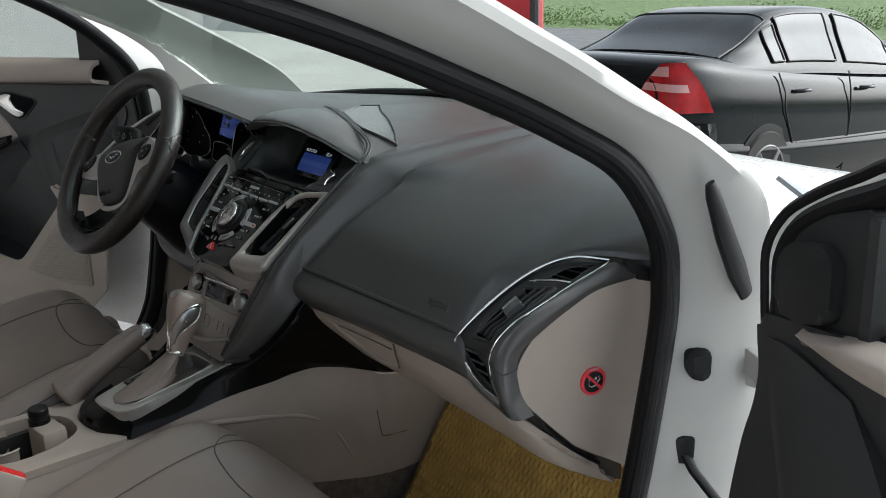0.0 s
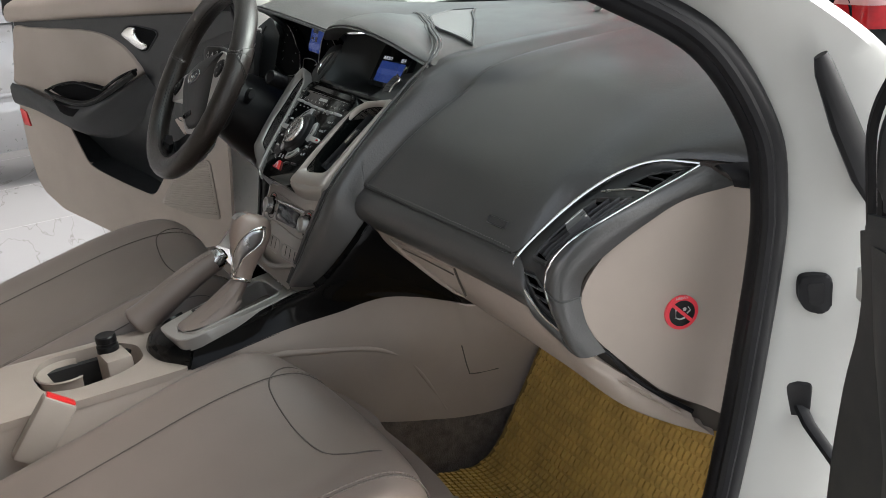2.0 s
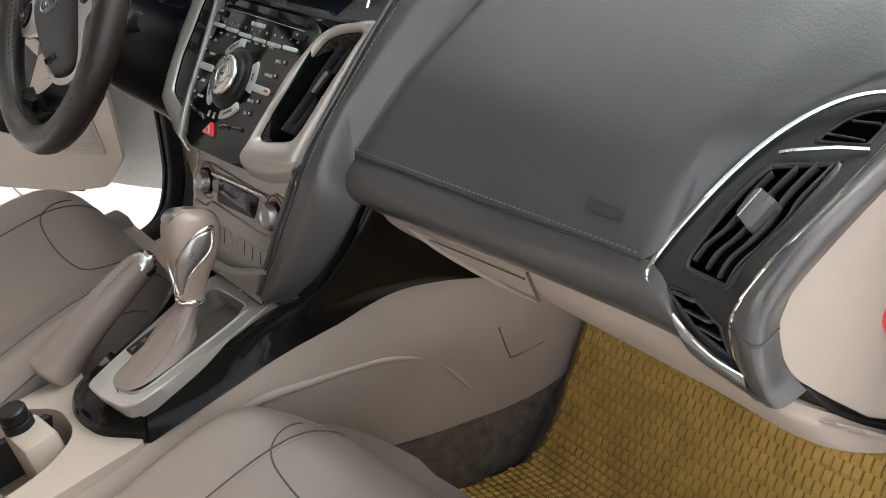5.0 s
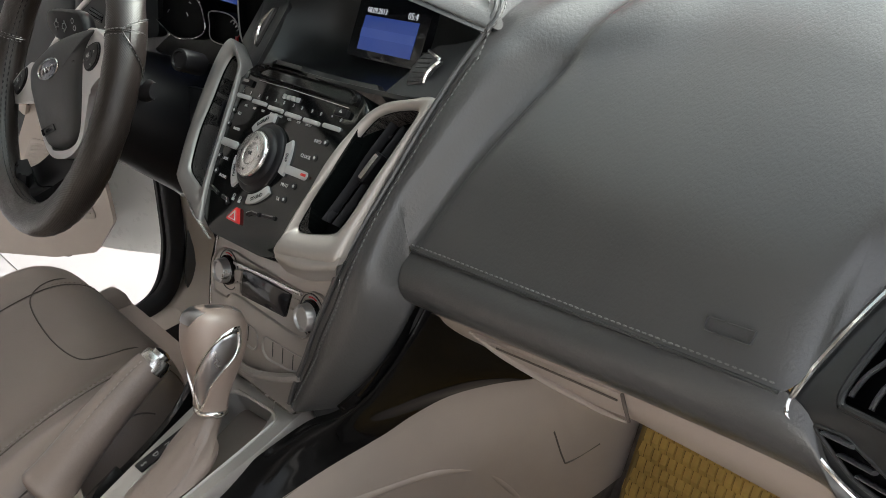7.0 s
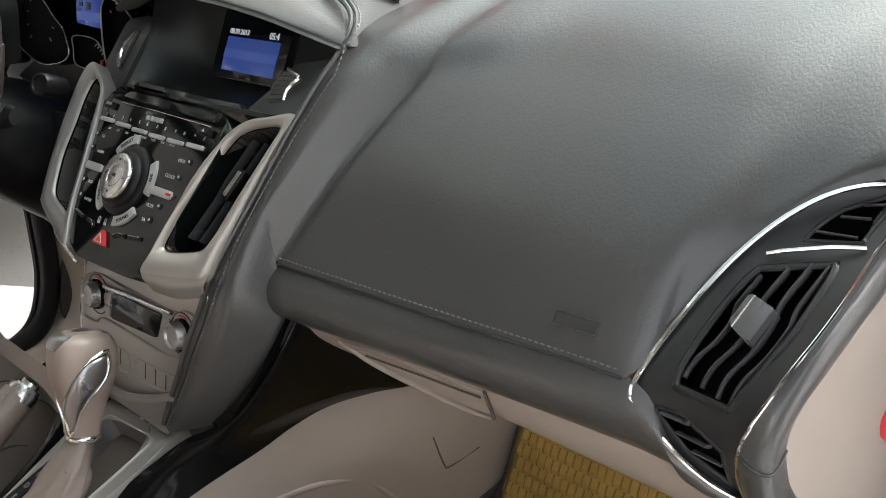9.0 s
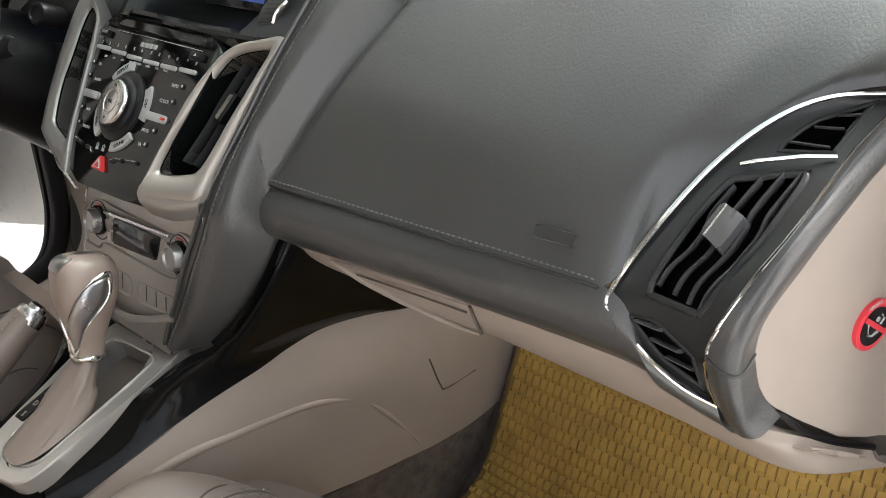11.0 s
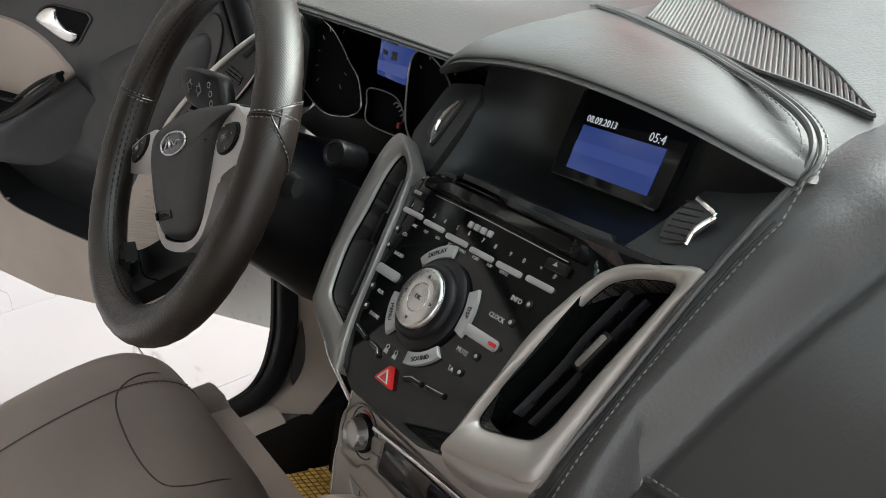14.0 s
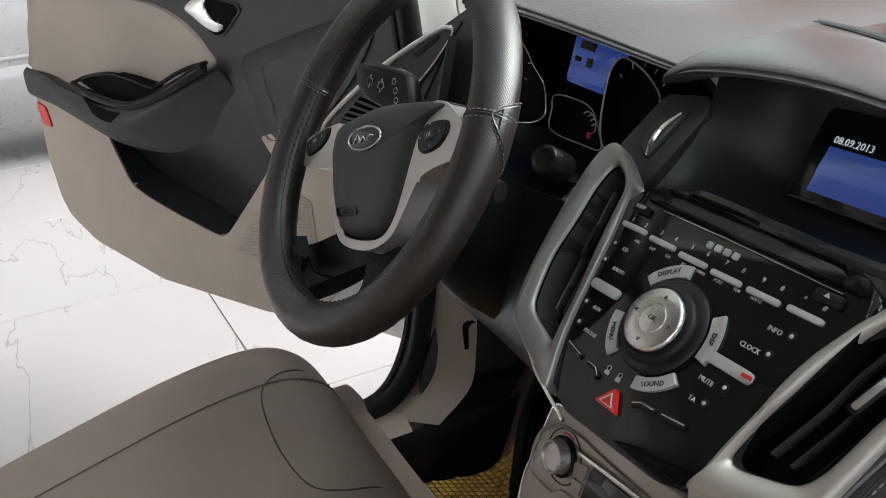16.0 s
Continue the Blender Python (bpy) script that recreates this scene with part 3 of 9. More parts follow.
def side_vent(dash):
    """The tall fin-shaped air vent at the passenger's end: one curved face between two edges, with three openings."""
    le, ri = spline(VENT_L, 181), spline(VENT_R3, 181)

    def at(q, w, deep=0.0):
        x = max(0.0, min(179.999, q * 180))
        k = int(x)
        a, b = le[k].lerp(le[k + 1], x - k), ri[k].lerp(ri[k + 1], x - k)
        return a.lerp(b, w) + INTO * deep
    openings = {"main": rounded([(0.345, 0.235), (0.285, 0.80), (0.46, 0.86), (0.655, 0.80), (0.565, 0.31), (0.45, 0.25)], 0.05, 5),
                "upper": rounded([(0.270, 0.36), (0.19, 0.34), (0.05, 0.50), (0.232, 0.86)], 0.03, 4),
                "lower": rounded([(0.645, 0.13), (0.675, 0.36), (0.80, 0.76), (0.93, 0.60), (0.80, 0.20)], 0.04, 4)}

    def inside(poly, x, y):
        c = False
        for (ax, ay), (bx, by) in zip(poly, poly[1:] + poly[:1]):
            if (ay > y) != (by > y) and x < (bx - ax) * (y - ay) / (by - ay) + ax:
                c = not c
        return c
    nq, nw = 150, 44
    bm = bmesh.new()
    dish = lambda w: 0.0035 + 0.006 * math.sin(math.pi * w)
    grid = [[bm.verts.new(at(i / nq, j / nw, dish(j / nw))) for j in range(nw + 1)] for i in range(nq + 1)]
    for i in range(nq):
        for j in range(nw):
            c = ((i + 0.5) / nq, (j + 0.5) / nw)
            if not any(inside(p, *c) for p in openings.values()):
                bm.faces.new((grid[i][j], grid[i + 1][j], grid[i + 1][j + 1], grid[i][j + 1]))
    bmesh.ops.delete(bm, geom=[v for v in bm.verts if not v.link_faces], context="VERTS")
    vent = part("side_vent", bm, M_VENTFACE, dash, "tall dark air vent edged in chrome")
    for nm, p in openings.items():
        loop = [at(q, w, dish(w)) for q, w in p]
        dense = spline(loop, 90, True)
        wall = bmesh.new()
        deep = 0.030 if nm == "main" else 0.020
        rings = [[wall.verts.new(x + INTO * h) for x in dense] for h in (0.0, deep)]
        for k in range(90):
            wall.faces.new((rings[0][k], rings[0][k - 1], rings[1][k - 1], rings[1][k]))
        wall.faces.new(rings[1])
        part("duct", wall, M_POCKET, vent)
        part("opening_rim", tube_bm([x + INTO * 0.0004 for x in dense], 0.0026 if nm == "main" else 0.0016, 8, True, up=INTO), M_VENTFACE, vent)
    mid = lambda a, b, k, n: a + (b - a) * k / n
    for w0, w1, q0, q1 in ((0.33, 0.36, 0.355, 0.548), (0.48, 0.52, 0.330, 0.580), (0.62, 0.66, 0.310, 0.615), (0.76, 0.77, 0.300, 0.640)):
        pts = []
        for k in range(25):
            g = k / 24
            kink = 0.030 * math.tanh(14 * (g - 0.36)) - 0.030 * math.tanh(14 * (g - 0.70))
            pts.append(at(mid(q0, q1, k, 24), w0 + (w1 - w0) * g + kink, 0.013))
        part("slat", tube_bm(pts, 0.0062, 10, flat=0.28, up=at(0.45, 1.0) - at(0.45, 0.0) + INTO * 0.05), M_SLAT, vent, "grey wavy vent slat")
    tab = [at(0.383, 0.36, -0.002), at(0.402, 0.61, -0.002), at(0.474, 0.61, -0.002), at(0.440, 0.38, -0.002)]
    tp = Plane(sum(tab, V(0, 0, 0)) / 4, tab[1] - tab[0], tab[0] - tab[3])
    flat = [((p - tp.o).dot(tp.u), (p - tp.o).dot(tp.v)) for p in tab]
    if tp.n.dot(INTO) > 0:
        tp = Plane(tp.o, -tp.u, tp.v)
        flat = [(-u, v) for u, v in flat][::-1]
    tb = part("tab", plate_bm(tp, rounded(flat, 0.0025), -0.010, 0.0015, 0.0015), M_KEYDARK, vent, "satin silver thumb tab")
    part("tab_ridge", tube_bm([tab[0].lerp(tab[1], 0.16) - INTO * 0.0016, tab[3].lerp(tab[2], 0.16) - INTO * 0.0016], 0.0011, 6), M_SATIN, tb)
    part("cross_bar", tube_bm([at(0.315, 0.20, 0.0025), at(0.300, 0.30, 0.002), at(0.262, 0.62, 0.0015), at(0.238, 0.90, 0.002)], 0.0016, 8), M_SATIN, vent, "silver cross bar")
    for k in range(3):
        a, b = at(0.245 - 0.050 * k, 0.38 + 0.03 * k, 0.009), at(0.225 - 0.055 * k, 0.76 - 0.06 * k, 0.009)
        part("upper_fin", tube_bm([a, a.lerp(b, 0.5), b], 0.0042, 8, flat=0.25, up=INTO.cross(b - a)), M_SLAT, vent)
    for k in range(3):
        a, b = at(0.672 + 0.055 * k, 0.20 + 0.05 * k, 0.007), at(0.70 + 0.07 * k, 0.42 + 0.13 * k, 0.007)
        part("lower_fin", tube_bm([a, a.lerp(b, 0.5), b], 0.0050, 8, flat=0.3, up=INTO.cross(b - a)), M_SLAT, vent)
    left = [p - INTO * 0.0012 for p in le[::2]]
    part("chrome_edge", tube_bm(left, [0.0014 + 0.0010 * math.sin(math.pi * k / (len(left) - 1)) for k in range(len(left))], 8), M_CHROME, vent, "thin chrome edge")
    right = [p - INTO * 0.0010 for p in ri[::2]]
    part("chrome_edge", tube_bm(right, 0.0013, 8), M_CHROME, vent, "thin chrome edge")


def dashboard():
    d = thing("dashboard", "grey leather-wrapped dashboard with beige lower half", "dashboard", (0.1, 1.1, 0.6))
    # passenger's pad, swept from the seam to the windscreen, and the flank that runs out of it down beside the stack
    pad = [
        [(0.166, 0.860, 0.872), (0.183, 0.916, 0.930), (0.197, 0.967, 0.971), (0.190, 1.060, 0.987), (0.20, 1.42, 0.997)],
        [(0.181, 0.858, 0.868), (0.203, 0.914, 0.923), (0.221, 0.968, 0.963), (0.225, 1.060, 0.986), (0.235, 1.415, 0.997)],
        [(0.188, 0.852, 0.826), (0.216, 0.912, 0.884), (0.240, 0.978, 0.931), (0.256, 1.060, 0.972), (0.27, 1.41, 0.996)],
        [(0.206, 0.853, 0.8225), (0.238, 0.918, 0.893), (0.262, 0.992, 0.943), (0.272, 1.075, 0.978), (0.285, 1.41, 0.995)],
        [(0.268, 0.861, 0.8175), (0.285, 0.930, 0.893), (0.296, 1.012, 0.945), (0.298, 1.10, 0.977), (0.312, 1.408, 0.994)],
        [(0.345, 0.870, 0.812), (0.345, 0.94, 0.890), (0.345, 1.03, 0.942), (0.345, 1.14, 0.972), (0.36, 1.40, 0.990)],
        [(0.437, 0.8825, 0.8045), (0.437, 0.951, 0.882), (0.437, 1.041, 0.934), (0.437, 1.146, 0.965), (0.45, 1.378, 0.986)],
        [(0.503, 0.893, 0.797), (0.500, 0.96, 0.874), (0.500, 1.05, 0.926), (0.500, 1.15, 0.957), (0.52, 1.35, 0.980)],
        [(0.5195, 0.934, 0.8265), (0.522, 0.980, 0.880), (0.525, 1.055, 0.921), (0.528, 1.15, 0.952), (0.55, 1.33, 0.977)],
        [(0.542, 0.974, 0.859), (0.546, 1.00, 0.882), (0.55, 1.06, 0.916), (0.555, 1.15, 0.946), (0.58, 1.31, 0.972)],
        [(0.594, 1.036, 0.8915), (0.598, 1.05, 0.903), (0.603, 1.09, 0.918), (0.61, 1.15, 0.936), (0.63, 1.26, 0.962)],
        [(0.668, 1.100, 0.888), (0.672, 1.11, 0.898), (0.677, 1.13, 0.912), (0.68, 1.16, 0.925), (0.69, 1.21, 0.946)],
    ]
    flank = [
        [pad[0][0], pad[1][0], pad[2][0]],
        [(0.156, 0.832, 0.842), (0.178, 0.832, 0.838), (0.188, 0.847, 0.797)],
        [(0.147, 0.809, 0.814), (0.176, 0.811, 0.807), (0.191, 0.851, 0.766)],
        [(0.133, 0.795, 0.783), (0.165, 0.796, 0.773), (0.185, 0.834, 0.745)],
        [(0.118, 0.782, 0.752), (0.149, 0.783, 0.742), (0.171, 0.815, 0.718)],
        [(0.104, 0.772, 0.722), (0.132, 0.772, 0.714), (0.149, 0.796, 0.692)],
        [(0.091, 0.762, 0.695), (0.113, 0.761, 0.690), (0.127, 0.778, 0.673)],
        [(0.082, 0.752, 0.670), (0.093, 0.750, 0.668), (0.106, 0.762, 0.668)],
    ]
    ga, gb_ = patch(pad, 133, 64), patch(flank, 64, 25)
    bm = bmesh.new()
    va = [[bm.verts.new(p) for p in r] for r in ga]
    vb = [[va[i][0] for i in range(25)]] + [[bm.verts.new(p) for p in r] for r in gb_[1:]]
    for g in (va, vb):
        for r1, r2 in zip(g, g[1:]):
            for k in range(len(r1) - 1):
                bm.faces.new((r1[k], r2[k], r2[k + 1], r1[k + 1]))
    bmesh.ops.recalc_face_normals(bm, faces=bm.faces)
    up = max(bm.faces, key=lambda f: f.calc_center_median().y)
    bmesh.ops.solidify(bm, geom=list(bm.faces), thickness=0.006 if up.normal.z > 0 else -0.006)
    up_pad = part("upper_pad", bm, M_DASH, d, "dark grey grained leather pad and flank")
    seam = spline(TOP_SEAM, 90)
    line = [p + V(-0.001, -0.001, 0.0015) for p in [r[0] for r in gb_[::-1]] + ga[0][1:29]] + [p + V(0, 0, 0.0010) for p in seam]
    part("piping", tube_bm(line, 0.0024, 8), M_DASH, up_pad)
    part("piping", tube_bm([p + V(0, 0, 0.0004) for p in beside(seam, 0.0046)], 0.0020, 8), M_DASH, up_pad)
    edge = [r[5] for r in gb_[:1:-1]] + ga[5][:27] + [p + V(0, 0, 0.0004) for p in beside(seam, 0.0085)]
    part("stitching", stitches([p + V(-0.0005, -0.0008, 0.0006) for p in edge], 0.0050, 0.00075, (0, 0, 0)), M_THREAD, up_pad, "grey thread stitching")
    part("stitching", stitches([p + V(0, 0, 0.0028) for p in beside(seam[6:], -0.0062)], 0.0050, 0.00075, (0, 0, 0)), M_THREAD, up_pad)
    part("stitch_groove", tube_bm([r[3] + V(-0.0002, -0.0002, 0.0001) for r in gb_[:1:-1]] + [p + V(-0.0002, -0.0002, 0.0001) for p in ga[3][:27]], 0.0009, 6), M_GROOVE, up_pad)
    # rolled lower lip under the seam
    lip = [
        [(0.188, 0.8580, 0.8232), (0.186, 0.838, 0.806), (0.186, 0.836, 0.782), (0.192, 0.856, 0.759)],
        [(0.345, 0.8750, 0.8132), (0.346, 0.857, 0.797), (0.35, 0.856, 0.775), (0.352, 0.874, 0.752)],
        [(0.500, 0.8960, 0.7982), (0.508, 0.884, 0.778), (0.515, 0.884, 0.756), (0.512, 0.897, 0.735)],
        [(0.543, 0.890, 0.755), (0.548, 0.886, 0.744), (0.552, 0.888, 0.732), (0.550, 0.898, 0.722)],
        [(0.588, 0.897, 0.725), (0.592, 0.896, 0.714), (0.596, 0.905, 0.700), (0.600, 0.922, 0.690)],
    ]
    part("lower_lip", sheet_bm(lip, 48, 18, 0.010, (0, 1, 0)), M_DASH, d)
    seam = spline([(0.190, 0.852, 0.823), (0.345, 0.8695, 0.8125), (0.46, 0.886, 0.8025), (0.503, 0.892, 0.798)], 50)
    part("seam_groove", tube_bm([p + V(0, -0.0002, -0.0006) for p in seam], 0.0014, 6), M_GROOVE, d)
    part("stitching", stitches([p + V(0, 0.0016, 0.0030) for p in seam], 0.0050, 0.0008), M_THREAD, d, "grey thread stitching")
    # airbag mark pressed into the leather
    q0 = min((p for r in ga for p in r), key=lambda p: (p - V(0.462, 0.900, 0.822)).length)
    am = Plane(q0 + V(0, -0.001, 0.001), (0.985, 0.135, -0.07), (-0.02, 0.66, 0.75))
    part("airbag_mark", frame_bm(am, rounded([(-0.017, 0.0055), (0.017, 0.0055), (0.016, -0.0045), (-0.017, -0.0045)], 0.002),
                                 rounded([(-0.016, 0.0048), (0.016, 0.0048), (0.0152, -0.0038), (-0.016, -0.0038)], 0.0018), -0.002, 0.0004), M_DASH, d, "outlined oblong embossed in leather")
    # pale glove box below
    box = [
        [(0.192, 0.858, 0.757), (0.20, 0.872, 0.732), (0.215, 0.90, 0.700), (0.235, 0.945, 0.655), (0.25, 1.00, 0.625)],
        [(0.352, 0.876, 0.750), (0.352, 0.889, 0.722), (0.353, 0.912, 0.690), (0.362, 0.952, 0.645), (0.38, 1.01, 0.612)],
        [(0.512, 0.899, 0.733), (0.512, 0.908, 0.705), (0.512, 0.925, 0.675), (0.512, 0.958, 0.632), (0.515, 1.01, 0.600)],
        [(0.592, 0.905, 0.712), (0.596, 0.918, 0.690), (0.604, 0.932, 0.668), (0.61, 0.965, 0.62), (0.615, 1.01, 0.59)],
        [(0.640, 1.034, 0.600), (0.642, 1.036, 0.592), (0.644, 1.04, 0.585), (0.646, 1.05, 0.575), (0.65, 1.06, 0.565)],
    ]
    gb = part("glove_box", sheet_bm(box, 44, 22, 0.010, (0, 1, 0)), M_BEIGE, d, "beige plastic glove box lid")
    hollow = [[(0.240, 0.8615, 0.7500), (0.300, 0.8685, 0.7490), (0.345, 0.8745, 0.7470), (0.381, 0.8795, 0.7450)],
              [(0.246, 0.8680, 0.7400), (0.292, 0.8780, 0.7330), (0.335, 0.8830, 0.7290), (0.376, 0.8870, 0.7260)],
              [(0.262, 0.8765, 0.7270), (0.300, 0.8900, 0.7090), (0.335, 0.8985, 0.6990), (0.366, 0.9000, 0.7010)]]
    hw = part("handle", sheet_bm(hollow, 14, 24, 0.003, (0, 1, 0)), M_BEIGE, gb, "beige pull handle over a finger recess")
    smile = spline([(0.236, 0.8605, 0.7530), (0.246, 0.8670, 0.7420), (0.262, 0.8755, 0.7280), (0.300, 0.8885, 0.7090), (0.338, 0.8985, 0.6960), (0.366, 0.9000, 0.6960)], 36)
    part("handle_lip", tube_bm(smile, [0.0008 + 0.0026 * math.sin(math.pi * min(1.0, 0.05 + k / 38)) for k in range(36)], 8), M_BEIGE, hw)
    part("handle_slot", tube_bm(spline([(0.262, 0.8655, 0.7440), (0.320, 0.8735, 0.7400), (0.376, 0.8815, 0.7350)], 20), 0.0009, 6), M_GAP, hw)
    part("handle_end", tube_bm(spline([(0.384, 0.8790, 0.7460), (0.377, 0.8880, 0.7240), (0.368, 0.9000, 0.6980)], 12), 0.0016, 6), M_GAP, gb)
    # leather end trim round the vent, and the pale side cover
    trim = [
        [(0.634, 1.054, 0.889), (0.642, 1.056, 0.890), (0.650, 1.066, 0.882), (0.656, 1.085, 0.866)],
        [(0.622, 1.005, 0.870), (0.630, 1.002, 0.872), (0.636, 1.008, 0.862), (0.637, 1.030, 0.857)],
        [(0.620, 0.955, 0.858), (0.627, 0.952, 0.858), (0.630, 0.960, 0.846), (0.628, 0.985, 0.839)],
        [(0.615, 0.915, 0.844), (0.622, 0.912, 0.842), (0.624, 0.922, 0.830), (0.620, 0.945, 0.818)],
        [(0.606, 0.884, 0.822), (0.614, 0.882, 0.814), (0.616, 0.893, 0.803), (0.612, 0.918, 0.797)],
        [(0.595, 0.876, 0.793), (0.605, 0.876, 0.786), (0.611, 0.886, 0.779), (0.608, 0.911, 0.776)],
        [(0.589, 0.884, 0.762), (0.601, 0.881, 0.755), (0.609, 0.889, 0.747), (0.607, 0.914, 0.752)],
        [(0.587, 0.896, 0.733), (0.597, 0.893, 0.722), (0.607, 0.901, 0.716), (0.607, 0.922, 0.727)],
        [(0.591, 0.903, 0.716), (0.600, 0.902, 0.703), (0.610, 0.912, 0.698), (0.612, 0.938, 0.698)],
    ]
    et = part("end_trim", sheet_bm(trim, 56, 16, 0.008, (-0.4, 1, -0.2)), M_DASH, d, "dark grey leather end trim")
    tg = patch(trim, 56, 16)
    part("trim_seam", tube_bm([p + V(0.0004, -0.0006, 0) for p in tg[36]], 0.0010, 6), M_GROOVE, et)
    cap = [[(0.655, 1.06, 0.893), (0.668, 1.085, 0.893), (0.684, 1.115, 0.888)], [(0.664, 1.068, 0.880), (0.678, 1.088, 0.880), (0.690, 1.118, 0.876)],
           [(0.660, 1.078, 0.866), (0.676, 1.09, 0.864), (0.690, 1.118, 0.860)]]
    part("end_cap", sheet_bm(cap, 10, 10, 0.012, (-0.5, 1, 0)), M_BLACK, d)
    cover = [
        [(0.634, 1.024, 0.857), (0.643, 1.052, 0.864), (0.656, 1.088, 0.868), (0.690, 1.114, 0.872)],
        [(0.619, 0.972, 0.834), (0.636, 1.025, 0.838), (0.655, 1.088, 0.840), (0.690, 1.112, 0.842)],
        [(0.610, 0.938, 0.806), (0.630, 1.005, 0.806), (0.654, 1.087, 0.806), (0.690, 1.110, 0.806)],
        [(0.605, 0.914, 0.768), (0.628, 1.000, 0.765), (0.652, 1.083, 0.765), (0.690, 1.105, 0.745)],
        [(0.607, 0.923, 0.726), (0.628, 1.000, 0.715), (0.650, 1.075, 0.710), (0.690, 1.095, 0.690)],
        [(0.613, 0.945, 0.695), (0.629, 1.002, 0.668), (0.648, 1.062, 0.650), (0.688, 1.085, 0.640)],
        [(0.628, 0.998, 0.638), (0.637, 1.028, 0.618), (0.646, 1.052, 0.604), (0.680, 1.075, 0.590)],
    ]
    side = part("side_cover", sheet_bm(cover, 30, 24, 0.006, (-1, 1, 0)), M_BEIGE, d, "beige plastic end cover")
    sg_ = patch(cover, 30, 24)
    si, sj = min(((i, j) for i in range(1, 29) for j in range(1, 23)), key=lambda ij: (sg_[ij[0]][ij[1]] - V(0.637, 1.030, 0.728)).length)
    st = Plane(sg_[si][sj], sg_[si][sj + 1] - sg_[si][sj - 1], sg_[si - 1][sj] - sg_[si + 1][sj])
    q = 0.70
    disc = part("warning_sticker", plate_bm(st, ellipse(0, 0, 0.0285 * q, 0.0285 * q, 40), -0.003, 0.0032, 0), M_STICKER_RED, side, "round red and black child-seat warning sticker")
    part("black_field", plate_bm(st, ellipse(0, -0.001 * q, 0.0222 * q, 0.0215 * q, 40), 0.003, 0.0037, 0), M_STICKER_BLACK, disc)
    part("slash", plate_bm(st, [(-0.0175 * q, 0.0135 * q), (-0.0135 * q, 0.0175 * q), (0.0175 * q, -0.0135 * q), (0.0135 * q, -0.0175 * q)], 0.0035, 0.0042, 0), M_STICKER_RED, disc)
    part("seat_symbol", tube_bm([st(-0.011 * q, 0.008 * q, 0.004), st(-0.012 * q, -0.006 * q, 0.004), st(-0.005 * q, -0.010 * q, 0.004), st(0.004 * q, -0.009 * q, 0.004)], 0.0010, 6), M_PRINT, disc)
    part("head_symbol", plate_bm(st, ellipse(0.004 * q, 0.006 * q, 0.003 * q, 0.003 * q, 14), 0.0037, 0.0043, 0), M_PRINT, disc)
    part("bag_symbol", tube_bm([st(0.008 * q, -0.002 * q, 0.004), st(0.014 * q, 0.003 * q, 0.004), st(0.010 * q, 0.009 * q, 0.004)], 0.0009, 6), M_PRINT, disc)
    words("AIRBAG", st, 0, 0.0248 * q, 0.0062 * q, M_PRINT, disc, 0.0034)
    part("cover_gap", tube_bm(spline([(0.606, 0.932, 0.702), (0.611, 0.943, 0.694), (0.617, 0.966, 0.662), (0.626, 0.995, 0.634), (0.640, 1.036, 0.602)], 24), 0.0028, 10), M_BLACK, d)
    back = [[(x - 0.012, y + 0.006, z + h) for x, y, z in ((0.600, 0.925, 0.712), (0.611, 0.943, 0.694), (0.617, 0.966, 0.662), (0.626, 0.995, 0.634), (0.640, 1.036, 0.602), (0.655, 1.075, 0.590))] for h in (0.045, 0.0, -0.030)]
    part("cover_back", sheet_bm(back, 10, 24, 0.003, (-1, 0, 0)), M_GAP, d)
    side_vent(d)
    return d


FACE = Plane((CX - 0.008, 0.868, 0.908), (1, 0, 0), (0, 1, 1))


VENT_R = Plane(FACE(0.10, -0.03), (0.955, 0.21, -0.21), (0, 1, 1))


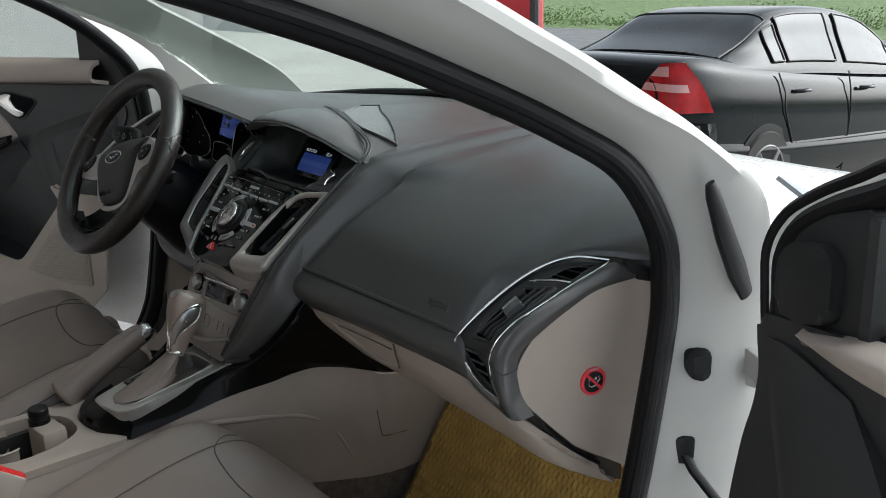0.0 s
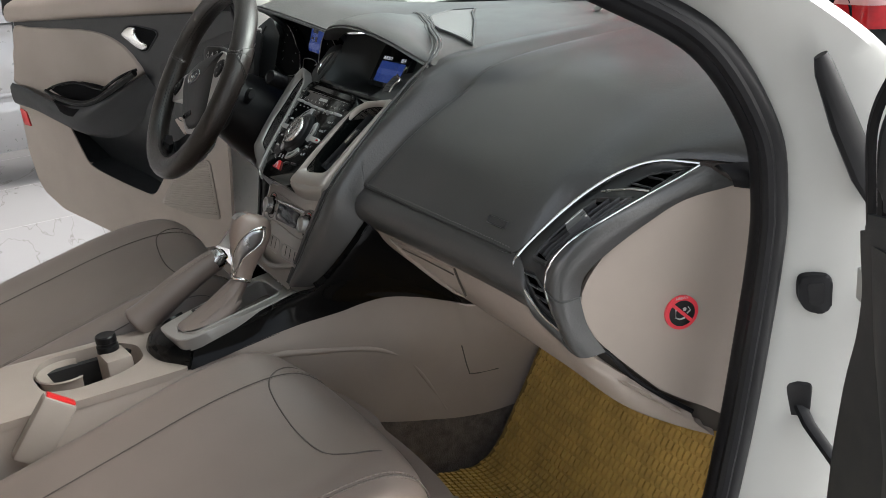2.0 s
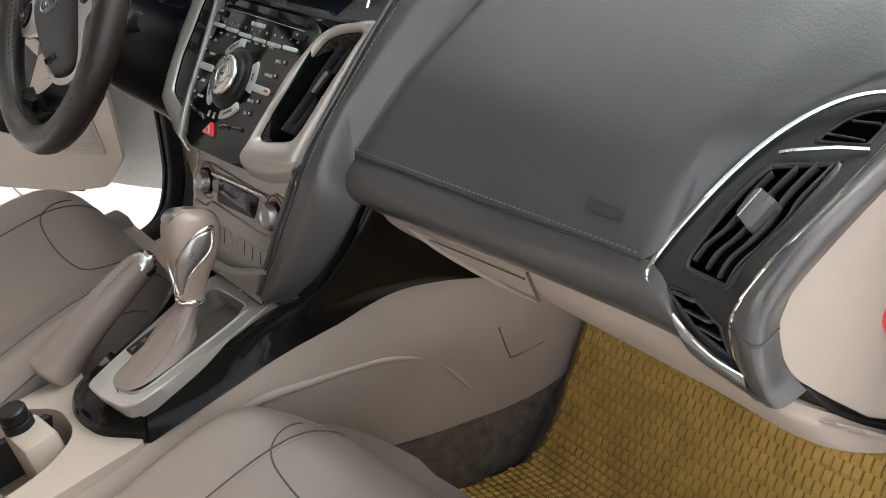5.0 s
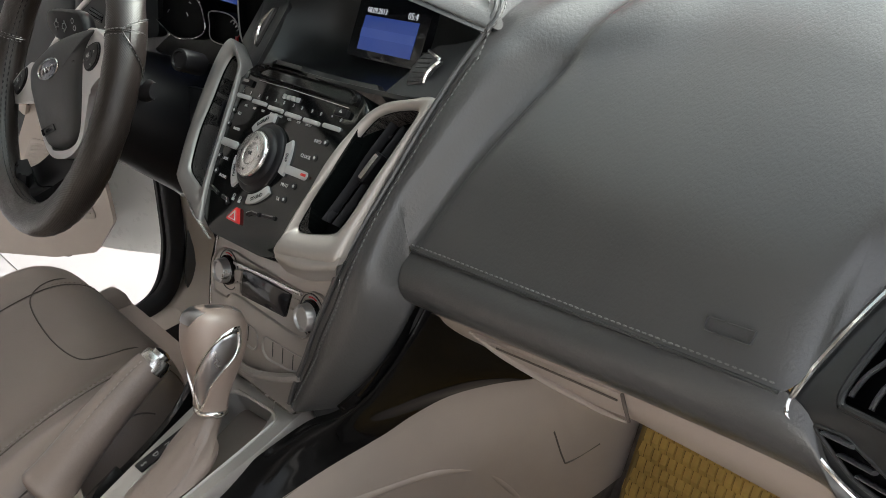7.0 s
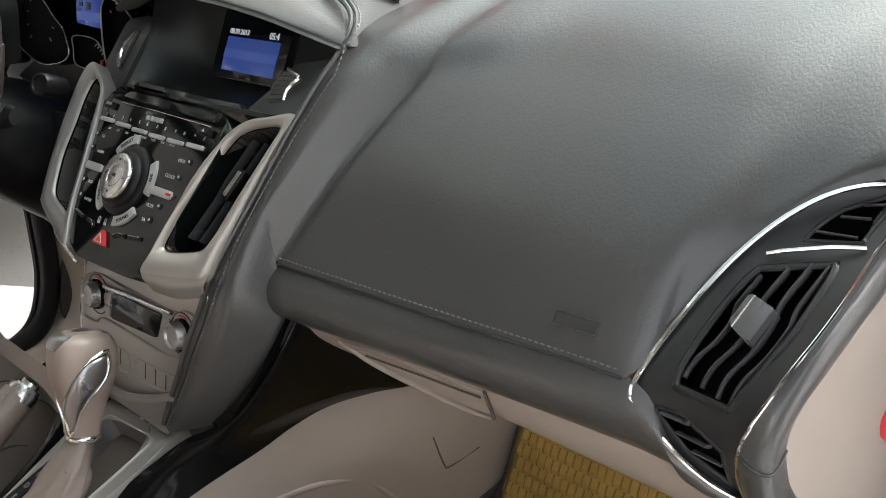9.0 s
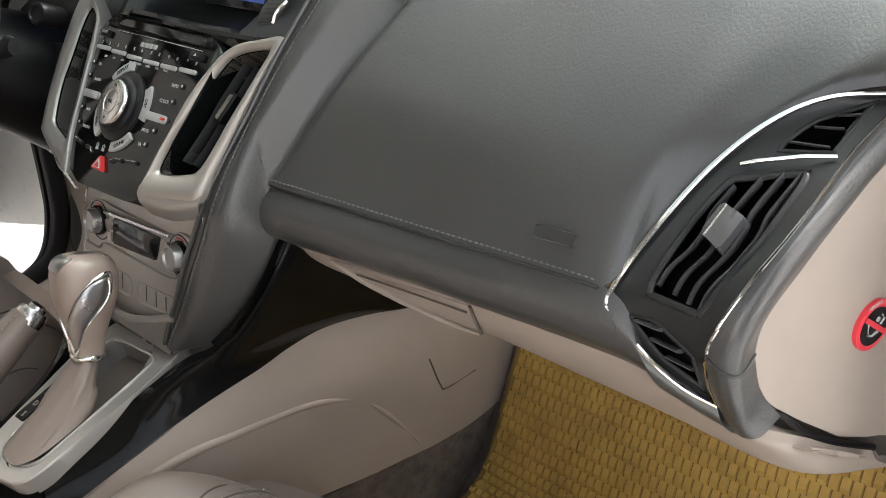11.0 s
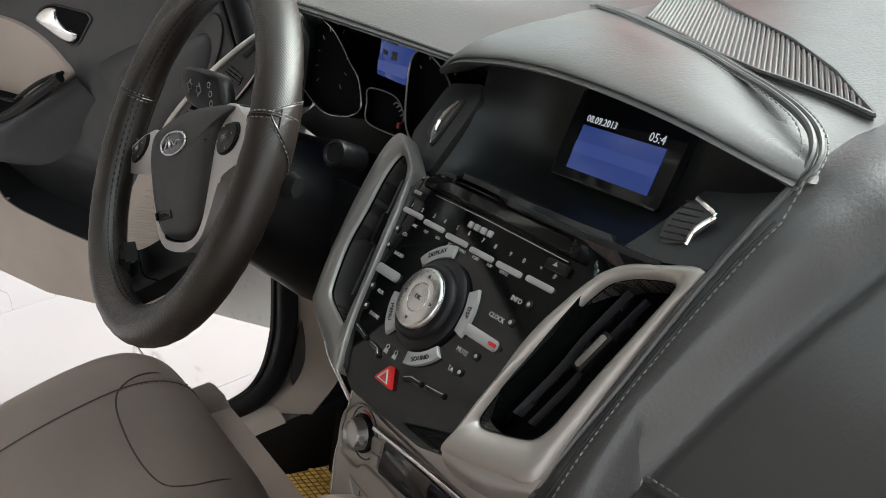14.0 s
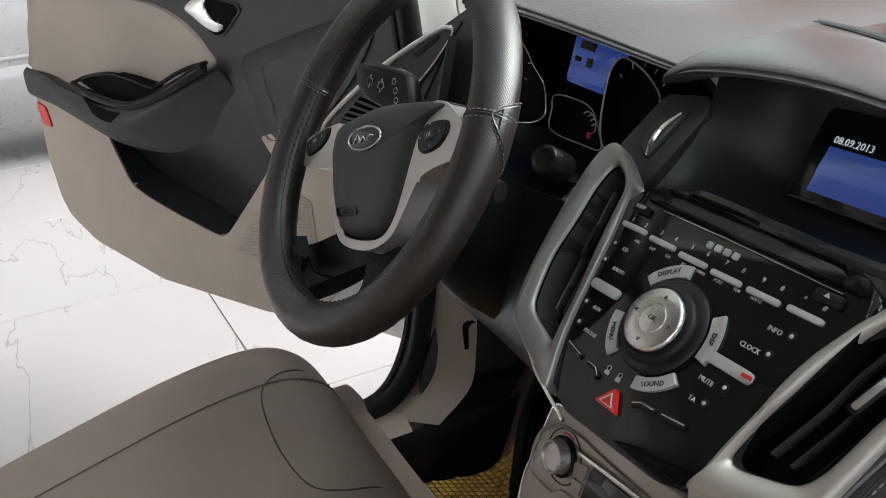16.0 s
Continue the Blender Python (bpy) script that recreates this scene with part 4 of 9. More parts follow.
def centre_vent(parent, sign):
    if sign > 0:
        pl = VENT_R
        out = [(-16.5, -92), (-14, -82), (-11, -58), (-7.6, -36), (-5, -12), (-0.5, 8), (6, 26), (12.3, 43), (21, 56), (32, 65), (48, 72), (76, 82), (70, 54), (65.6, 29.5), (61.3, 4), (57.5, -22), (53.4, -47.5), (49, -76), (33, -83), (14, -88), (-7, -92.5)]
        inn = [(-3.5, -64), (-4.2, -57), (-0.4, -33), (6, -8.5), (12.7, 15), (20.4, 37), (25.8, 48.4), (31, 53.3), (38, 58), (46, 61.6), (57, 65.3), (61.5, 63), (58, 42.4), (52.5, 18.6), (47, -5.4), (42.3, -30.5), (39.5, -42.5), (34.8, -52), (29, -57), (15, -62.3), (2, -66)]
    else:
        pl = FACE
        out = [(-154, 57), (-129, 45.5), (-110, 32.5), (-105, 20), (-96.5, -7), (-87.5, -45), (-76, -89), (-60, -130), (-82, -122.5), (-107, -114.5), (-136, -102), (-142, -94), (-154.6, -55.5), (-165, 1.5), (-166, 43)]
        inn = [(-140, 40), (-122, 33), (-114, 22), (-111, 9), (-104, -22), (-92, -64), (-87, -88), (-86, -99), (-99, -96), (-110, -93), (-122, -88), (-130, -78), (-141, -45), (-143, -13), (-146, 21)]
    o2, i2 = smooth_loop(out, 126), smooth_loop(inn, 126)
    prof = ((0, -0.012), (0, 0.0005), (0.06, 0.0028), (0.22, 0.0052), (0.45, 0.0058), (0.70, 0.0042), (0.90, 0.0012), (1.0, -0.003), (1.0, -0.03))
    if sign < 0:
        prof = ((0, -0.012), (0, 0.0006), (0.03, 0.0030), (0.10, 0.0042), (0.55, 0.0040), (0.88, 0.0022), (0.96, 0.0006), (1.0, -0.003), (1.0, -0.03))
    v = part("centre_vent", ring_bm(pl, o2, i2, prof), M_WARM if sign > 0 else M_LEFTVENT, parent, "champagne metal framed centre air vent", angle=60)
    part("duct", plate_bm(pl, i2, -0.05, -0.035, 0), M_POCKET, v)
    wall = bmesh.new()
    a = [wall.verts.new(pl(*p, -0.05)) for p in i2]
    b = [wall.verts.new(pl(*p, -0.001)) for p in i2]
    for i in range(len(a)):
        wall.faces.new((a[i], a[i - 1], b[i - 1], b[i]))
    part("duct_wall", wall, M_POCKET, v)
    top = Vector((0.050, 0.058)) if sign > 0 else Vector((-0.128, 0.030))
    bot = Vector((0.018, -0.056)) if sign > 0 else Vector((-0.106, -0.086))
    for k in range(3):
        off = (k - 1) * (0.0125 if sign > 0 else 0.0105)
        pts = []
        for i in range(15):
            g = i / 14
            q = top.lerp(bot, 0.06 + 0.88 * g)
            pts.append(pl(q.x + off + 0.0016 * math.tanh(9 * (g - 0.5)), q.y, -0.016))
        part("slat", tube_bm(pts, 0.0065 if sign > 0 else 0.0042, 8, flat=0.16 if sign > 0 else 0.3, up=pl.u + pl.n * 0.12), M_SLATDARK, v)
    mid = top.lerp(bot, 0.44)
    ax = (top - bot).normalized()
    px = Vector((ax.y, -ax.x))
    t = [mid + ax * a_ * 0.0125 + px * b_ * 0.0021 for a_, b_ in ((1, -1), (1, 1), (-1, 1), (-1, -1))]
    part("tab_base", plate_bm(pl, rounded([tuple(mid + (q - mid) * 1.0 + px * (0.0016 if b_ > 0 else -0.0016) + ax * (0.002 if a_ > 0 else -0.002)) for q, (a_, b_) in zip(t, ((1, -1), (1, 1), (-1, 1), (-1, -1)))], 0.001), -0.014, -0.004, 0.0008), M_BLACK, v)
    part("tab", plate_bm(pl, rounded([tuple(q) for q in t], 0.001), -0.008, -0.0015, 0.0008), M_SATIN if sign > 0 else M_BLACK, v, "slim thumb tab")


def key(parent, u, v, w, h, material=None, n=0.0032, r=0.0012, name="button", label=""):
    return part(name, plate_bm(FACE, rounded([(u - w / 2, v + h / 2), (u + w / 2, v + h / 2), (u + w / 2, v - h / 2), (u - w / 2, v - h / 2)], r, 3), -0.001, n, 0.0006), material or M_KEY, parent, label)


def arc_key(parent, a0, a1, r0, r1, cu, cv, name="arc_button"):
    pts = []
    for i in range(9):
        a = radians(a0 + (a1 - a0) * i / 8)
        pts.append((cu + r1 * math.cos(a), cv + r1 * math.sin(a)))
    for i in range(8, -1, -1):
        a = radians(a0 + (a1 - a0) * i / 8)
        pts.append((cu + r0 * math.cos(a), cv + r0 * math.sin(a)))
    return part(name, plate_bm(FACE, pts, -0.001, 0.0028, 0.0008), M_KEY, parent)


def centre_stack():
    s = thing("centre_stack", "black audio and climate stack with silver vents", "console", (CX, 0.86, 0.65))
    centre_vent(s, 1)
    centre_vent(s, -1)
    # radio face
    face = [(-0.103, 0.026), (-0.085, 0.036), (0.10, 0.034), (0.118, 0.024), (0.114, -0.02), (0.090, -0.095), (0.084, -0.124), (0.062, -0.132),
            (-0.035, -0.134), (-0.064, -0.122), (-0.082, -0.080), (-0.108, 0.0)]
    radio = part("radio", plate_bm(FACE, rounded(face, 0.006), -0.03, 0.0, 0.003), M_FACE, s, "glossy black radio fascia with many keys")
    lip_o = rounded([(-0.088, 0.024), (-0.086, 0.034), (-0.073, 0.0385), (0.012, 0.0385), (0.096, 0.0350), (0.106, 0.030), (0.109, 0.021)], 0.006)
    slot = rounded([(-0.076, 0.0285), (-0.063, 0.0350), (0.0845, 0.0322), (0.0895, 0.0275), (0.0863, 0.0240), (0.0227, 0.0256)], 0.003)
    part("slot_surround", ring_bm(FACE, even(lip_o, 90), even(slot[:], 90), ((0, -0.002), (0, 0.0024), (0.25, 0.0046), (0.6, 0.0034), (1, 0.0006), (1, -0.012))), M_PIANO, radio, "glossy moulding round the disc slot")
    part("disc_slot", plate_bm(FACE, slot, -0.016, -0.010, 0), M_POCKET, radio)
    part("slot_flap", plate_bm(FACE, rounded([(-0.066, 0.0335), (0.084, 0.0310), (0.084, 0.0285), (-0.068, 0.0305)], 0.001), -0.012, -0.003, 0.0005), M_SLATDARK, radio)
    for k, v in enumerate((0.0015, 0.0, -0.0015, -0.0025, -0.0028, -0.0020)):
        key(radio, -0.081 + 0.0324 * k, v, 0.0265, 0.0042, r=0.002, n=0.0024, name="preset_key")
    for k, (a, b) in enumerate((("1", "2"), ("3", "4"), ("5", "6"), ("7", "8"), ("9", "0"), ("*", "#"))):
        words(a, FACE, -0.088 + 0.0324 * k, 0.0068, 0.0048, M_PRINT, radio)
        words(b, FACE, -0.073 + 0.0324 * k, 0.0068, 0.0048, M_PRINT, radio)
    for k, txt in enumerate(("ABC", "DEF", "GHI", "JKL", "MNO", "PQRS", "TUV", "WXYZ")):
        words(txt, FACE, -0.071 + 0.0166 * k, -0.0066, 0.0032, M_PRINT, radio)
    for k, w in enumerate((0.0058, 0.0070, 0.0070, 0.0062)):
        key(radio, -0.0115 + 0.0080 * k, 0.0130, w * 0.85, 0.0048, M_KEY, 0.0016, 0.0012, name="maker_mark")
    part("slot_edge", tube_bm([FACE(-0.066, 0.0216, 0.0012), FACE(0.0, 0.0210, 0.0014), FACE(0.094, 0.0185, 0.0012)], 0.0005, 5), M_SATIN, radio)
    key(radio, -0.0854, 0.0163, 0.015, 0.007, M_BLACK, 0.004)
    key(radio, -0.0854, 0.0172, 0.011, 0.003, M_KNOB, 0.0044, 0.0012, name="power_mark")
    key(radio, 0.0881, 0.0127, 0.019, 0.007, M_BLACK, 0.004)
    part("eject_mark", plate_bm(FACE, [(0.0858, 0.0122), (0.0902, 0.0122), (0.0880, 0.0150)], 0.003, 0.0044, 0), M_PRINT, radio)
    cu, cv = -0.0024, -0.0500
    m = FACE.matrix(cu, cv)
    knob = part("control_knob", lathe_bm([(0.0345, -0.002), (0.0345, 0.003), (0.0330, 0.0050), (0.0300, 0.0060), (0.0288, 0.0066), (0.0282, 0.0090), (0.0262, 0.0110), (0.0236, 0.0118), (0.0230, 0.0110)], m, 48), M_BLACK, radio, "round black ring with a silver dial")
    part("dial", lathe_bm([(0.0228, 0.008), (0.0228, 0.0136), (0.0220, 0.0150), (0.0208, 0.0156), (0.0112, 0.0152), (0.0108, 0.0142), (0.0100, 0.0150), (0.001, 0.0156)], m, 48), M_SATIN, knob, "brushed silver dial")
    words("OK", FACE, cu, cv, 0.0048, M_DARKP, knob, 0.0157)
    for du, dv, tx, rot in ((0, 0.0150, "^", 0), (-0.0150, 0, "^", 90), (0, -0.0150, "^", 180), (0.0150, 0, "^", -90)):
        words(tx, FACE, cu + du, cv + dv, 0.0065, M_DARKP, knob, 0.0156, turn=rot)
    for a0, a1, tx, ta in ((100, 148, "DISPLAY", 34), (-10, 35, "DSP", -78), (-82, -36, "SOUND", 31), (-172, -128, "MENU", -60)):
        arc_key(radio, a0, a1, 0.0362, 0.0455, cu, cv)
        am = radians((a0 + a1) / 2)
        words(tx, FACE, cu + 0.0408 * math.cos(am), cv + 0.0408 * math.sin(am), 0.0050, M_BLACK, radio, 0.0030, turn=ta)
    key(radio, 0.0585, -0.0505, 0.037, 0.0078, r=0.0036, n=0.0026, name="skip_key")
    key(radio, -0.069, -0.0475, 0.031, 0.0078, r=0.0036, n=0.0026, name="skip_key")
    part("red_mark", plate_bm(FACE, rounded([(0.070, -0.049), (0.078, -0.049), (0.078, -0.0515), (0.070, -0.0515)], 0.001), 0.003, 0.0036, 0), M_RED, radio)
    for tx, u, v, du, dv in (("INFO", 0.0695, -0.0179, 0.0820, -0.0166), ("CLOCK", 0.0618, -0.0341, 0.0759, -0.0323), ("MUTE", 0.0495, -0.0649, 0.0642, -0.0625), ("TA", 0.0484, -0.0786, 0.0584, -0.0770)):
        words(tx, FACE, u, v, 0.0048, M_PRINT, radio)
        part("button", plate_bm(FACE, ellipse(du, dv, 0.0030, 0.0030, 16), -0.001, 0.0012, 0.0004), M_BLACK, radio)
        part("button_lamp", plate_bm(FACE, ellipse(du, dv, 0.0014, 0.0014, 12), 0.0, 0.0018, 0.0004), M_PRINT, radio)
    for tx, u, v, du, dv in (("CD", -0.0766, -0.0160, -0.0888, -0.0146), ("RADIO", -0.0698, -0.0317, -0.0876, -0.0289), ("AUX", -0.0654, -0.0630, -0.0781, -0.0622), ("PHONE", -0.0568, -0.0801, -0.0721, -0.0775)):
        words(tx, FACE, u, v, 0.0042, M_PRINT, radio)
        part("button", plate_bm(FACE, ellipse(du, dv, 0.0030, 0.0030, 16), -0.001, 0.0012, 0.0004), M_BLACK, radio)
        part("button_lamp", plate_bm(FACE, ellipse(du, dv, 0.0014, 0.0014, 12), 0.0, 0.0018, 0.0004), M_PRINT, radio)
    hz = part("hazard_button", plate_bm(FACE, rounded([(-0.0035, -0.1005), (0.0078, -0.1152), (-0.0142, -0.1152)], 0.002), -0.001, 0.004, 0.001), M_RED, radio, "red triangular hazard button")
    part("triangle_mark", frame_bm(FACE, [(-0.0034, -0.1045), (0.0036, -0.1135), (-0.0100, -0.1135)], [(-0.0034, -0.1062), (0.0022, -0.1128), (-0.0086, -0.1128)], 0.003, 0.0037), M_PRINT, hz)
    for path in (((-0.068, -0.0940), (-0.050, -0.0972)), ((-0.041, -0.0978), (-0.031, -0.0985), (-0.026, -0.1025)), ((0.013, -0.1030), (0.019, -0.0998), (0.031, -0.0990)), ((0.038, -0.0980), (0.057, -0.0958))):
        ky = part("button", tube_bm([FACE(u, v, 0.0006) for u, v in path], 0.0021, 8), M_BLACK, radio)
        part("key_glint", tube_bm([FACE(u, v + 0.0010, 0.0022) for u, v in path], 0.0005, 5), M_SATIN, ky)
    for u in (-0.022, -0.010):
        part("lock_mark", tube_bm([FACE(u + 0.0018 * math.cos(a), -0.0925 + 0.0018 * math.sin(a), 0.0006) for a in (2 * math.pi * k / 14 for k in range(14))], 0.0004, 5, True), M_PRINT, radio)
        part("lock_mark", plate_bm(FACE, [(u - 0.0022, -0.0945), (u + 0.0022, -0.0945), (u + 0.0022, -0.0972), (u - 0.0022, -0.0972)], 0.0, 0.0006, 0), M_PRINT, radio)
    # the silver edge under the fascia
    rim = spline([FACE(-0.140, -0.092, 0.002), FACE(-0.085, -0.122, 0.002), FACE(-0.062, -0.130, 0.002), FACE(-0.030, -0.140, 0.0)], 24)
    part("fascia_edge", tube_bm(rim, 0.0016, 8), M_SATIN, s, "bright metal lower edge")
    # the chin below the passenger-side vent
    VR = VENT_R
    chin = [[VR(-0.014, -0.088, 0.003), VR(0.020, -0.084, 0.003), VR(0.052, -0.072, 0.002)],
            [VR(-0.012, -0.096, 0.001), VR(0.020, -0.094, 0.001), VR(0.050, -0.082, 0.0)],
            [VR(-0.008, -0.104, -0.016), VR(0.018, -0.102, -0.016), VR(0.042, -0.092, -0.018)]]
    part("vent_chin", sheet_bm(chin, 10, 12, 0.006, (0, 1, 0)), M_WARM, s)
    # screen well and hood
    well = [
        [(-0.104, 0.904, 0.921), (-0.05, 0.893, 0.940), (0.06, 0.893, 0.938), (0.150, 0.905, 0.932)],
        [(-0.102, 0.923, 0.938), (-0.05, 0.935, 0.918), (0.06, 0.935, 0.916), (0.150, 0.925, 0.924)],
        [(-0.102, 0.944, 0.957), (-0.05, 0.985, 0.925), (0.06, 0.980, 0.922), (0.160, 0.945, 0.935)],
        [(-0.105, 0.960, 0.976), (-0.05, 1.008, 0.960), (0.06, 1.006, 0.958), (0.175, 0.975, 0.955)],
        [(-0.115, 0.978, 0.998), (-0.05, 1.020, 0.995), (0.06, 1.018, 0.992), (0.185, 0.995, 0.978)],
    ]
    part("screen_well", sheet_bm(well, 30, 30, 0.004, (0, 1, -0.6)), M_WELL, s, "black recess round the display")
    scr = Plane((0.026, 0.989, 0.952), (1, -0.03, 0), (0, 0.56, 0.83))
    bez = part("display", plate_bm(scr, rounded([(-0.062, 0.036), (0.060, 0.036), (0.058, -0.034), (-0.062, -0.034)], 0.003), -0.02, 0.0, 0.002), M_SCREEN_OFF, s, "small blue display in a black bezel")
    part("screen", plate_bm(scr, [(-0.046, 0.0085), (0.044, 0.0085), (0.044, -0.026), (-0.046, -0.026)], 0.0, 0.0008, 0), M_SCREEN, bez)
    part("screen_band", plate_bm(scr, [(-0.046, -0.004), (0.044, -0.004), (0.044, -0.013), (-0.046, -0.013)], 0.0008, 0.0014, 0), M_SCREEN_PALE, bez)
    words("08.09.2013", scr, -0.028, 0.0138, 0.0078, M_TEXT_LIT, bez, 0.0006)
    words("05:4", scr, 0.032, 0.0135, 0.0096, M_TEXT_LIT, bez, 0.0006)
    lw = Plane((-0.115, 0.938, 0.953), (0.9, -0.28, -0.2), (0.1, 0.62, 0.7))
    ch = part("driver_cheek", plate_bm(lw, rounded([(-0.054, -0.039), (-0.0555, 0.018), (-0.011, 0.040), (0.004, 0.031), (0.011, -0.042), (-0.003, -0.048)], 0.005), -0.014, 0.0, 0.002), M_CHEEK, s, "smooth dark grey panel beside the display")
    lens = rounded([(-0.030, -0.024), (-0.0375, -0.004), (-0.0135, 0.0215), (-0.0105, -0.0255)], 0.005)
    part("wheel_slot", plate_bm(lw, [(u * 1.08 + 0.002, v * 1.1) for u, v in lens], -0.002, 0.0004, 0.0003), M_BLACK, ch)
    part("thumb_wheel", plate_bm(lw, lens, -0.01, 0.0030, 0.0014), M_RIBBED, ch, "ribbed grey thumb wheel")
    part("wheel_edge", tube_bm(spline([lw(-0.0118, -0.0252, 0.0032), lw(-0.0185, -0.0125, 0.0046), lw(-0.0195, 0.0, 0.0046), lw(-0.0170, 0.0165, 0.0034)], 18), [0.0010 + 0.0018 * math.sin(math.pi * k / 17) for k in range(18)], 8), M_CHROME, ch, "bright chrome edge")
    hood = [
        [(-0.150, 0.974, 0.991), (-0.085, 0.966, 1.007), (0.02, 0.960, 1.013), (0.12, 0.964, 1.002), (0.196, 0.967, 0.974)],
        [(-0.152, 0.953, 0.995), (-0.085, 0.936, 1.016), (0.02, 0.930, 1.024), (0.12, 0.937, 1.010), (0.200, 0.957, 0.981)],
        [(-0.150, 0.985, 1.008), (-0.085, 0.965, 1.026), (0.02, 0.958, 1.031), (0.118, 0.958, 1.016), (0.200, 0.965, 0.987)],
        [(-0.152, 1.06, 1.012), (-0.085, 1.03, 1.027), (0.01, 1.01, 1.030), (0.105, 0.988, 1.017), (0.195, 0.972, 0.989)],
        [(-0.175, 1.142, 1.009), (-0.085, 1.106, 1.0110), (0.009, 1.066, 1.0112), (0.105, 1.0215, 1.0085), (0.190, 0.982, 0.990)],
    ]
    hood = [r[:-1] + [tuple(a + b for a, b in zip(r[-1], (0.001, 0.003, -0.003)))] for r in hood]
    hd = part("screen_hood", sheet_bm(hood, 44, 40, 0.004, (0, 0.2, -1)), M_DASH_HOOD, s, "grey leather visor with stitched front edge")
    front = patch(hood, 44, 40)
    part("piping", tube_bm([p + V(0, -0.0006, 0.0004) for p in front[6]], 0.0018, 8), M_DASH_HOOD, hd)
    part("stitching", stitches(front[9], 0.0048, 0.0007, (0, -0.0004, 0.0008)), M_THREAD, hd)
    part("stitching", stitches(front[4], 0.0048, 0.0007, (0, -0.0010, 0.0002)), M_THREAD, hd)
    # cheeks with the ribbed thumb wheels
    ck = [[(0.118, 0.902, 0.929), (0.150, 0.908, 0.930), (0.183, 0.918, 0.931)], [(0.128, 0.925, 0.941), (0.158, 0.933, 0.945), (0.190, 0.943, 0.950)],
          [(0.140, 0.955, 0.958), (0.168, 0.960, 0.962), (0.196, 0.967, 0.969)]]
    c = part("cheek", sheet_bm(ck, 10, 10, 0.02, (0, 1, -1)), M_DARKP, s)
    cp = Plane((0.140, 0.934, 0.948), (0.9, 0.28, 0.2), (-0.1, 0.62, 0.7))
    lens = rounded([(-0.0100, -0.0190), (-0.0065, -0.0040), (0.0030, 0.0050), (0.0115, 0.0090), (0.0240, -0.0020), (0.0170, -0.0090), (0.0090, -0.0195)], 0.003)
    tw = part("thumb_wheel", plate_bm(cp, lens, -0.01, 0.005, 0.0014), M_RIBBED, c, "ribbed grey thumb wheel")
    for k in range(7):
        q = -0.0150 + 0.0038 * k
        part("rib", tube_bm([cp(-0.0085 + 0.0022 * k, q, 0.0052), cp(0.0075 + 0.0020 * k, q - 0.0035, 0.0052)], 0.0006, 5), M_VENTFACE, tw)
    part("wheel_edge", tube_bm(spline([cp(u, v, h) for u, v, h in ((0.0096, -0.0195, 0.004), (0.0135, -0.0135, 0.006), (0.0185, -0.0090, 0.006), (0.0257, -0.0033, 0.0055), (0.0190, 0.0030, 0.005), (0.0115, 0.0090, 0.004))], 20), 0.0017, 8, flat=1.2), M_CHROME, c, "bright chrome edge")
    # climate panel
    clim = Plane((CX, 0.784, 0.748), (1, 0, 0), (0, 0.35, 0.94))
    pan = rounded([(-0.092, 0.040), (0.135, 0.060), (0.105, -0.004), (0.086, -0.050), (0.074, -0.096), (-0.096, -0.096), (-0.104, -0.030)], 0.008)
    pn = part("climate_panel", plate_bm(clim, pan, -0.12, 0.0, 0.003), M_WARM, s, "champagne metallic climate control panel")
    raised = smooth_loop([(-99, -20), (-100, 9), (-82, 27), (-54, 32), (-35, 31), (20, 30), (76, 30), (96, 36), (113, 34), (113, 18), (98, 2), (78, -15), (10, -15), (-52, -14), (-68, -23), (-86, -24)], 120)
    part("panel_rim", ring_bm(clim, raised, [(0.006 + (u - 0.006) * 0.972, 0.006 + (v - 0.006) * 0.92) for u, v in raised], ((0, -0.002), (0, 0.0012), (0.3, 0.0026), (0.7, 0.0020), (1, -0.0004))), M_WARM, pn, "raised moulding round the controls")
    part("panel_edge", tube_bm([clim(u, v, 0.0004) for u, v in pan], 0.0010, 6, True, up=clim.n), M_SATIN, pn)
    part("climate_display", plate_bm(clim, rounded([(-0.032, 0.019), (0.058, 0.021), (0.050, -0.004), (-0.035, -0.009)], 0.002), -0.001, 0.0022, 0.001), M_SCREEN_OFF, pn, "dark climate display")
    part("chrome_strip", tube_bm([clim(-0.050, 0.0205, 0.0026), clim(0.015, 0.0250, 0.0034), clim(0.077, 0.0275, 0.0026)], 0.0021, 8, flat=0.7, up=clim.n), M_SATIN, pn)
    for u, v in ((-0.066, 0.008), (0.093, 0.0115)):
        mm = clim.matrix(u, v, 0.0)
        part("knob_well", tube_bm([clim(u + 0.0205 * math.cos(t), v + 0.0205 * math.sin(t), 0.0002) for t in (2 * math.pi * k / 36 for k in range(36))], 0.0007, 5, True, up=clim.n), M_DARKP, pn)
        k = part("rotary_knob", lathe_bm([(0.0135, -0.002), (0.0134, 0.003), (0.0128, 0.0045), (0.0126, 0.011), (0.0120, 0.0126), (0.0108, 0.0130), (0.0100, 0.0122), (0.0094, 0.0108), (0.001, 0.0104)], mm, 40), M_KNOB, pn, "silver rotary climate knob")
        part("knob_ring", lathe_bm([(0.0155, -0.002), (0.0155, 0.0030), (0.0137, 0.0038)], mm, 32), M_PIANO, k)
        part("heat_mark", tube_bm([clim(u + 0.0175 * math.cos(t), v + 0.0175 * math.sin(t), 0.0006) for t in (radians(70 + 8 * q) for q in range(6))], 0.0007, 5), M_RED, pn)
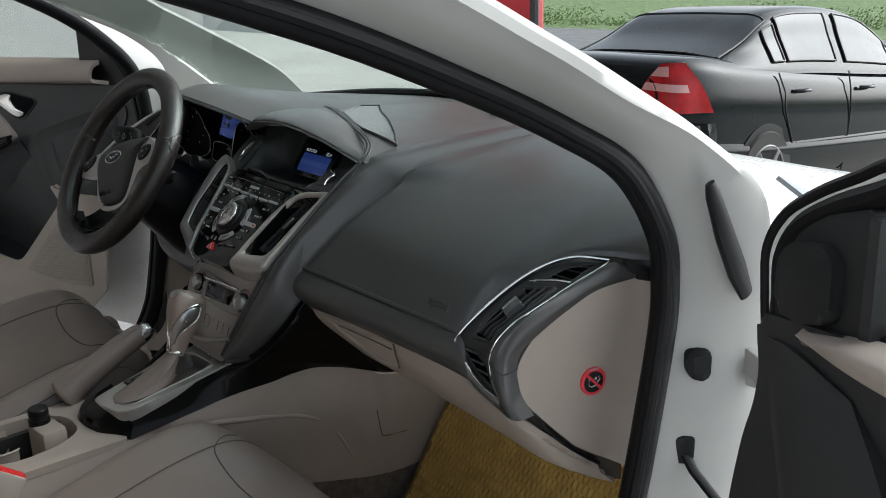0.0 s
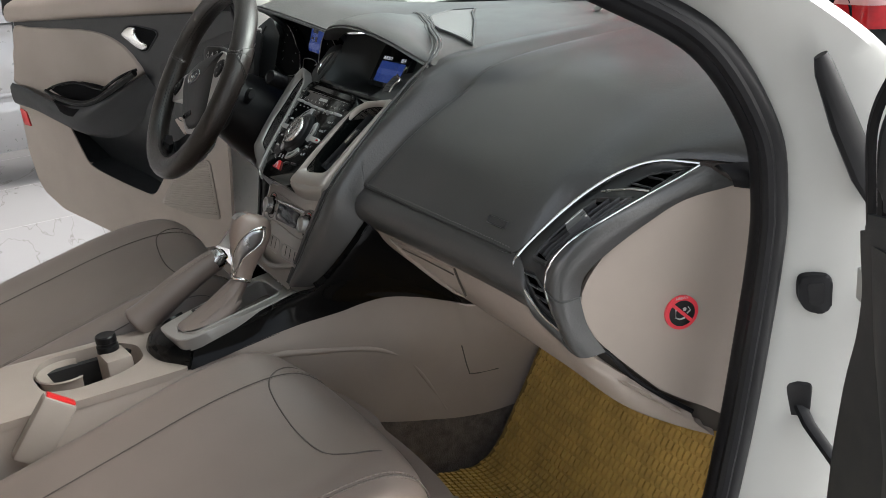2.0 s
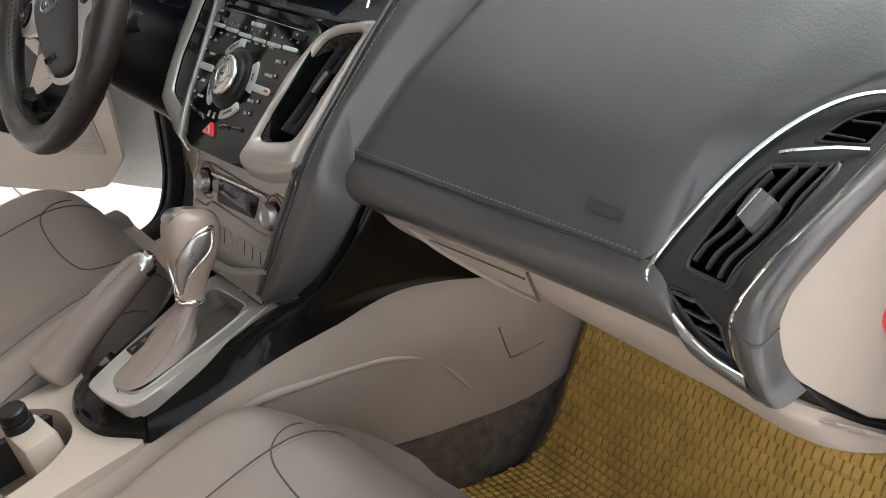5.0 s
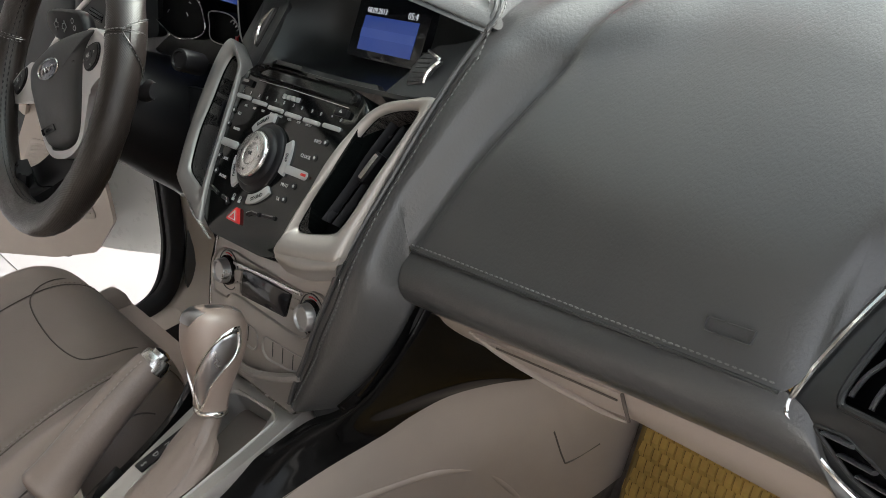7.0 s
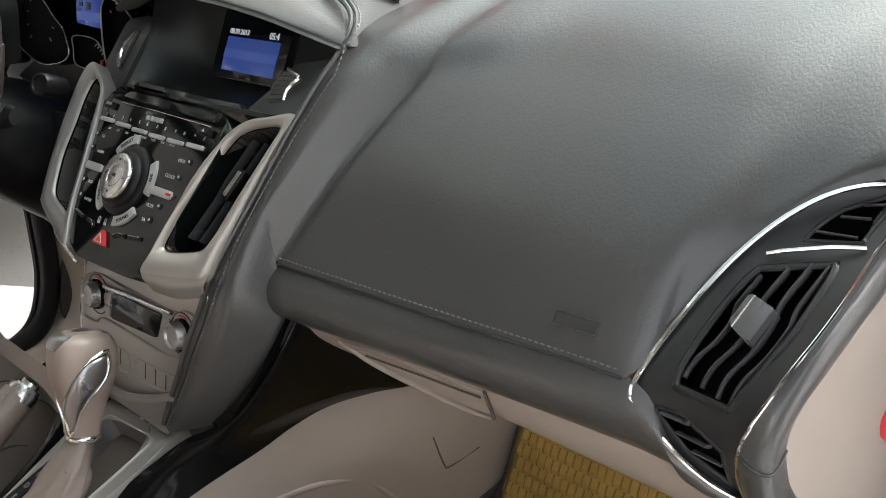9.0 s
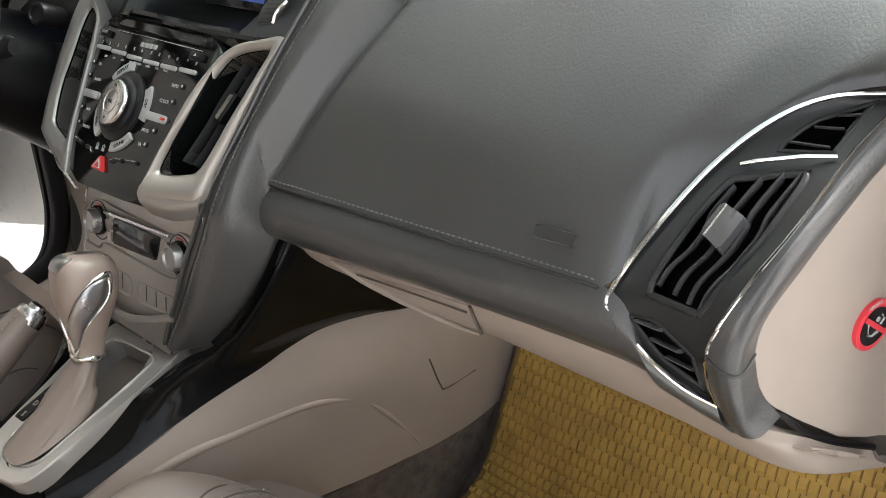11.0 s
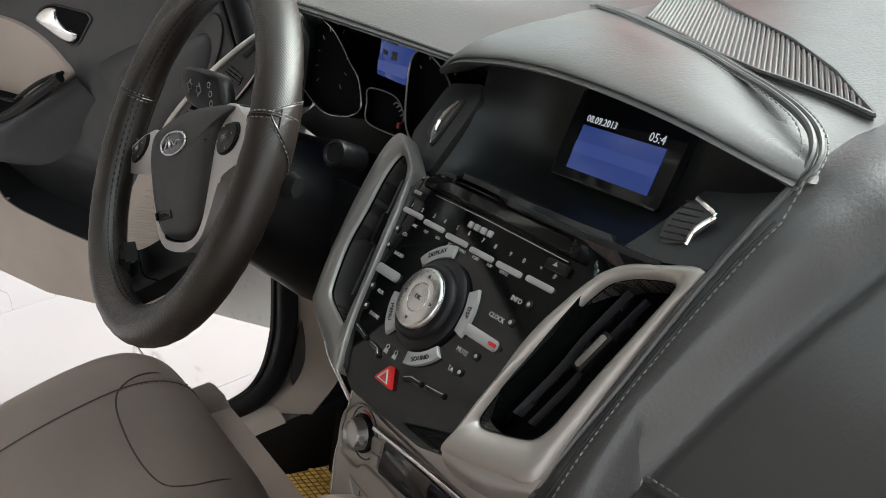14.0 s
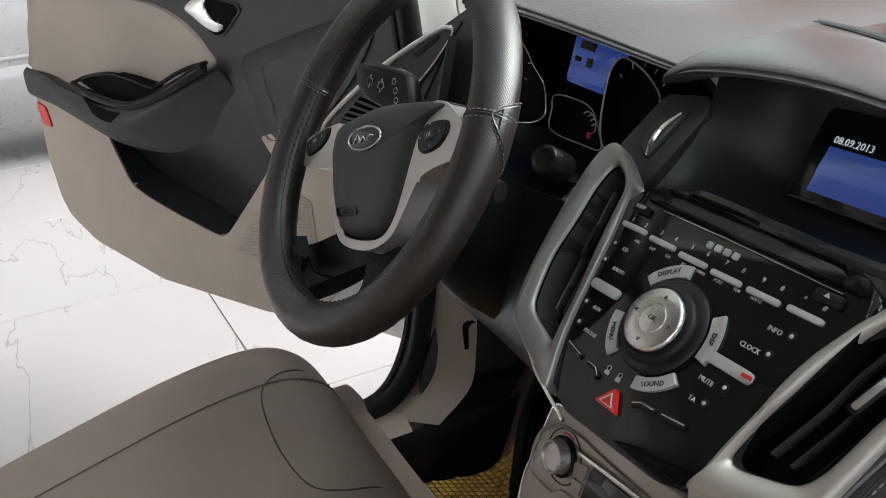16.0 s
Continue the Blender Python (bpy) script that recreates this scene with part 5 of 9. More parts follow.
    for quad in ([(-0.051, 0.013), (-0.036, 0.016), (-0.038, 0.004), (-0.050, 0.002)], [(-0.050, 0.0), (-0.038, 0.002), (-0.038, -0.009), (-0.046, -0.009)], [(0.061, 0.019), (0.073, 0.020), (0.070, 0.010), (0.058, 0.009)], [(0.057, 0.007), (0.069, 0.008), (0.064, -0.003), (0.053, -0.003)]):
        part("climate_button", plate_bm(clim, rounded(quad, 0.0015), -0.001, 0.002, 0.001), M_WARM, pn)
    for quad in ([(-0.080, -0.032), (-0.062, -0.035), (-0.004, -0.036), (0.001, -0.050), (-0.006, -0.060), (-0.052, -0.058)], [(0.010, -0.036), (0.060, -0.034), (0.086, -0.032), (0.087, -0.046), (0.060, -0.055), (0.016, -0.059), (0.006, -0.050)]):
        o = rounded(quad, 0.006)
        mu, mv = sum(p[0] for p in o) / len(o), sum(p[1] for p in o) / len(o)
        i = [(mu + (u - mu) * 0.94, mv + (v - mv) * 0.84) for u, v in o]
        rc = part("switch_recess", ring_bm(clim, o, i, ((0, -0.001), (0, 0.0010), (0.3, 0.0014), (1, 0.0003), (1, -0.001))), M_PLATE, pn)
        for f in (0.25, 0.5, 0.75):
            u = min(p[0] for p in i) + (max(p[0] for p in i) - min(p[0] for p in i)) * f
            part("switch_joint", tube_bm([clim(u, mv + 0.008, 0.0004), clim(u, mv - 0.008, 0.0004)], 0.0005, 4), M_DARKP, rc)
    part("tray_lip", tube_bm(spline([clim(-0.080, -0.070, 0.002), clim(-0.045, -0.078, 0.007), clim(0.004, -0.076, 0.009), clim(0.050, -0.064, 0.007), clim(0.082, -0.052, 0.002)], 24), 0.0045, 8), M_WARM, pn)
    return s


def dash_top():
    """The driver's half, the instrument hood and the speaker cover by the windscreen."""
    d = thing("driver_dashboard", "grey leather instrument hood and dash top", "dashboard", (-0.35, 1.1, 0.7))
    top = [
        [(-0.150, 0.970, 1.000), (-0.148, 1.03, 1.004), (-0.13, 1.12, 1.004), (-0.12, 1.28, 1.002), (-0.10, 1.44, 0.997)],
        [(-0.24, 0.925, 1.030), (-0.24, 1.0, 1.038), (-0.23, 1.10, 1.025), (-0.22, 1.26, 1.010), (-0.22, 1.43, 0.997)],
        [(-0.35, 0.905, 1.046), (-0.35, 0.98, 1.056), (-0.35, 1.08, 1.038), (-0.35, 1.24, 1.012), (-0.36, 1.40, 0.993)],
        [(-0.455, 0.962, 1.022), (-0.47, 1.01, 1.036), (-0.49, 1.09, 1.028), (-0.49, 1.21, 1.005), (-0.51, 1.36, 0.985)],
        [(-0.535, 1.012, 0.985), (-0.56, 1.05, 0.990), (-0.59, 1.10, 0.990), (-0.60, 1.18, 0.978), (-0.62, 1.28, 0.965)],
        [(-0.67, 1.07, 0.93), (-0.675, 1.09, 0.935), (-0.68, 1.12, 0.94), (-0.685, 1.16, 0.94), (-0.69, 1.20, 0.94)],
    ]
    top = [[(r[0][0], r[0][1] + 0.012, r[0][2] - 0.008), (r[0][0], r[0][1] + 0.001, r[0][2] - 0.005)] + r for r in top]
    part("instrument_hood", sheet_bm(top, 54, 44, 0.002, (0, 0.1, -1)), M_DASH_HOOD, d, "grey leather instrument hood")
    rows_ = patch(top, 54, 44)
    part("piping", tube_bm([r[14].lerp(r[15], 0.2) + V(0, 0, 0.0006) for r in rows_], 0.0018, 8), M_DASH_HOOD, d)
    part("stitching", stitches([r[14].lerp(r[15], 0.7) for r in rows_], 0.005, 0.0007), M_THREAD, d)
    mid = [
        [(-0.175, 1.135, 1.006), (-0.165, 1.22, 1.005), (-0.15, 1.32, 1.001), (-0.12, 1.44, 0.996)],
        [(0.009, 1.060, 1.008), (0.01, 1.18, 1.005), (0.02, 1.32, 1.002), (0.02, 1.455, 0.997)],
        [(0.138, 1.003, 1.003), (0.135, 1.10, 0.998), (0.14, 1.26, 0.996), (0.14, 1.44, 0.996)],
        [(0.196, 0.970, 0.976), (0.192, 1.06, 0.9872), (0.196, 1.25, 0.9925), (0.202, 1.42, 0.9966)],
        [(0.204, 0.985, 0.972), (0.225, 1.06, 0.977), (0.23, 1.25, 0.985), (0.237, 1.415, 0.990)],
    ]
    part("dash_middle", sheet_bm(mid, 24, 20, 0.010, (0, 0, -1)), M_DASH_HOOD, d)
    spk = Plane((0.0, 1.13, 1.0075), (1, 0, -0.10), (0, 1, 0.02))
    g2 = rounded([(-0.079, -0.013), (-0.135, 0.063), (-0.109, 0.095), (-0.036, 0.047), (0.065, -0.007), (0.134, -0.049), (0.190, -0.085), (0.169, -0.086), (0.134, -0.0925), (0.108, -0.093), (0.050, -0.074), (0.0, -0.050)], 0.004)
    bed = np.array([tuple(p) for r in patch(mid, 70, 70) for p in r])

    def settle(bm):
        """Lays a piece that was made on the flat plane onto the curved dash top."""
        for v in bm.verts:
            w = 1.0 / (((bed[:, 0] - v.co.x) ** 2 + (bed[:, 1] - v.co.y) ** 2) ** 2 + 1e-9)
            flat = spk.o.z - 0.10 * (v.co.x - spk.o.x) + 0.02 * (v.co.y - spk.o.y)
            v.co.z += float((bed[:, 2] * w).sum() / w.sum()) + 0.003 - flat
        return bm
    sp = part("speaker_cover", settle(plate_bm(spk, g2, -0.006, 0.0, 0.001)), M_DASH_HOOD, d, "leather-edged ribbed speaker cover")
    turned = [Vector((0.78 * u + 0.62 * v, -0.62 * u + 0.78 * v)) for u, v in g2]
    for k in range(74):
        a = -0.078 + 0.0036 * k
        cuts = sorted(p.y + (q.y - p.y) * (a - p.x) / (q.x - p.x) for p, q in zip(turned, turned[1:] + turned[:1]) if (p.x > a) != (q.x > a))
        if len(cuts) >= 2 and cuts[-1] - cuts[0] > 0.010:
            b0, b1 = cuts[0] + 0.003, cuts[-1] - 0.003
            part("rib", settle(tube_bm([spk(0.78 * a - 0.62 * b, 0.62 * a + 0.78 * b, -0.0004) for b in (b0 + (b1 - b0) * q / 8 for q in range(9))], 0.0014, 5)), M_DASH_HOOD, sp)
    part("cover_edge", settle(tube_bm([spk(*p, 0.001) for p in g2], 0.0018, 6, True)), M_DASH, sp)
    # cluster recess
    rec = [
        [(-0.535, 0.965, 0.875), (-0.35, 0.955, 0.865), (-0.165, 0.965, 0.880)],
        [(-0.535, 1.02, 0.905), (-0.35, 1.025, 0.90), (-0.165, 1.01, 0.91)],
        [(-0.530, 1.03, 0.965), (-0.35, 1.04, 0.965), (-0.165, 1.02, 0.960)],
        [(-0.520, 1.00, 1.010), (-0.35, 1.01, 1.030), (-0.165, 0.985, 1.000)],
    ]
    part("cluster_recess", sheet_bm(rec, 18, 22, 0.006, (0, 1, 0)), M_BLACK, d)
    cl = Plane((-0.35, 1.0, 0.955), (1, 0, 0), (0, 0.35, 0.94))
    dials = ((-0.120, [(-74, 15), (-51, 0), (-27, -13), (-15, -28), (-11, -46), (-40, -58), (-100, -62), (-170, -40), (-202, -12), (-226, 15), (-221, 33), (-205, 40), (-160, 42), (-110, 32)]),
             (0.120, [(81, -30), (76, -4), (76, 17), (87, 29), (110, 26), (135, 16), (153, 2), (150, -20), (130, -45), (106, -56), (90, -48)]))
    for u, pts in dials:
        loop = smooth_loop(pts, 90)
        mu, mv = sum(p[0] for p in loop) / 90, sum(p[1] for p in loop) / 90
        dl = part("gauge", domed_bm(cl, loop, ((1.0, -0.01), (1.0, 0.014), (0.985, 0.014), (0.96, 0.004), (0.9, 0.003), (0.5, 0.003)), (mu, mv)), M_POCKET, d, "dark dial in a bright-rimmed cowl")
        part("gauge_rim", tube_bm([cl(p, q, 0.0145) for p, q in loop], 0.0010, 6, True, up=cl.n), M_SATIN if u < 0 else M_PLATE, dl)
        for k in range(11):
            t = radians(220 - 26 * k)
            part("tick", tube_bm([cl(mu + 0.036 * math.cos(t), mv + 0.036 * math.sin(t), 0.0040), cl(mu + 0.042 * math.cos(t), mv + 0.042 * math.sin(t), 0.0040)], 0.0007, 4), M_PRINT, dl)
    sc = part("trip_screen", plate_bm(cl, rounded([(0.0017, 0.041), (0.078, 0.034), (0.065, -0.008), (0.0045, -0.0045)], 0.002), 0.0, 0.010, 0.001), M_SCREEN, d, "small blue trip display")
    part("screen_band", plate_bm(cl, [(0.0042, 0.010), (0.0695, 0.010), (0.066, -0.002), (0.0045, 0.0)], 0.0100, 0.0106, 0), M_SCREEN_PALE, sc)
    for quad in ([(0.014, 0.038), (0.040, 0.036), (0.038, 0.028), (0.013, 0.030)], [(0.030, 0.022), (0.040, 0.0215), (0.040, 0.013), (0.030, 0.013)], [(0.010, 0.022), (0.020, 0.021), (0.020, 0.0165), (0.010, 0.017)]):
        part("dark_block", plate_bm(cl, quad, 0.0100, 0.0106, 0), M_SCREEN_OFF, sc)
    sub = smooth_loop([(-7, -22), (28, -19.5), (58, -24), (78, -41), (88, -57), (60, -59), (2, -56), (-6, -36)], 60)
    sg_ = part("small_gauge", domed_bm(cl, sub, ((1.0, -0.01), (1.0, 0.010), (0.97, 0.010), (0.93, 0.004), (0.5, 0.004)), (0.040, -0.040)), M_POCKET, d, "small fuel gauge with a thin bright rim")
    part("small_gauge_rim", tube_bm([cl(*p, 0.0105) for p in sub], 0.0008, 6, True, up=cl.n), M_PLATE, sg_)
    arc = [(47.5, -27.2), (55.4, -28.8), (61, -32), (64.9, -36), (66.8, -43.8)]
    part("fuel_arc", tube_bm(spline([cl(u / 1000, v / 1000, 0.006) for u, v in arc], 16), 0.0007, 5), M_PRINT, sg_)
    for (u, v), mat in zip(arc, (M_PRINT, M_PRINT, M_PRINT, M_PRINT, M_RED)):
        part("fuel_tick", tube_bm([cl(u / 1000, v / 1000, 0.0062), cl(u / 1000 - 0.005, v / 1000 - 0.003, 0.0062)], 0.0008, 4), mat, sg_)
    part("pump_mark", plate_bm(cl, rounded([(0.056, -0.046), (0.061, -0.046), (0.061, -0.052), (0.056, -0.052)], 0.001), 0.0, 0.0064, 0), M_RED, sg_)
    # lower driver-side panels and the outer vent
    low = [
        [(-0.155, 0.875, 0.90), (-0.35, 0.905, 0.875), (-0.52, 0.935, 0.89), (-0.66, 1.04, 0.89)],
        [(-0.145, 0.845, 0.84), (-0.35, 0.885, 0.80), (-0.52, 0.905, 0.80), (-0.65, 1.0, 0.80)],
        [(-0.135, 0.83, 0.76), (-0.35, 0.89, 0.70), (-0.52, 0.905, 0.70), (-0.64, 0.98, 0.70)],
        [(-0.125, 0.90, 0.66), (-0.35, 0.96, 0.63), (-0.52, 0.96, 0.63), (-0.64, 1.0, 0.64)],
    ]
    part("knee_panel", sheet_bm(low, 22, 22, 0.010, (0, 1, 0)), M_BLACK, d, "black lower steering panel")
    face = [[(-0.515, 0.945, 0.985), (-0.59, 0.985, 0.965), (-0.67, 1.06, 0.925)], [(-0.52, 0.925, 0.90), (-0.59, 0.955, 0.89), (-0.67, 1.03, 0.87)],
            [(-0.52, 0.91, 0.82), (-0.59, 0.935, 0.81), (-0.66, 1.0, 0.79)]]
    part("outer_face", sheet_bm(face, 14, 14, 0.010, (0, 1, 0)), M_DARKP, d)
    ov = Plane((-0.60, 0.905, 0.930), (0.574, 0.605, 0.56), (-0.30, 0.10, 0.95))
    part("outer_cheek", plate_bm(ov, rounded([(-0.06, 0.012), (0.091, 0.012), (0.134, 0.010), (0.128, -0.035), (0.070, -0.092), (0.010, -0.050), (-0.08, -0.026)], 0.006), -0.025, -0.003, 0.003), M_CHEEK, d, "dark grey end panel")
    part("cheek_seam", tube_bm(spline([ov(0.1135, 0.002, -0.0025), ov(0.075, -0.016, -0.0025), ov(0.024, -0.045, -0.0025)], 20), 0.0016, 6), M_BLACK, d)
    out = [(-0.127, -0.004), (-0.1065, 0.0095), (-0.05, 0.0175), (-0.003, 0.0200), (0.05, 0.0175), (0.089, 0.0122), (0.100, 0.0040), (0.092, -0.0072), (0.0366, -0.0257), (-0.023, -0.032), (-0.106, -0.0205)]
    ring = [((q - ov.o).dot(ov.u), (q - ov.o).dot(ov.v)) for q in spline([ov(*p) for p in out], 80, True)]
    vv = part("outer_vent", plate_bm(ov, ring, -0.02, 0.0, 0.003, seg=3), M_VENTRIM, d, "silver edged outer air vent")
    part("vent_edge", tube_bm(spline([ov(u, v - 0.003, 0.0004) for u, v in out[:7]], 50), [0.0012 + 0.0030 * math.sin(math.pi * (0.12 + 0.80 * k / 49)) for k in range(50)], 8, up=ov.n), M_SILVER, vv, "satin silver edge")
    part("vent_edge", tube_bm(spline([ov(u, v + 0.002, 0.0002) for u, v in out[6:]], 30), 0.0012, 6), M_SILVER, vv)
    part("side_slot", plate_bm(ov, rounded([(0.040, 0.0065), (0.083, 0.0058), (0.080, 0.0010), (0.043, -0.0010)], 0.002), -0.002, 0.0006, 0.0003), M_BLACK, vv)
    for quad, n in (([(0.0054, 0.0045), (0.0204, 0.0070), (0.0270, -0.015), (0.0150, -0.0203)], 3), ([(-0.0880, -0.0030), (-0.0415, 0.0065), (-0.0190, -0.0262), (-0.0620, -0.0290)], 5)):
        op = part("vent_opening", plate_bm(ov, rounded(quad, 0.003), -0.004, 0.0006, 0.0003), M_POCKET, vv)
        for k in range(n):
            f = (k + 0.5) / n
            a = [quad[0][i] + (quad[1][i] - quad[0][i]) * f for i in (0, 1)]
            b = [quad[3][i] + (quad[2][i] - quad[3][i]) * f for i in (0, 1)]
            part("slat", tube_bm([ov(a[0], a[1] - 0.001, 0.0012), ov(b[0], b[1] + 0.001, 0.0012)], 0.0016, 6), M_SLAT, op)
    return d


dashboard()
centre_stack()
dash_top()


# ---- steering wheel, console, seats ----
def steering_wheel():
    w = thing("steering_wheel", "black leather-covered steering wheel with silver spokes", "steering wheel", (-0.34, 0.80, 0.86))
    rp = Plane((-0.336, 0.772, 0.935), (1, 0.03, 0), (0, math.sin(0.57), math.cos(0.57)))
    R, r = 0.171, 0.0195

    def on_rim(a, b, lift=0.0):
        """A point of the rim's skin: a round the wheel, b round the tube, in degrees (0 outermost, 90 towards the driver)."""
        a, b = radians(a), radians(b)
        rad = rp.u * math.cos(a) + rp.v * math.sin(a)
        return rp.o + rad * (R + (r + lift) * math.cos(b)) + rp.n * ((r + lift) * math.sin(b))
    bm = bmesh.new()
    uv = bm.loops.layers.uv.new("skin")
    na, nb = 120, 28
    ring = [[bm.verts.new(on_rim(360 * i / na, 360 * j / nb, 0.0004 * math.sin(i * 2.1) * math.sin(j * 1.3))) for j in range(nb)] for i in range(na)]
    for i in range(na):
        for j in range(nb):
            f = bm.faces.new((ring[i][j], ring[(i + 1) % na][j], ring[(i + 1) % na][(j + 1) % nb], ring[i][(j + 1) % nb]))
            for loop, (a, b) in zip(f.loops, ((i, j), (i + 1, j), (i + 1, j + 1), (i, j + 1))):
                loop[uv].uv = (a / na * 2 * math.pi * R, b / nb * 2 * math.pi * r)
    rim = part("rim", bm, M_RIM, w, "thick perforated black leather rim cover")
    # plain leather inserts where the cover is sewn together
    for a0, sg in ((18.5, 1), (171, -1)):
        rows2 = []
        for k in range(9):
            b = 34 - 16.5 * k
            grow = (k / 8) ** 0.8
            rows2.append([on_rim(a0 + sg * q * grow, b, 0.0007) for q in (8.0, 4.0, 0.0, -5.0, -10.0, -14.0)])
        ins = part("sewn_insert", sheet_bm(rows2, 18, 14, 0.0012, (0, 1, 0)), M_RIMPLAIN, rim, "plain leather insert with stitched edges")
        for q in (8.0, -14.0, 0.0):
            path = [on_rim(a0 + sg * q * (k / 24) ** 0.8, 34 - 132 * k / 24, 0.0012) for k in range(25)]
            part("insert_seam", tube_bm(path, 0.0008, 6), M_RIMPLAIN, ins)
            part("insert_stitching", stitches([p + rp.v * (0.0022 * (1 if q >= 0 else -1)) for p in path], 0.0048, 0.0006, (0, 0, 0)), M_THREAD, ins)
        ringp = [on_rim(a0, b, 0.0003) for b in range(34, 215, 6)]
        part("cover_seam", tube_bm(ringp, 0.0009, 6), M_RIMPLAIN, rim)
        for off in (0.0028, -0.0028):
            part("insert_stitching", stitches([p + rp.v * off for p in ringp], 0.0048, 0.0006, (0, 0, 0)), M_THREAD, rim)
    part("inner_stitching", stitches([on_rim(k * 2, 158, 0.0003) for k in range(181)], 0.0075, 0.0009, (0, 0, 0)), M_BLACK, rim)
    part("inner_stitching", stitches([on_rim(k * 2, 172, 0.0003) for k in range(181)], 0.0075, 0.0009, (0, 0, 0)), M_BLACK, rim)
    pl = Plane((-0.344, 0.772, 0.928), (1, 0.03, 0), (0, math.sin(0.38), math.cos(0.38)))
    pad = smooth_loop([(-69, 4), (-39, 21), (0, 38), (38, 49), (74, 57), (105, 63), (122, 64), (109, 54), (97, 42), (88, 23), (86, 1), (84.5, -24), (81, -46), (70, -61), (52, -71), (22, -81), (-4, -85), (-22, -78), (-41, -62), (-59, -39), (-71, -19)], 130)
    hub = part("hub", domed_bm(pl, pad, ((1.0, -0.045), (1.0, -0.003), (0.993, 0.0), (0.975, 0.003), (0.93, 0.0065), (0.85, 0.0095), (0.7, 0.0118), (0.45, 0.0130), (0.2, 0.0134)), (0.012, -0.012)), M_DARKP, w, "dark grey airbag hub")
    tilt = 0.30
    oval = ellipse(0.0118, 0.0092, 0.0318, 0.0106, 44, tilt)
    part("oval_badge", plate_bm(pl, oval, 0.008, 0.0142, 0.001), surface("badge_blue", (0.012, 0.018, 0.035), 0.2, vary=0.05), hub, "oval dark blue badge with a bright rim")
    part("badge_rim", tube_bm([pl(u, v, 0.0142) for u, v in oval], 0.0012, 6, True, up=pl.n), M_CHROME, hub)
    c_, s_ = math.cos(tilt), math.sin(tilt)
    mark = [(0.0118 + a * c_ - b * s_, 0.0092 + a * s_ + b * c_) for a, b in ((-0.020, -0.003), (-0.012, 0.004), (-0.008, -0.003), (-0.002, 0.002), (0.004, -0.002), (0.010, 0.002), (0.019, 0.001))]
    part("badge_mark", tube_bm(spline([pl(u, v, 0.0144) for u, v in mark], 30), 0.0009, 5), M_SATIN, hub)
    horn = [pl(0.050, 0.019, 0.0124), pl(0.079, 0.026, 0.0098)]
    part("horn_mark", tube_bm(horn, 0.0008, 5), M_BLACK, hub)
    part("horn_mark", tube_bm([pl(0.066, 0.028, 0.0112), pl(0.071, 0.0275, 0.0108), pl(0.077, 0.034, 0.0094)], 0.0006, 5), M_BLACK, hub)
    box = [(-0.0135, -0.0645), (0.0253, -0.0503), (0.0315, -0.0568), (-0.0071, -0.0708)]
    mid = Vector((0.009, -0.0606))
    part("airbag_frame", frame_bm(pl, rounded(box, 0.002), rounded([tuple(mid + (Vector(p) - mid) * 0.94) for p in box], 0.002), 0.009, 0.0122), M_BLACK, hub)
    words("AIRBAG", pl, 0.0090, -0.0606, 0.0066, M_BLACK, hub, 0.0121, turn=20)
    # satin silver arms: the right one runs on as a strip round the hub's foot
    right = smooth_loop([(90, 50), (100, 61), (116, 64), (134, 60), (150, 54), (162, 44), (163, 30), (150, 23), (126, 11), (108, -2), (101, -18), (94, -40), (85, -60), (66, -76), (42, -87), (10, -94), (-12, -93), (-30, -83), (-47, -64), (-60, -42), (-56, -42), (-41, -61), (-24, -76), (-6, -86), (22, -83), (53, -74), (72, -63), (82, -46), (85, -24), (86, 1), (87, 24)], 150)
    left = smooth_loop([(-66, 8), (-92, 1), (-120, -11), (-150, -28), (-160, -40), (-150, -51), (-125, -49), (-101, -44), (-77, -39), (-58, -36), (-62, -14)], 90)
    podr = smooth_loop([(92, 25), (94, 37), (109, 46), (129, 51), (135, 44), (128, 30), (112, 20), (99, 18)], 60)
    podl = smooth_loop([(-137, -28), (-119, -14), (-92, 0), (-87, -5), (-92, -16), (-106, -28), (-127, -38)], 60)
    for loop, pod, mu, mv, sg in ((right, podr, 0.112, 0.035, 1), (left, podl, -0.112, -0.019, -1)):
        s = part("spoke", plate_bm(pl, loop, -0.020, 0.0035, 0.0032, seg=4), M_SILVER, w, "satin silver spoke")
        b = part("button_pod", domed_bm(pl, pod, ((1.0, 0.0), (1.0, 0.0040), (0.97, 0.0050), (0.90, 0.0048), (0.86, 0.0060), (0.5, 0.0068)), (mu, mv)), M_BLACK, s, "black button pod")
        tw = 24 if sg > 0 else 32
        c2, s2 = math.cos(radians(tw)), math.sin(radians(tw))
        at = lambda a, q: (mu + a * c2 - q * s2, mv + a * s2 + q * c2)
        part("pod_button", plate_bm(pl, rounded([at(-0.008, 0.004), at(0.008, 0.004), at(0.008, -0.004), at(-0.008, -0.004)], 0.002), 0.004, 0.0078, 0.0008), M_DARKP, b)
        words("OK", pl, mu, mv, 0.0052, M_PRINT, b, 0.0079, turn=tw)
        for a, q, rot in ((-0.014, 0, 90), (0.014, 0, -90), (0.0, -0.0085, 180), (0, 0.0085, 0)):
            words("^", pl, *at(a, q), 0.0055, M_PRINT, b, 0.0070, turn=tw + rot)
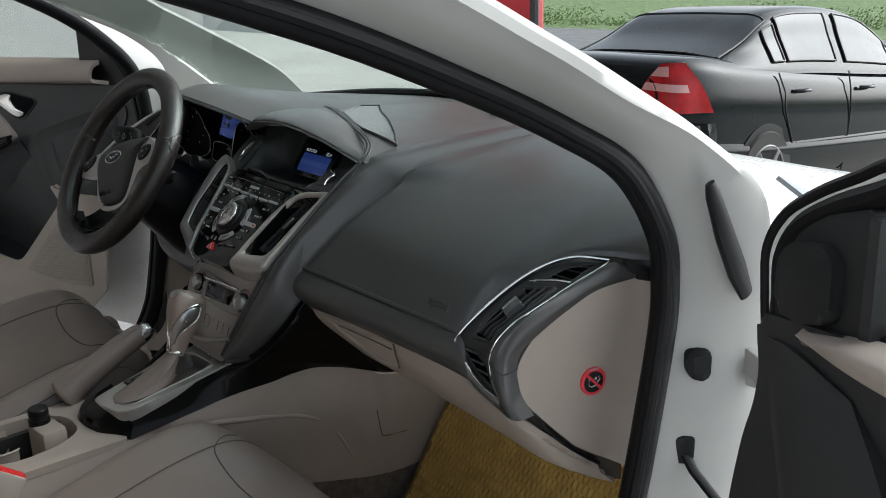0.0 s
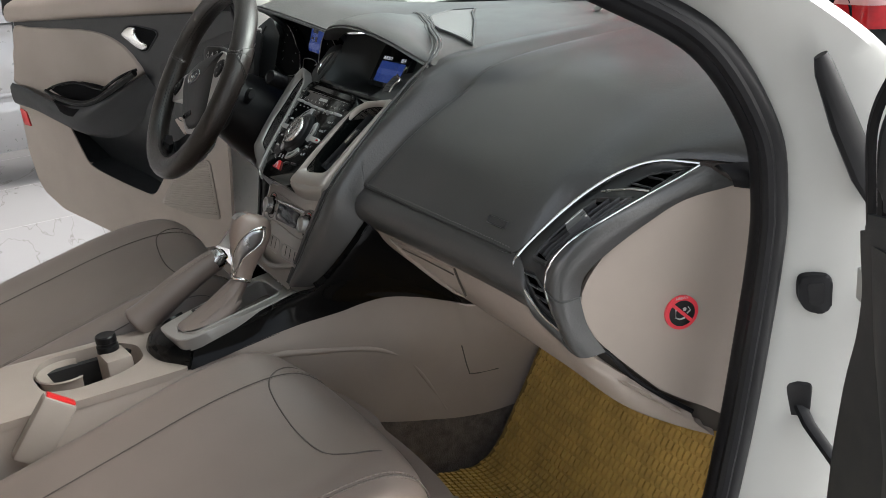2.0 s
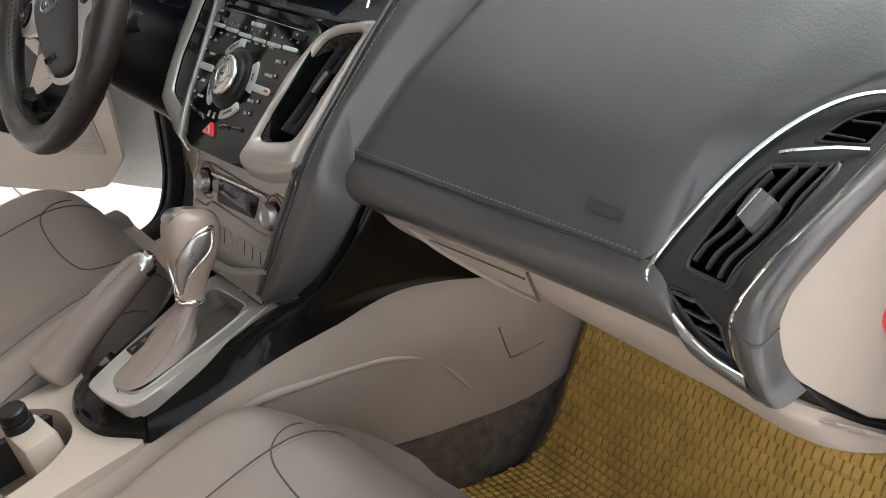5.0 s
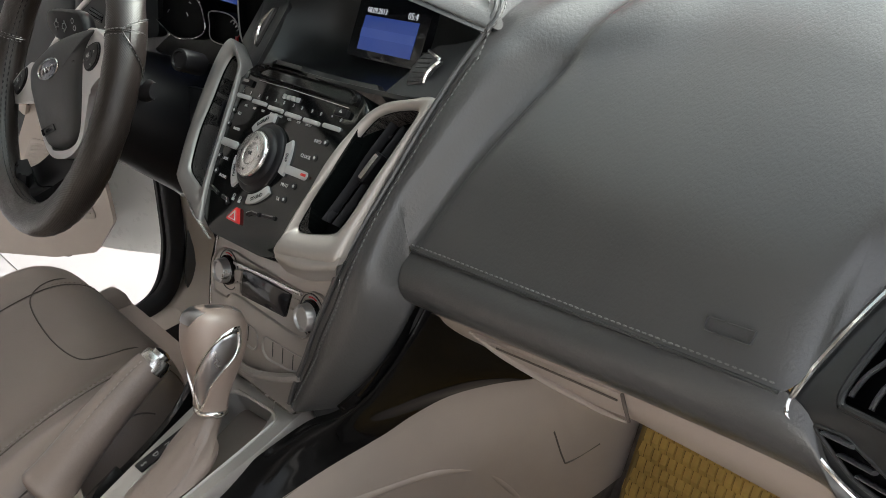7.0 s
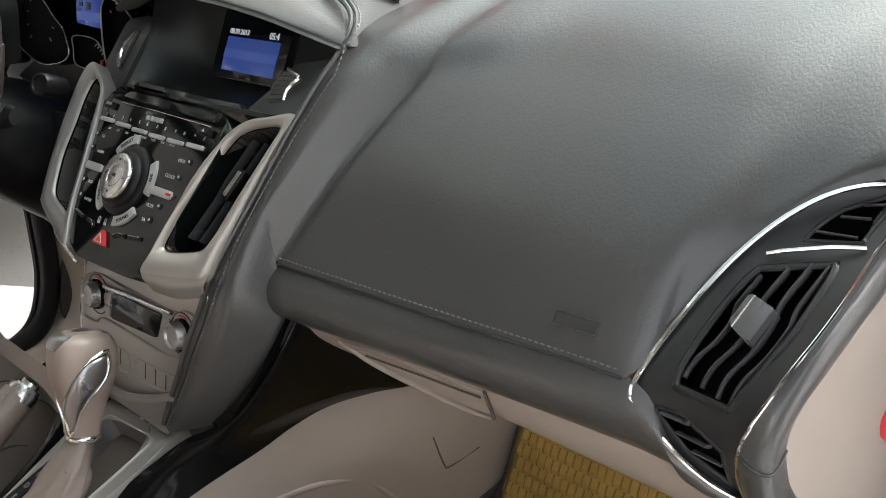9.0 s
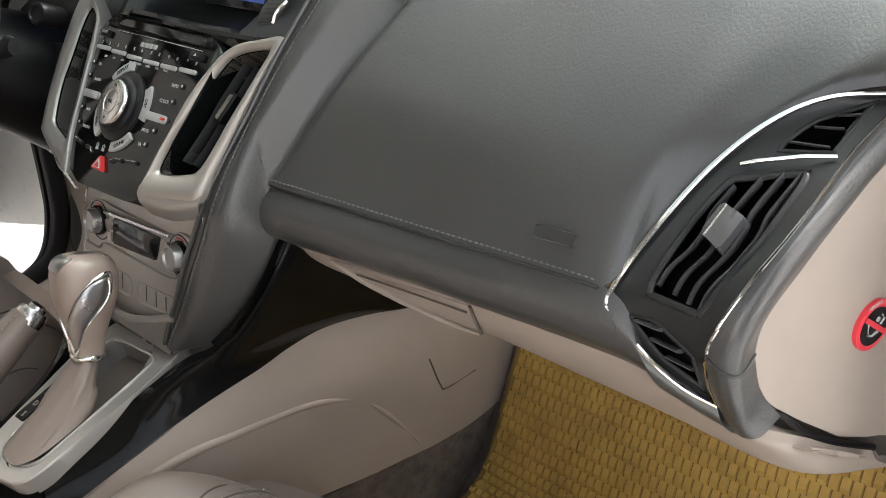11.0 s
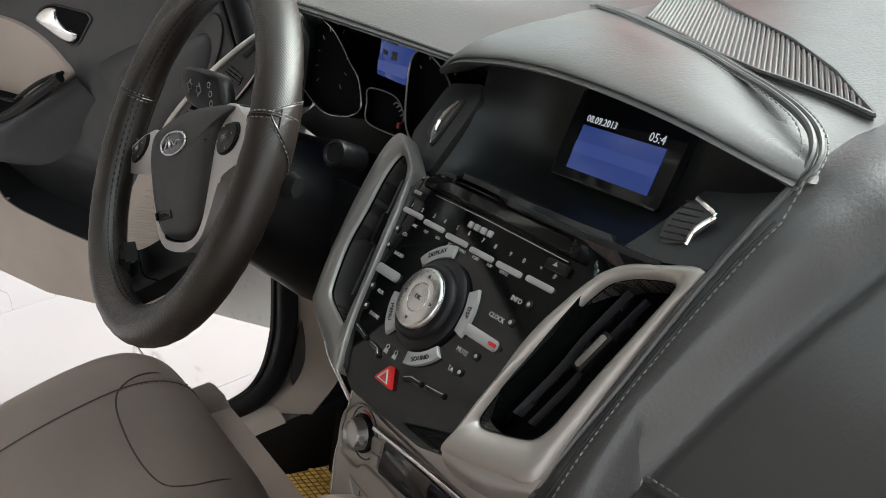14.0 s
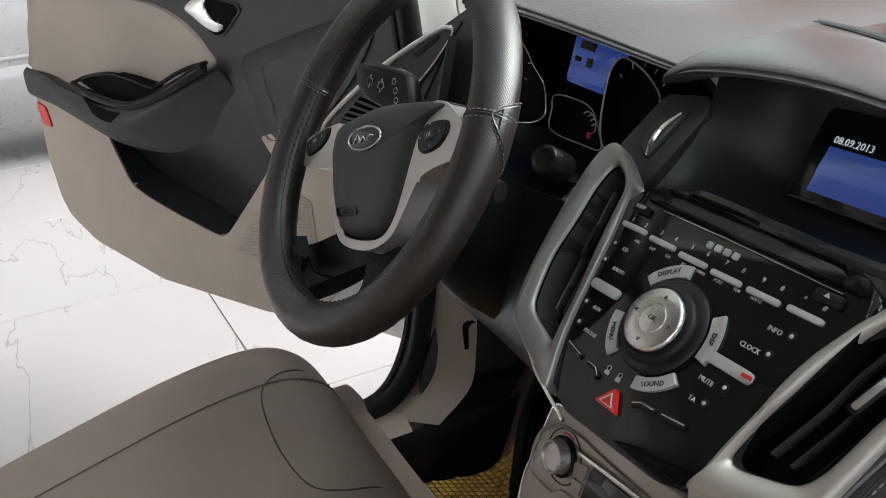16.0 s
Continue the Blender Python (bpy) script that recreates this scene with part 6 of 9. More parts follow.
    # black lower spokes, sewn to the rim
    for pts in ([[(-40, -90), (-6, -99), (55, -86)], [(-84, -120), (-52, -136), (-6, -126)], [(-88, -134), (-56, -152), (-20, -158)]],
                [[(20, -92), (48, -86), (70, -68)], [(40, -124), (66, -116), (92, -98)], [(60, -152), (84, -142), (108, -124)]]):
        c3 = [[pl(u / 1000, v / 1000, -0.014) for u, v in pts[0]], [pl(u / 1000, v / 1000, -0.004) for u, v in pts[1]], [rp(u / 1000, v / 1000, -0.002) for u, v in pts[2]]]
        low = part("lower_spoke", sheet_bm(c3, 16, 14, 0.016, -pl.n), M_BLACK, w, "black lower spoke")
        g = patch(c3, 16, 14)
        part("spoke_seam", tube_bm([p + pl.n * 0.0006 for p in g[9]], 0.0011, 6), M_POCKET, low)
    part("column_shroud", tube_bm([rp(0, -0.01, -0.03), rp(0, -0.02, -0.10), rp(0, -0.03, -0.18), rp(0, -0.035, -0.24)], [0.055, 0.07, 0.085, 0.09], 28, up=rp.v), M_BLACK, w, "black steering column shroud")
    part("ignition", lathe_bm([(0.0125, -0.02), (0.0125, 0.010), (0.0112, 0.0125), (0.009, 0.013), (0.008, 0.011), (0.001, 0.011)], pose(-0.178, 0.862, 0.936, 60, 0, 25), 28), M_BLACK, w, "black ignition switch")
    # a broad flat indicator stalk
    sp = Plane((-0.44, 0.838, 0.955), (1, 0, 0), (0, 0.35, 0.94))
    blade = smooth_loop([(-87, 4), (-81, 14), (-56, 19), (-10, 22), (28, 22), (46, 13), (60, -8), (46, -20), (16, -21), (-20, -20), (-50, -17), (-76, -8)], 60)
    st = part("indicator_stalk", domed_bm(sp, blade, ((0.93, -0.010), (1.0, -0.005), (1.0, 0.002), (0.96, 0.006), (0.85, 0.0085), (0.5, 0.0095)), (-0.004, 0.001)), M_BLACK, w, "black indicator stalk with printed marks")
    for u0, sg in ((-0.034, -1), (-0.006, 1)):
        head = [(u0, 0.004), (u0, 0.008), (u0 + sg * 0.009, 0.001), (u0, -0.006), (u0, -0.002), (u0 - sg * 0.006, -0.002), (u0 - sg * 0.006, 0.004)]
        part("arrow_mark", tube_bm([sp(u, v, 0.0100) for u, v in head], 0.0006, 5, True), M_PRINT, st)
    for u0, v0 in ((0.022, 0.010), (0.030, 0.002), (0.036, -0.007)):
        part("lamp_mark", tube_bm([sp(u0 + 0.004 * math.cos(a), v0 + 0.003 * math.sin(a), 0.0092) for a in (2 * math.pi * k / 12 for k in range(12))], 0.0006, 5, True), M_PRINT, st)
    part("wiper_stalk", tube_bm([rp(0.03, 0.0, -0.08), rp(0.08, 0.0, -0.07), rp(0.12, 0.006, -0.055), rp(0.145, 0.008, -0.05)], [0.008, 0.009, 0.013, 0.009], 12, flat=0.6, up=rp.n), M_BLACK, w)
    return w


def console():
    c = thing("centre_console", "beige centre console with glossy black rails", "console", (0.02, 0.6, 0.3))
    rail = [
        [(0.190, 0.857, 0.766), (0.197, 0.852, 0.762), (0.192, 0.92, 0.69), (0.185, 0.988, 0.603)],
        [(0.182, 0.833, 0.737), (0.190, 0.829, 0.737), (0.185, 0.88, 0.68), (0.179, 0.957, 0.615)],
        [(0.171, 0.813, 0.715), (0.180, 0.810, 0.715), (0.175, 0.85, 0.672), (0.169, 0.920, 0.627)],
        [(0.149, 0.793, 0.688), (0.160, 0.789, 0.687), (0.161, 0.82, 0.663), (0.159, 0.877, 0.636)],
        [(0.125, 0.774, 0.669), (0.138, 0.771, 0.667), (0.145, 0.79, 0.655), (0.149, 0.838, 0.633)],
        [(0.107, 0.755, 0.662), (0.122, 0.752, 0.660), (0.132, 0.765, 0.648), (0.140, 0.80, 0.625)],
        [(0.091, 0.722, 0.648), (0.108, 0.722, 0.646), (0.118, 0.730, 0.634), (0.126, 0.741, 0.617)],
        [(0.073, 0.670, 0.628), (0.090, 0.672, 0.622), (0.102, 0.670, 0.612), (0.108, 0.664, 0.600)],
        [(0.056, 0.602, 0.613), (0.072, 0.598, 0.607), (0.082, 0.592, 0.596), (0.088, 0.584, 0.580)],
    ]
    part("rail", sheet_bm(rail, 72, 24, 0.008, (-1, 0, -0.3)), M_PIANO, c, "glossy black rail")
    back = [[(0.060, 0.600, 0.617), (0.082, 0.588, 0.600), (0.087, 0.584, 0.582)], [(0.025, 0.575, 0.618), (0.030, 0.556, 0.604), (0.032, 0.548, 0.584)], [(-0.025, 0.575, 0.618), (-0.038, 0.556, 0.604), (-0.044, 0.548, 0.584)],
            [(-0.045, 0.61, 0.622), (-0.062, 0.61, 0.610), (-0.068, 0.61, 0.586)]]
    part("rail_end", sheet_bm(back, 20, 12, 0.010, (0, 1, -0.5)), M_PIANO, c, "glossy black rear cross piece")
    part("rail", sheet_bm(mirrored([[p for p in r] for r in rail], 0.010), 40, 14, 0.012, (1, 0, -0.3)), M_PIANO, c)
    side = [
        [(0.195, 1.30, 0.56), (0.190, 1.30, 0.50), (0.186, 1.30, 0.44), (0.184, 1.30, 0.40)],
        [(0.190, 1.03, 0.590), (0.188, 1.05, 0.52), (0.181, 1.06, 0.45), (0.176, 1.07, 0.392)],
        [(0.181, 0.97, 0.609), (0.181, 0.98, 0.54), (0.174, 0.985, 0.46), (0.166, 0.99, 0.394)],
        [(0.169, 0.922, 0.627), (0.172, 0.92, 0.55), (0.163, 0.93, 0.48), (0.157, 0.93, 0.405)],
        [(0.159, 0.878, 0.637), (0.164, 0.876, 0.56), (0.154, 0.88, 0.49), (0.150, 0.88, 0.416)],
        [(0.149, 0.839, 0.634), (0.154, 0.839, 0.57), (0.146, 0.84, 0.50), (0.143, 0.83, 0.430)],
        [(0.140, 0.80, 0.626), (0.146, 0.80, 0.572), (0.139, 0.80, 0.50), (0.136, 0.80, 0.437)],
        [(0.126, 0.741, 0.618), (0.133, 0.741, 0.575), (0.129, 0.745, 0.51), (0.128, 0.745, 0.44)],
        [(0.107, 0.663, 0.601), (0.116, 0.663, 0.57), (0.118, 0.66, 0.50), (0.119, 0.66, 0.44)],
        [(0.088, 0.584, 0.581), (0.097, 0.58, 0.55), (0.108, 0.57, 0.49), (0.11, 0.57, 0.44)],
        [(0.088, 0.30, 0.575), (0.096, 0.30, 0.53), (0.108, 0.30, 0.49), (0.11, 0.30, 0.44)],
    ]
    tn = part("tunnel_side", sheet_bm(side, 72, 30, 0.008, (-1, 0, 0)), M_BEIGE, c, "smooth beige tunnel panel")
    for about, nm in ((None, 1), (0.010, -1)):
        hump = [[(0.182, 1.45, 0.43), (0.165, 1.45, 0.41), (0.15, 1.45, 0.38)], [(0.174, 1.07, 0.397), (0.166, 1.07, 0.35), (0.155, 1.06, 0.285)], [(0.149, 0.88, 0.418), (0.146, 0.89, 0.35), (0.142, 0.88, 0.285)], [(0.118, 0.65, 0.445), (0.116, 0.65, 0.37), (0.114, 0.65, 0.285)], [(0.108, 0.30, 0.445), (0.106, 0.30, 0.37), (0.104, 0.30, 0.285)]]
        part("tunnel_carpet", sheet_bm(hump if about is None else mirrored(hump, about), 24, 10, 0.006, (-nm, 0, 0)), M_CARPET, c, "grey-brown carpet over the tunnel")
    sg_ = patch(side, 72, 30)
    skin_x = lambda y, z: min((p for r in sg_ for p in r), key=lambda p: (p.y - y) ** 2 + (p.z - z) ** 2).x
    ridge = spline([V(skin_x(y, z) - 0.0035, y, z) for y, z in ((0.60, 0.556), (0.692, 0.579), (0.763, 0.573), (0.824, 0.563), (0.867, 0.548), (0.902, 0.520), (0.940, 0.451), (0.954, 0.418))], 60)
    part("crease", tube_bm(ridge, [0.0065 - 0.003 * k / 59 for k in range(60)], 12), M_BEIGE, tn)
    part("cover_line", tube_bm(spline([V(skin_x(y, z) + 0.0003, y, z) for y, z in ((0.983, 0.530), (0.992, 0.484), (1.000, 0.474), (1.045, 0.470))], 24), 0.0011, 5), M_GAP, tn)
    part("tunnel_side", sheet_bm(mirrored(side, 0.010), 30, 14, 0.008, (1, 0, 0)), M_DARKP, c, "dark plastic tunnel panel")
    # shifter plate, gate, gaiter and knob
    pp = Plane((0.018, 0.66, 0.636), (1, 0, 0), (0, 0.985, 0.17))
    pts = rounded([(-0.058, 0.040), (-0.057, 0.085), (-0.052, 0.112), (0.062, 0.114), (0.066, 0.06), (0.060, -0.060), (0.056, -0.074), (0.046, -0.083), (0.008, -0.092), (-0.030, -0.094), (-0.037, -0.066)], 0.008)
    well = rounded([(-0.033, 0.072), (-0.030, 0.079), (0.035, 0.084), (0.046, 0.080), (0.047, 0.040), (0.047, -0.050), (0.042, -0.061), (0.020, -0.070), (-0.002, -0.070), (-0.014, -0.050), (-0.018, 0.0)], 0.008)
    sp = part("shift_plate", ring_bm(pp, even(pts, 120), even(well, 120), ((0, -0.02), (0, -0.0016), (0.04, 0.0), (0.5, 0.0), (1, -0.0002), (1, -0.034))), M_PLATE, c, "silver-grey selector plate")
    part("gate_rim", ring_bm(pp, even([(0.008 + (u - 0.008) * 1.07, 0.006 + (v - 0.006) * 1.045) for u, v in well], 90), even(well, 90), ((0, -0.001), (0.1, 0.0012), (0.5, 0.0022), (1, 0.0008), (1, -0.030))), M_PLATE, sp, "bright gate edge")
    part("gate_floor", plate_bm(pp, well, -0.036, -0.026, 0), M_LINER, sp, "taupe gate liner")
    strip = [(-0.0385, 0.030), (-0.0225, 0.030), (-0.0215, -0.039), (-0.0370, -0.040)]
    part("position_strip", plate_bm(pp, rounded(strip, 0.002), -0.001, 0.0014, 0.0004), M_BLACK, sp, "black strip with gear letters")
    for k, tx in enumerate("PRNDS"):
        words(tx, pp, -0.0303 + 0.0003 * k, 0.024 - 0.0142 * k, 0.0085, M_PRINT, sp, 0.0016)
    boot = []
    for k in range(11):
        f = k / 10
        cx, cy, cz = 0.034 + 0.004 * f, 0.634 + 0.058 * f ** 0.85, 0.633 + 0.050 * f
        rx, ry = 0.016 * (1 - f) ** 1.1 + 0.0135, 0.030 * (1 - f) ** 1.1 + 0.015
        boot.append((cx, cy, cz, rx, ry))
    bm = bmesh.new()
    rings = []
    for i, (cx, cy, cz, rx, ry) in enumerate(boot):
        ring = []
        for k in range(40):
            a = 2 * math.pi * k / 40
            wob = 1 + math.sin(math.pi * i / 10) * (0.09 * math.sin(a * 3 + i * 0.35) + 0.05 * math.sin(a * 8 - i * 0.6))
            x, y = math.cos(a), math.sin(a)
            q = (abs(x) ** 3 + abs(y) ** 3) ** (-1 / 3) if i < 3 else 1.0
            ring.append(bm.verts.new((cx + rx * x * q * wob, cy + ry * y * q * wob, cz + 0.12 * (ry * y * q))))
        rings.append(ring)
    for a, b in zip(rings, rings[1:]):
        for k in range(40):
            bm.faces.new((a[k], a[(k + 1) % 40], b[(k + 1) % 40], b[k]))
    bm.faces.new(rings[-1])
    crest = [max(r, key=lambda v: v.co.x * 0.35 - v.co.y * 0.3 + v.co.z * 1.1).co.copy() for r in rings[1:-1]]
    gt = part("gaiter", bm, M_BOOT, c, "creased tan leather gaiter")
    part("stitching", stitches(crest, 0.005, 0.0007, (0.0006, -0.0004, 0.0006)), M_SEAT, gt)
    kn = thing("gear_selector", "tan leather and chrome gear knob", "gear knob", (0.039, 0.694, 0.683))
    base, up = V(0.0385, 0.693, 0.681), V(-0.06, 0.43, 0.90).normalized()
    fwd = (V(0, 1, 0) - up * up.y).normalized()
    rgt = fwd.cross(up)
    prof = [(0.000, 0.0135, 0.0150), (0.012, 0.0140, 0.0158), (0.030, 0.0168, 0.0200), (0.050, 0.0215, 0.0270), (0.068, 0.0238, 0.0305), (0.084, 0.0236, 0.0300), (0.0945, 0.0200, 0.0255), (0.0995, 0.012, 0.016), (0.1005, 0.004, 0.006)]
    P3 = spline([V(*p) for p in prof], 40)

    def skin(h, a, off=0.0):
        """A point of the knob at height h and angle a (degrees, 0 to the right, 90 ahead)."""
        i = max(0, min(38, next((k for k in range(39) if P3[k + 1].x >= h), 38)))
        f = (h - P3[i].x) / max(1e-6, P3[i + 1].x - P3[i].x)
        q = P3[i].lerp(P3[i + 1], f)
        x, y = math.cos(radians(a)), math.sin(radians(a))
        k = (abs(x) ** 2.4 + abs(y) ** 2.4) ** (-1 / 2.4)
        lean = -0.06 * h
        return base + up * h + rgt * ((q.y + off) * x * k) + fwd * ((q.z + off) * y * k + lean)
    bm = bmesh.new()
    rings = [[bm.verts.new(skin(q.x, 360 * k / 40)) for k in range(40)] for q in P3]
    for a, b in zip(rings, rings[1:]):
        for k in range(40):
            bm.faces.new((a[k], a[(k + 1) % 40], b[(k + 1) % 40], b[k]))
    bm.faces.new(rings[0][::-1])
    bm.faces.new(rings[-1])
    part("grip", bm, M_GRIP, kn, "tan leather grip")
    # a teardrop of polished metal let into each side, in heights and angles of the grip
    leaf = [(q.x, q.y) for q in spline([V(h, a, 0) for h, a in ((83, 21), (76, 27), (63, 25), (49, 7), (30, -24), (10, -46), (6, -62), (11, -76), (22, -80), (46, -49), (64, -29), (77, -8))], 72, True)]
    lh, la = sum(q[0] for q in leaf) / 72, sum(q[1] for q in leaf) / 72
    for sg in (1, -1):
        for name_, mat, prof_, text in (("chrome_leaf", M_CHROME, ((1.10, -0.001), (1.10, 0.0006), (1.04, 0.0016), (0.97, 0.0014), (0.93, 0.0002)), "polished chrome frame of the inlay"),
                                        ("mirror_inlay", M_INLAY, ((0.95, -0.001), (0.94, 0.0004), (0.85, 0.0012), (0.6, 0.0020), (0.3, 0.0023), (0.02, 0.0024)), "polished metal inlay")):
            bm = bmesh.new()
            rings = []
            for f, off in prof_:
                ring = []
                for h, a in leaf:
                    p = skin((lh + (h - lh) * f) / 1000, la + (a - la) * f, off)
                    ring.append(bm.verts.new(p if sg > 0 else p - rgt * (2 * (p - base).dot(rgt))))
                rings.append(ring)
            for x, y in zip(rings, rings[1:]):
                for i in range(72):
                    bm.faces.new((x[i], x[(i + 1) % 72], y[(i + 1) % 72], y[i]))
            if f < 0.1:
                bm.faces.new(rings[-1])
            part(name_, bm, mat, kn, text, angle=60)
    over = [(0.086, -1, 22), (0.0905, -1, 30), (0.0945, -1, 36), (0.0980, -1, 44), (0.1004, -1, 60), (0.1004, 1, 60), (0.0985, 1, 40), (0.0955, 1, 26)]
    top = [[skin(h, sd * 90 - sd * q * half, 0.0010) for q in (-1, -0.5, 0, 0.5, 1)] for h, sd, half in over]
    part("top_inlay", sheet_bm(top, 24, 12, 0.003, -up), M_INLAY, kn, "satin chrome top inlay")
    part("collar", lathe_bm([(0.0150, -0.003), (0.0162, -0.001), (0.0162, 0.001), (0.0150, 0.003)], Matrix.Translation(base) @ V(-0.06, 0.43, 0.90).to_track_quat("Z", "Y").to_matrix().to_4x4(), 28), M_CHROME, kn, "chrome collar")
    # handbrake
    hb = thing("handbrake_lever", "taupe leather handbrake with chrome button", "handbrake", (-0.1, 0.55, 0.57))
    line = spline([(-0.108, 0.548, 0.596), (-0.106, 0.556, 0.602), (-0.103, 0.580, 0.618), (-0.099, 0.625, 0.645), (-0.096, 0.668, 0.667), (-0.0945, 0.690, 0.676)], 30)
    rad = [0.012, 0.019, 0.0235, 0.0255, 0.0265] + [0.0265 - 0.0095 * (k / 24) ** 0.7 for k in range(25)]
    g = part("grip", tube_bm(line, rad, 18, flat=1.1), M_SEAT, hb, "taupe leather grip")
    part("seam", stitches([p + V(0.010, -0.004, r * 0.95) for p, r in zip(line, rad)], 0.006, 0.0009), M_TAUPE, g)
    part("collar", tube_bm([(-0.0945, 0.686, 0.674), (-0.0938, 0.694, 0.678), (-0.0933, 0.700, 0.681)], [0.0172, 0.0172, 0.0150], 20), M_SATIN, hb, "chrome collar")
    part("button", tube_bm([(-0.0935, 0.696, 0.679), (-0.0926, 0.704, 0.683), (-0.0924, 0.706, 0.684)], [0.0105, 0.0100, 0.006], 14), M_SATIN, hb)
    # rear part: tray with cup holder, socket and armrest
    tp = Plane((0.0, 0.45, 0.586), (1, 0, 0), (0, 1, 0))
    outer = rounded([(-0.108, 0.13), (-0.050, 0.118), (0.04, 0.118), (0.088, 0.135), (0.090, 0.0), (0.090, -0.15), (-0.06, -0.15), (-0.108, -0.15)], 0.012, 8)
    inner = rounded([(-0.090, 0.050), (-0.050, 0.086), (0.010, 0.085), (0.040, 0.045), (0.050, -0.020), (0.030, -0.062), (-0.040, -0.072), (-0.092, -0.050)], 0.022, 8)
    tray = part("tray", frame_bm(tp, outer, inner, -0.012, 0.0), M_BEIGE, c, "beige tray with cup holder")
    wall = bmesh.new()
    a = [wall.verts.new(tp(u, v, 0.0)) for u, v in inner]
    b = [wall.verts.new(tp(u * 0.95, v * 0.95, -0.07)) for u, v in inner]
    for i in range(len(a)):
        wall.faces.new((a[i], a[i - 1], b[i - 1], b[i]))
    wall.faces.new(b)
    part("bin", wall, M_BEIGE, tray)
    cup = bmesh.new()
    rings = [[cup.verts.new((-0.030 + r * math.cos(t), 0.425 + r * math.sin(t), z)) for t in (radians(150 + 5 * k) for k in range(49))] for r, z in ((0.0425, 0.584), (0.0405, 0.586), (0.0390, 0.584), (0.0365, 0.522))]
    for x, y in zip(rings, rings[1:]):
        for k in range(48):
            cup.faces.new((x[k], x[k + 1], y[k + 1], y[k]))
    part("cup_wall", cup, M_BEIGE, tray, "rounded cup holder wall")
    part("cup_spring", tube_bm([(0.012 + 0.018 * math.cos(t), 0.425 + 0.018 * math.sin(t), 0.545) for t in (2 * math.pi * k / 24 for k in range(24))], 0.0016, 6, True), M_CHROME, tray)
    part("socket_block", box_bm((0.058, 0.040, 0.070), pose(-0.030, 0.497, 0.557, 0, 0, 8), 0.006), M_BEIGE, tray)
    lt = part("socket_plug", lathe_bm([(0.0165, -0.006), (0.0165, 0.004), (0.0145, 0.005), (0.0145, 0.009), (0.0155, 0.010), (0.0155, 0.019), (0.0140, 0.021), (0.001, 0.0205)], Matrix.Translation((-0.048, 0.492, 0.596)), 28), M_BLACK, tray, "black power socket plug")
    part("armrest", box_bm((0.174, 0.30, 0.070), pose(-0.005, 0.135, 0.622), 0.030, 5), M_SEAT, c, "padded taupe armrest")
    part("rear_body", box_bm((0.176, 0.30, 0.30), pose(-0.006, 0.15, 0.445), 0.02), M_TAUPE, c)
    bk = thing("belt_buckle", "beige seat belt buckle with red button", "seat belt", (0.126, 0.41, 0.50))
    bp = pose(0.119, 0.377, 0.572, -38, 0, 0)
    part("case", box_bm((0.024, 0.046, 0.095), bp, 0.005), M_TAUPE, bk)
    part("release_button", box_bm((0.016, 0.040, 0.012), bp @ pose(0, 0, 0.0440), 0.002), M_RED, bk, "red release button")
    return c


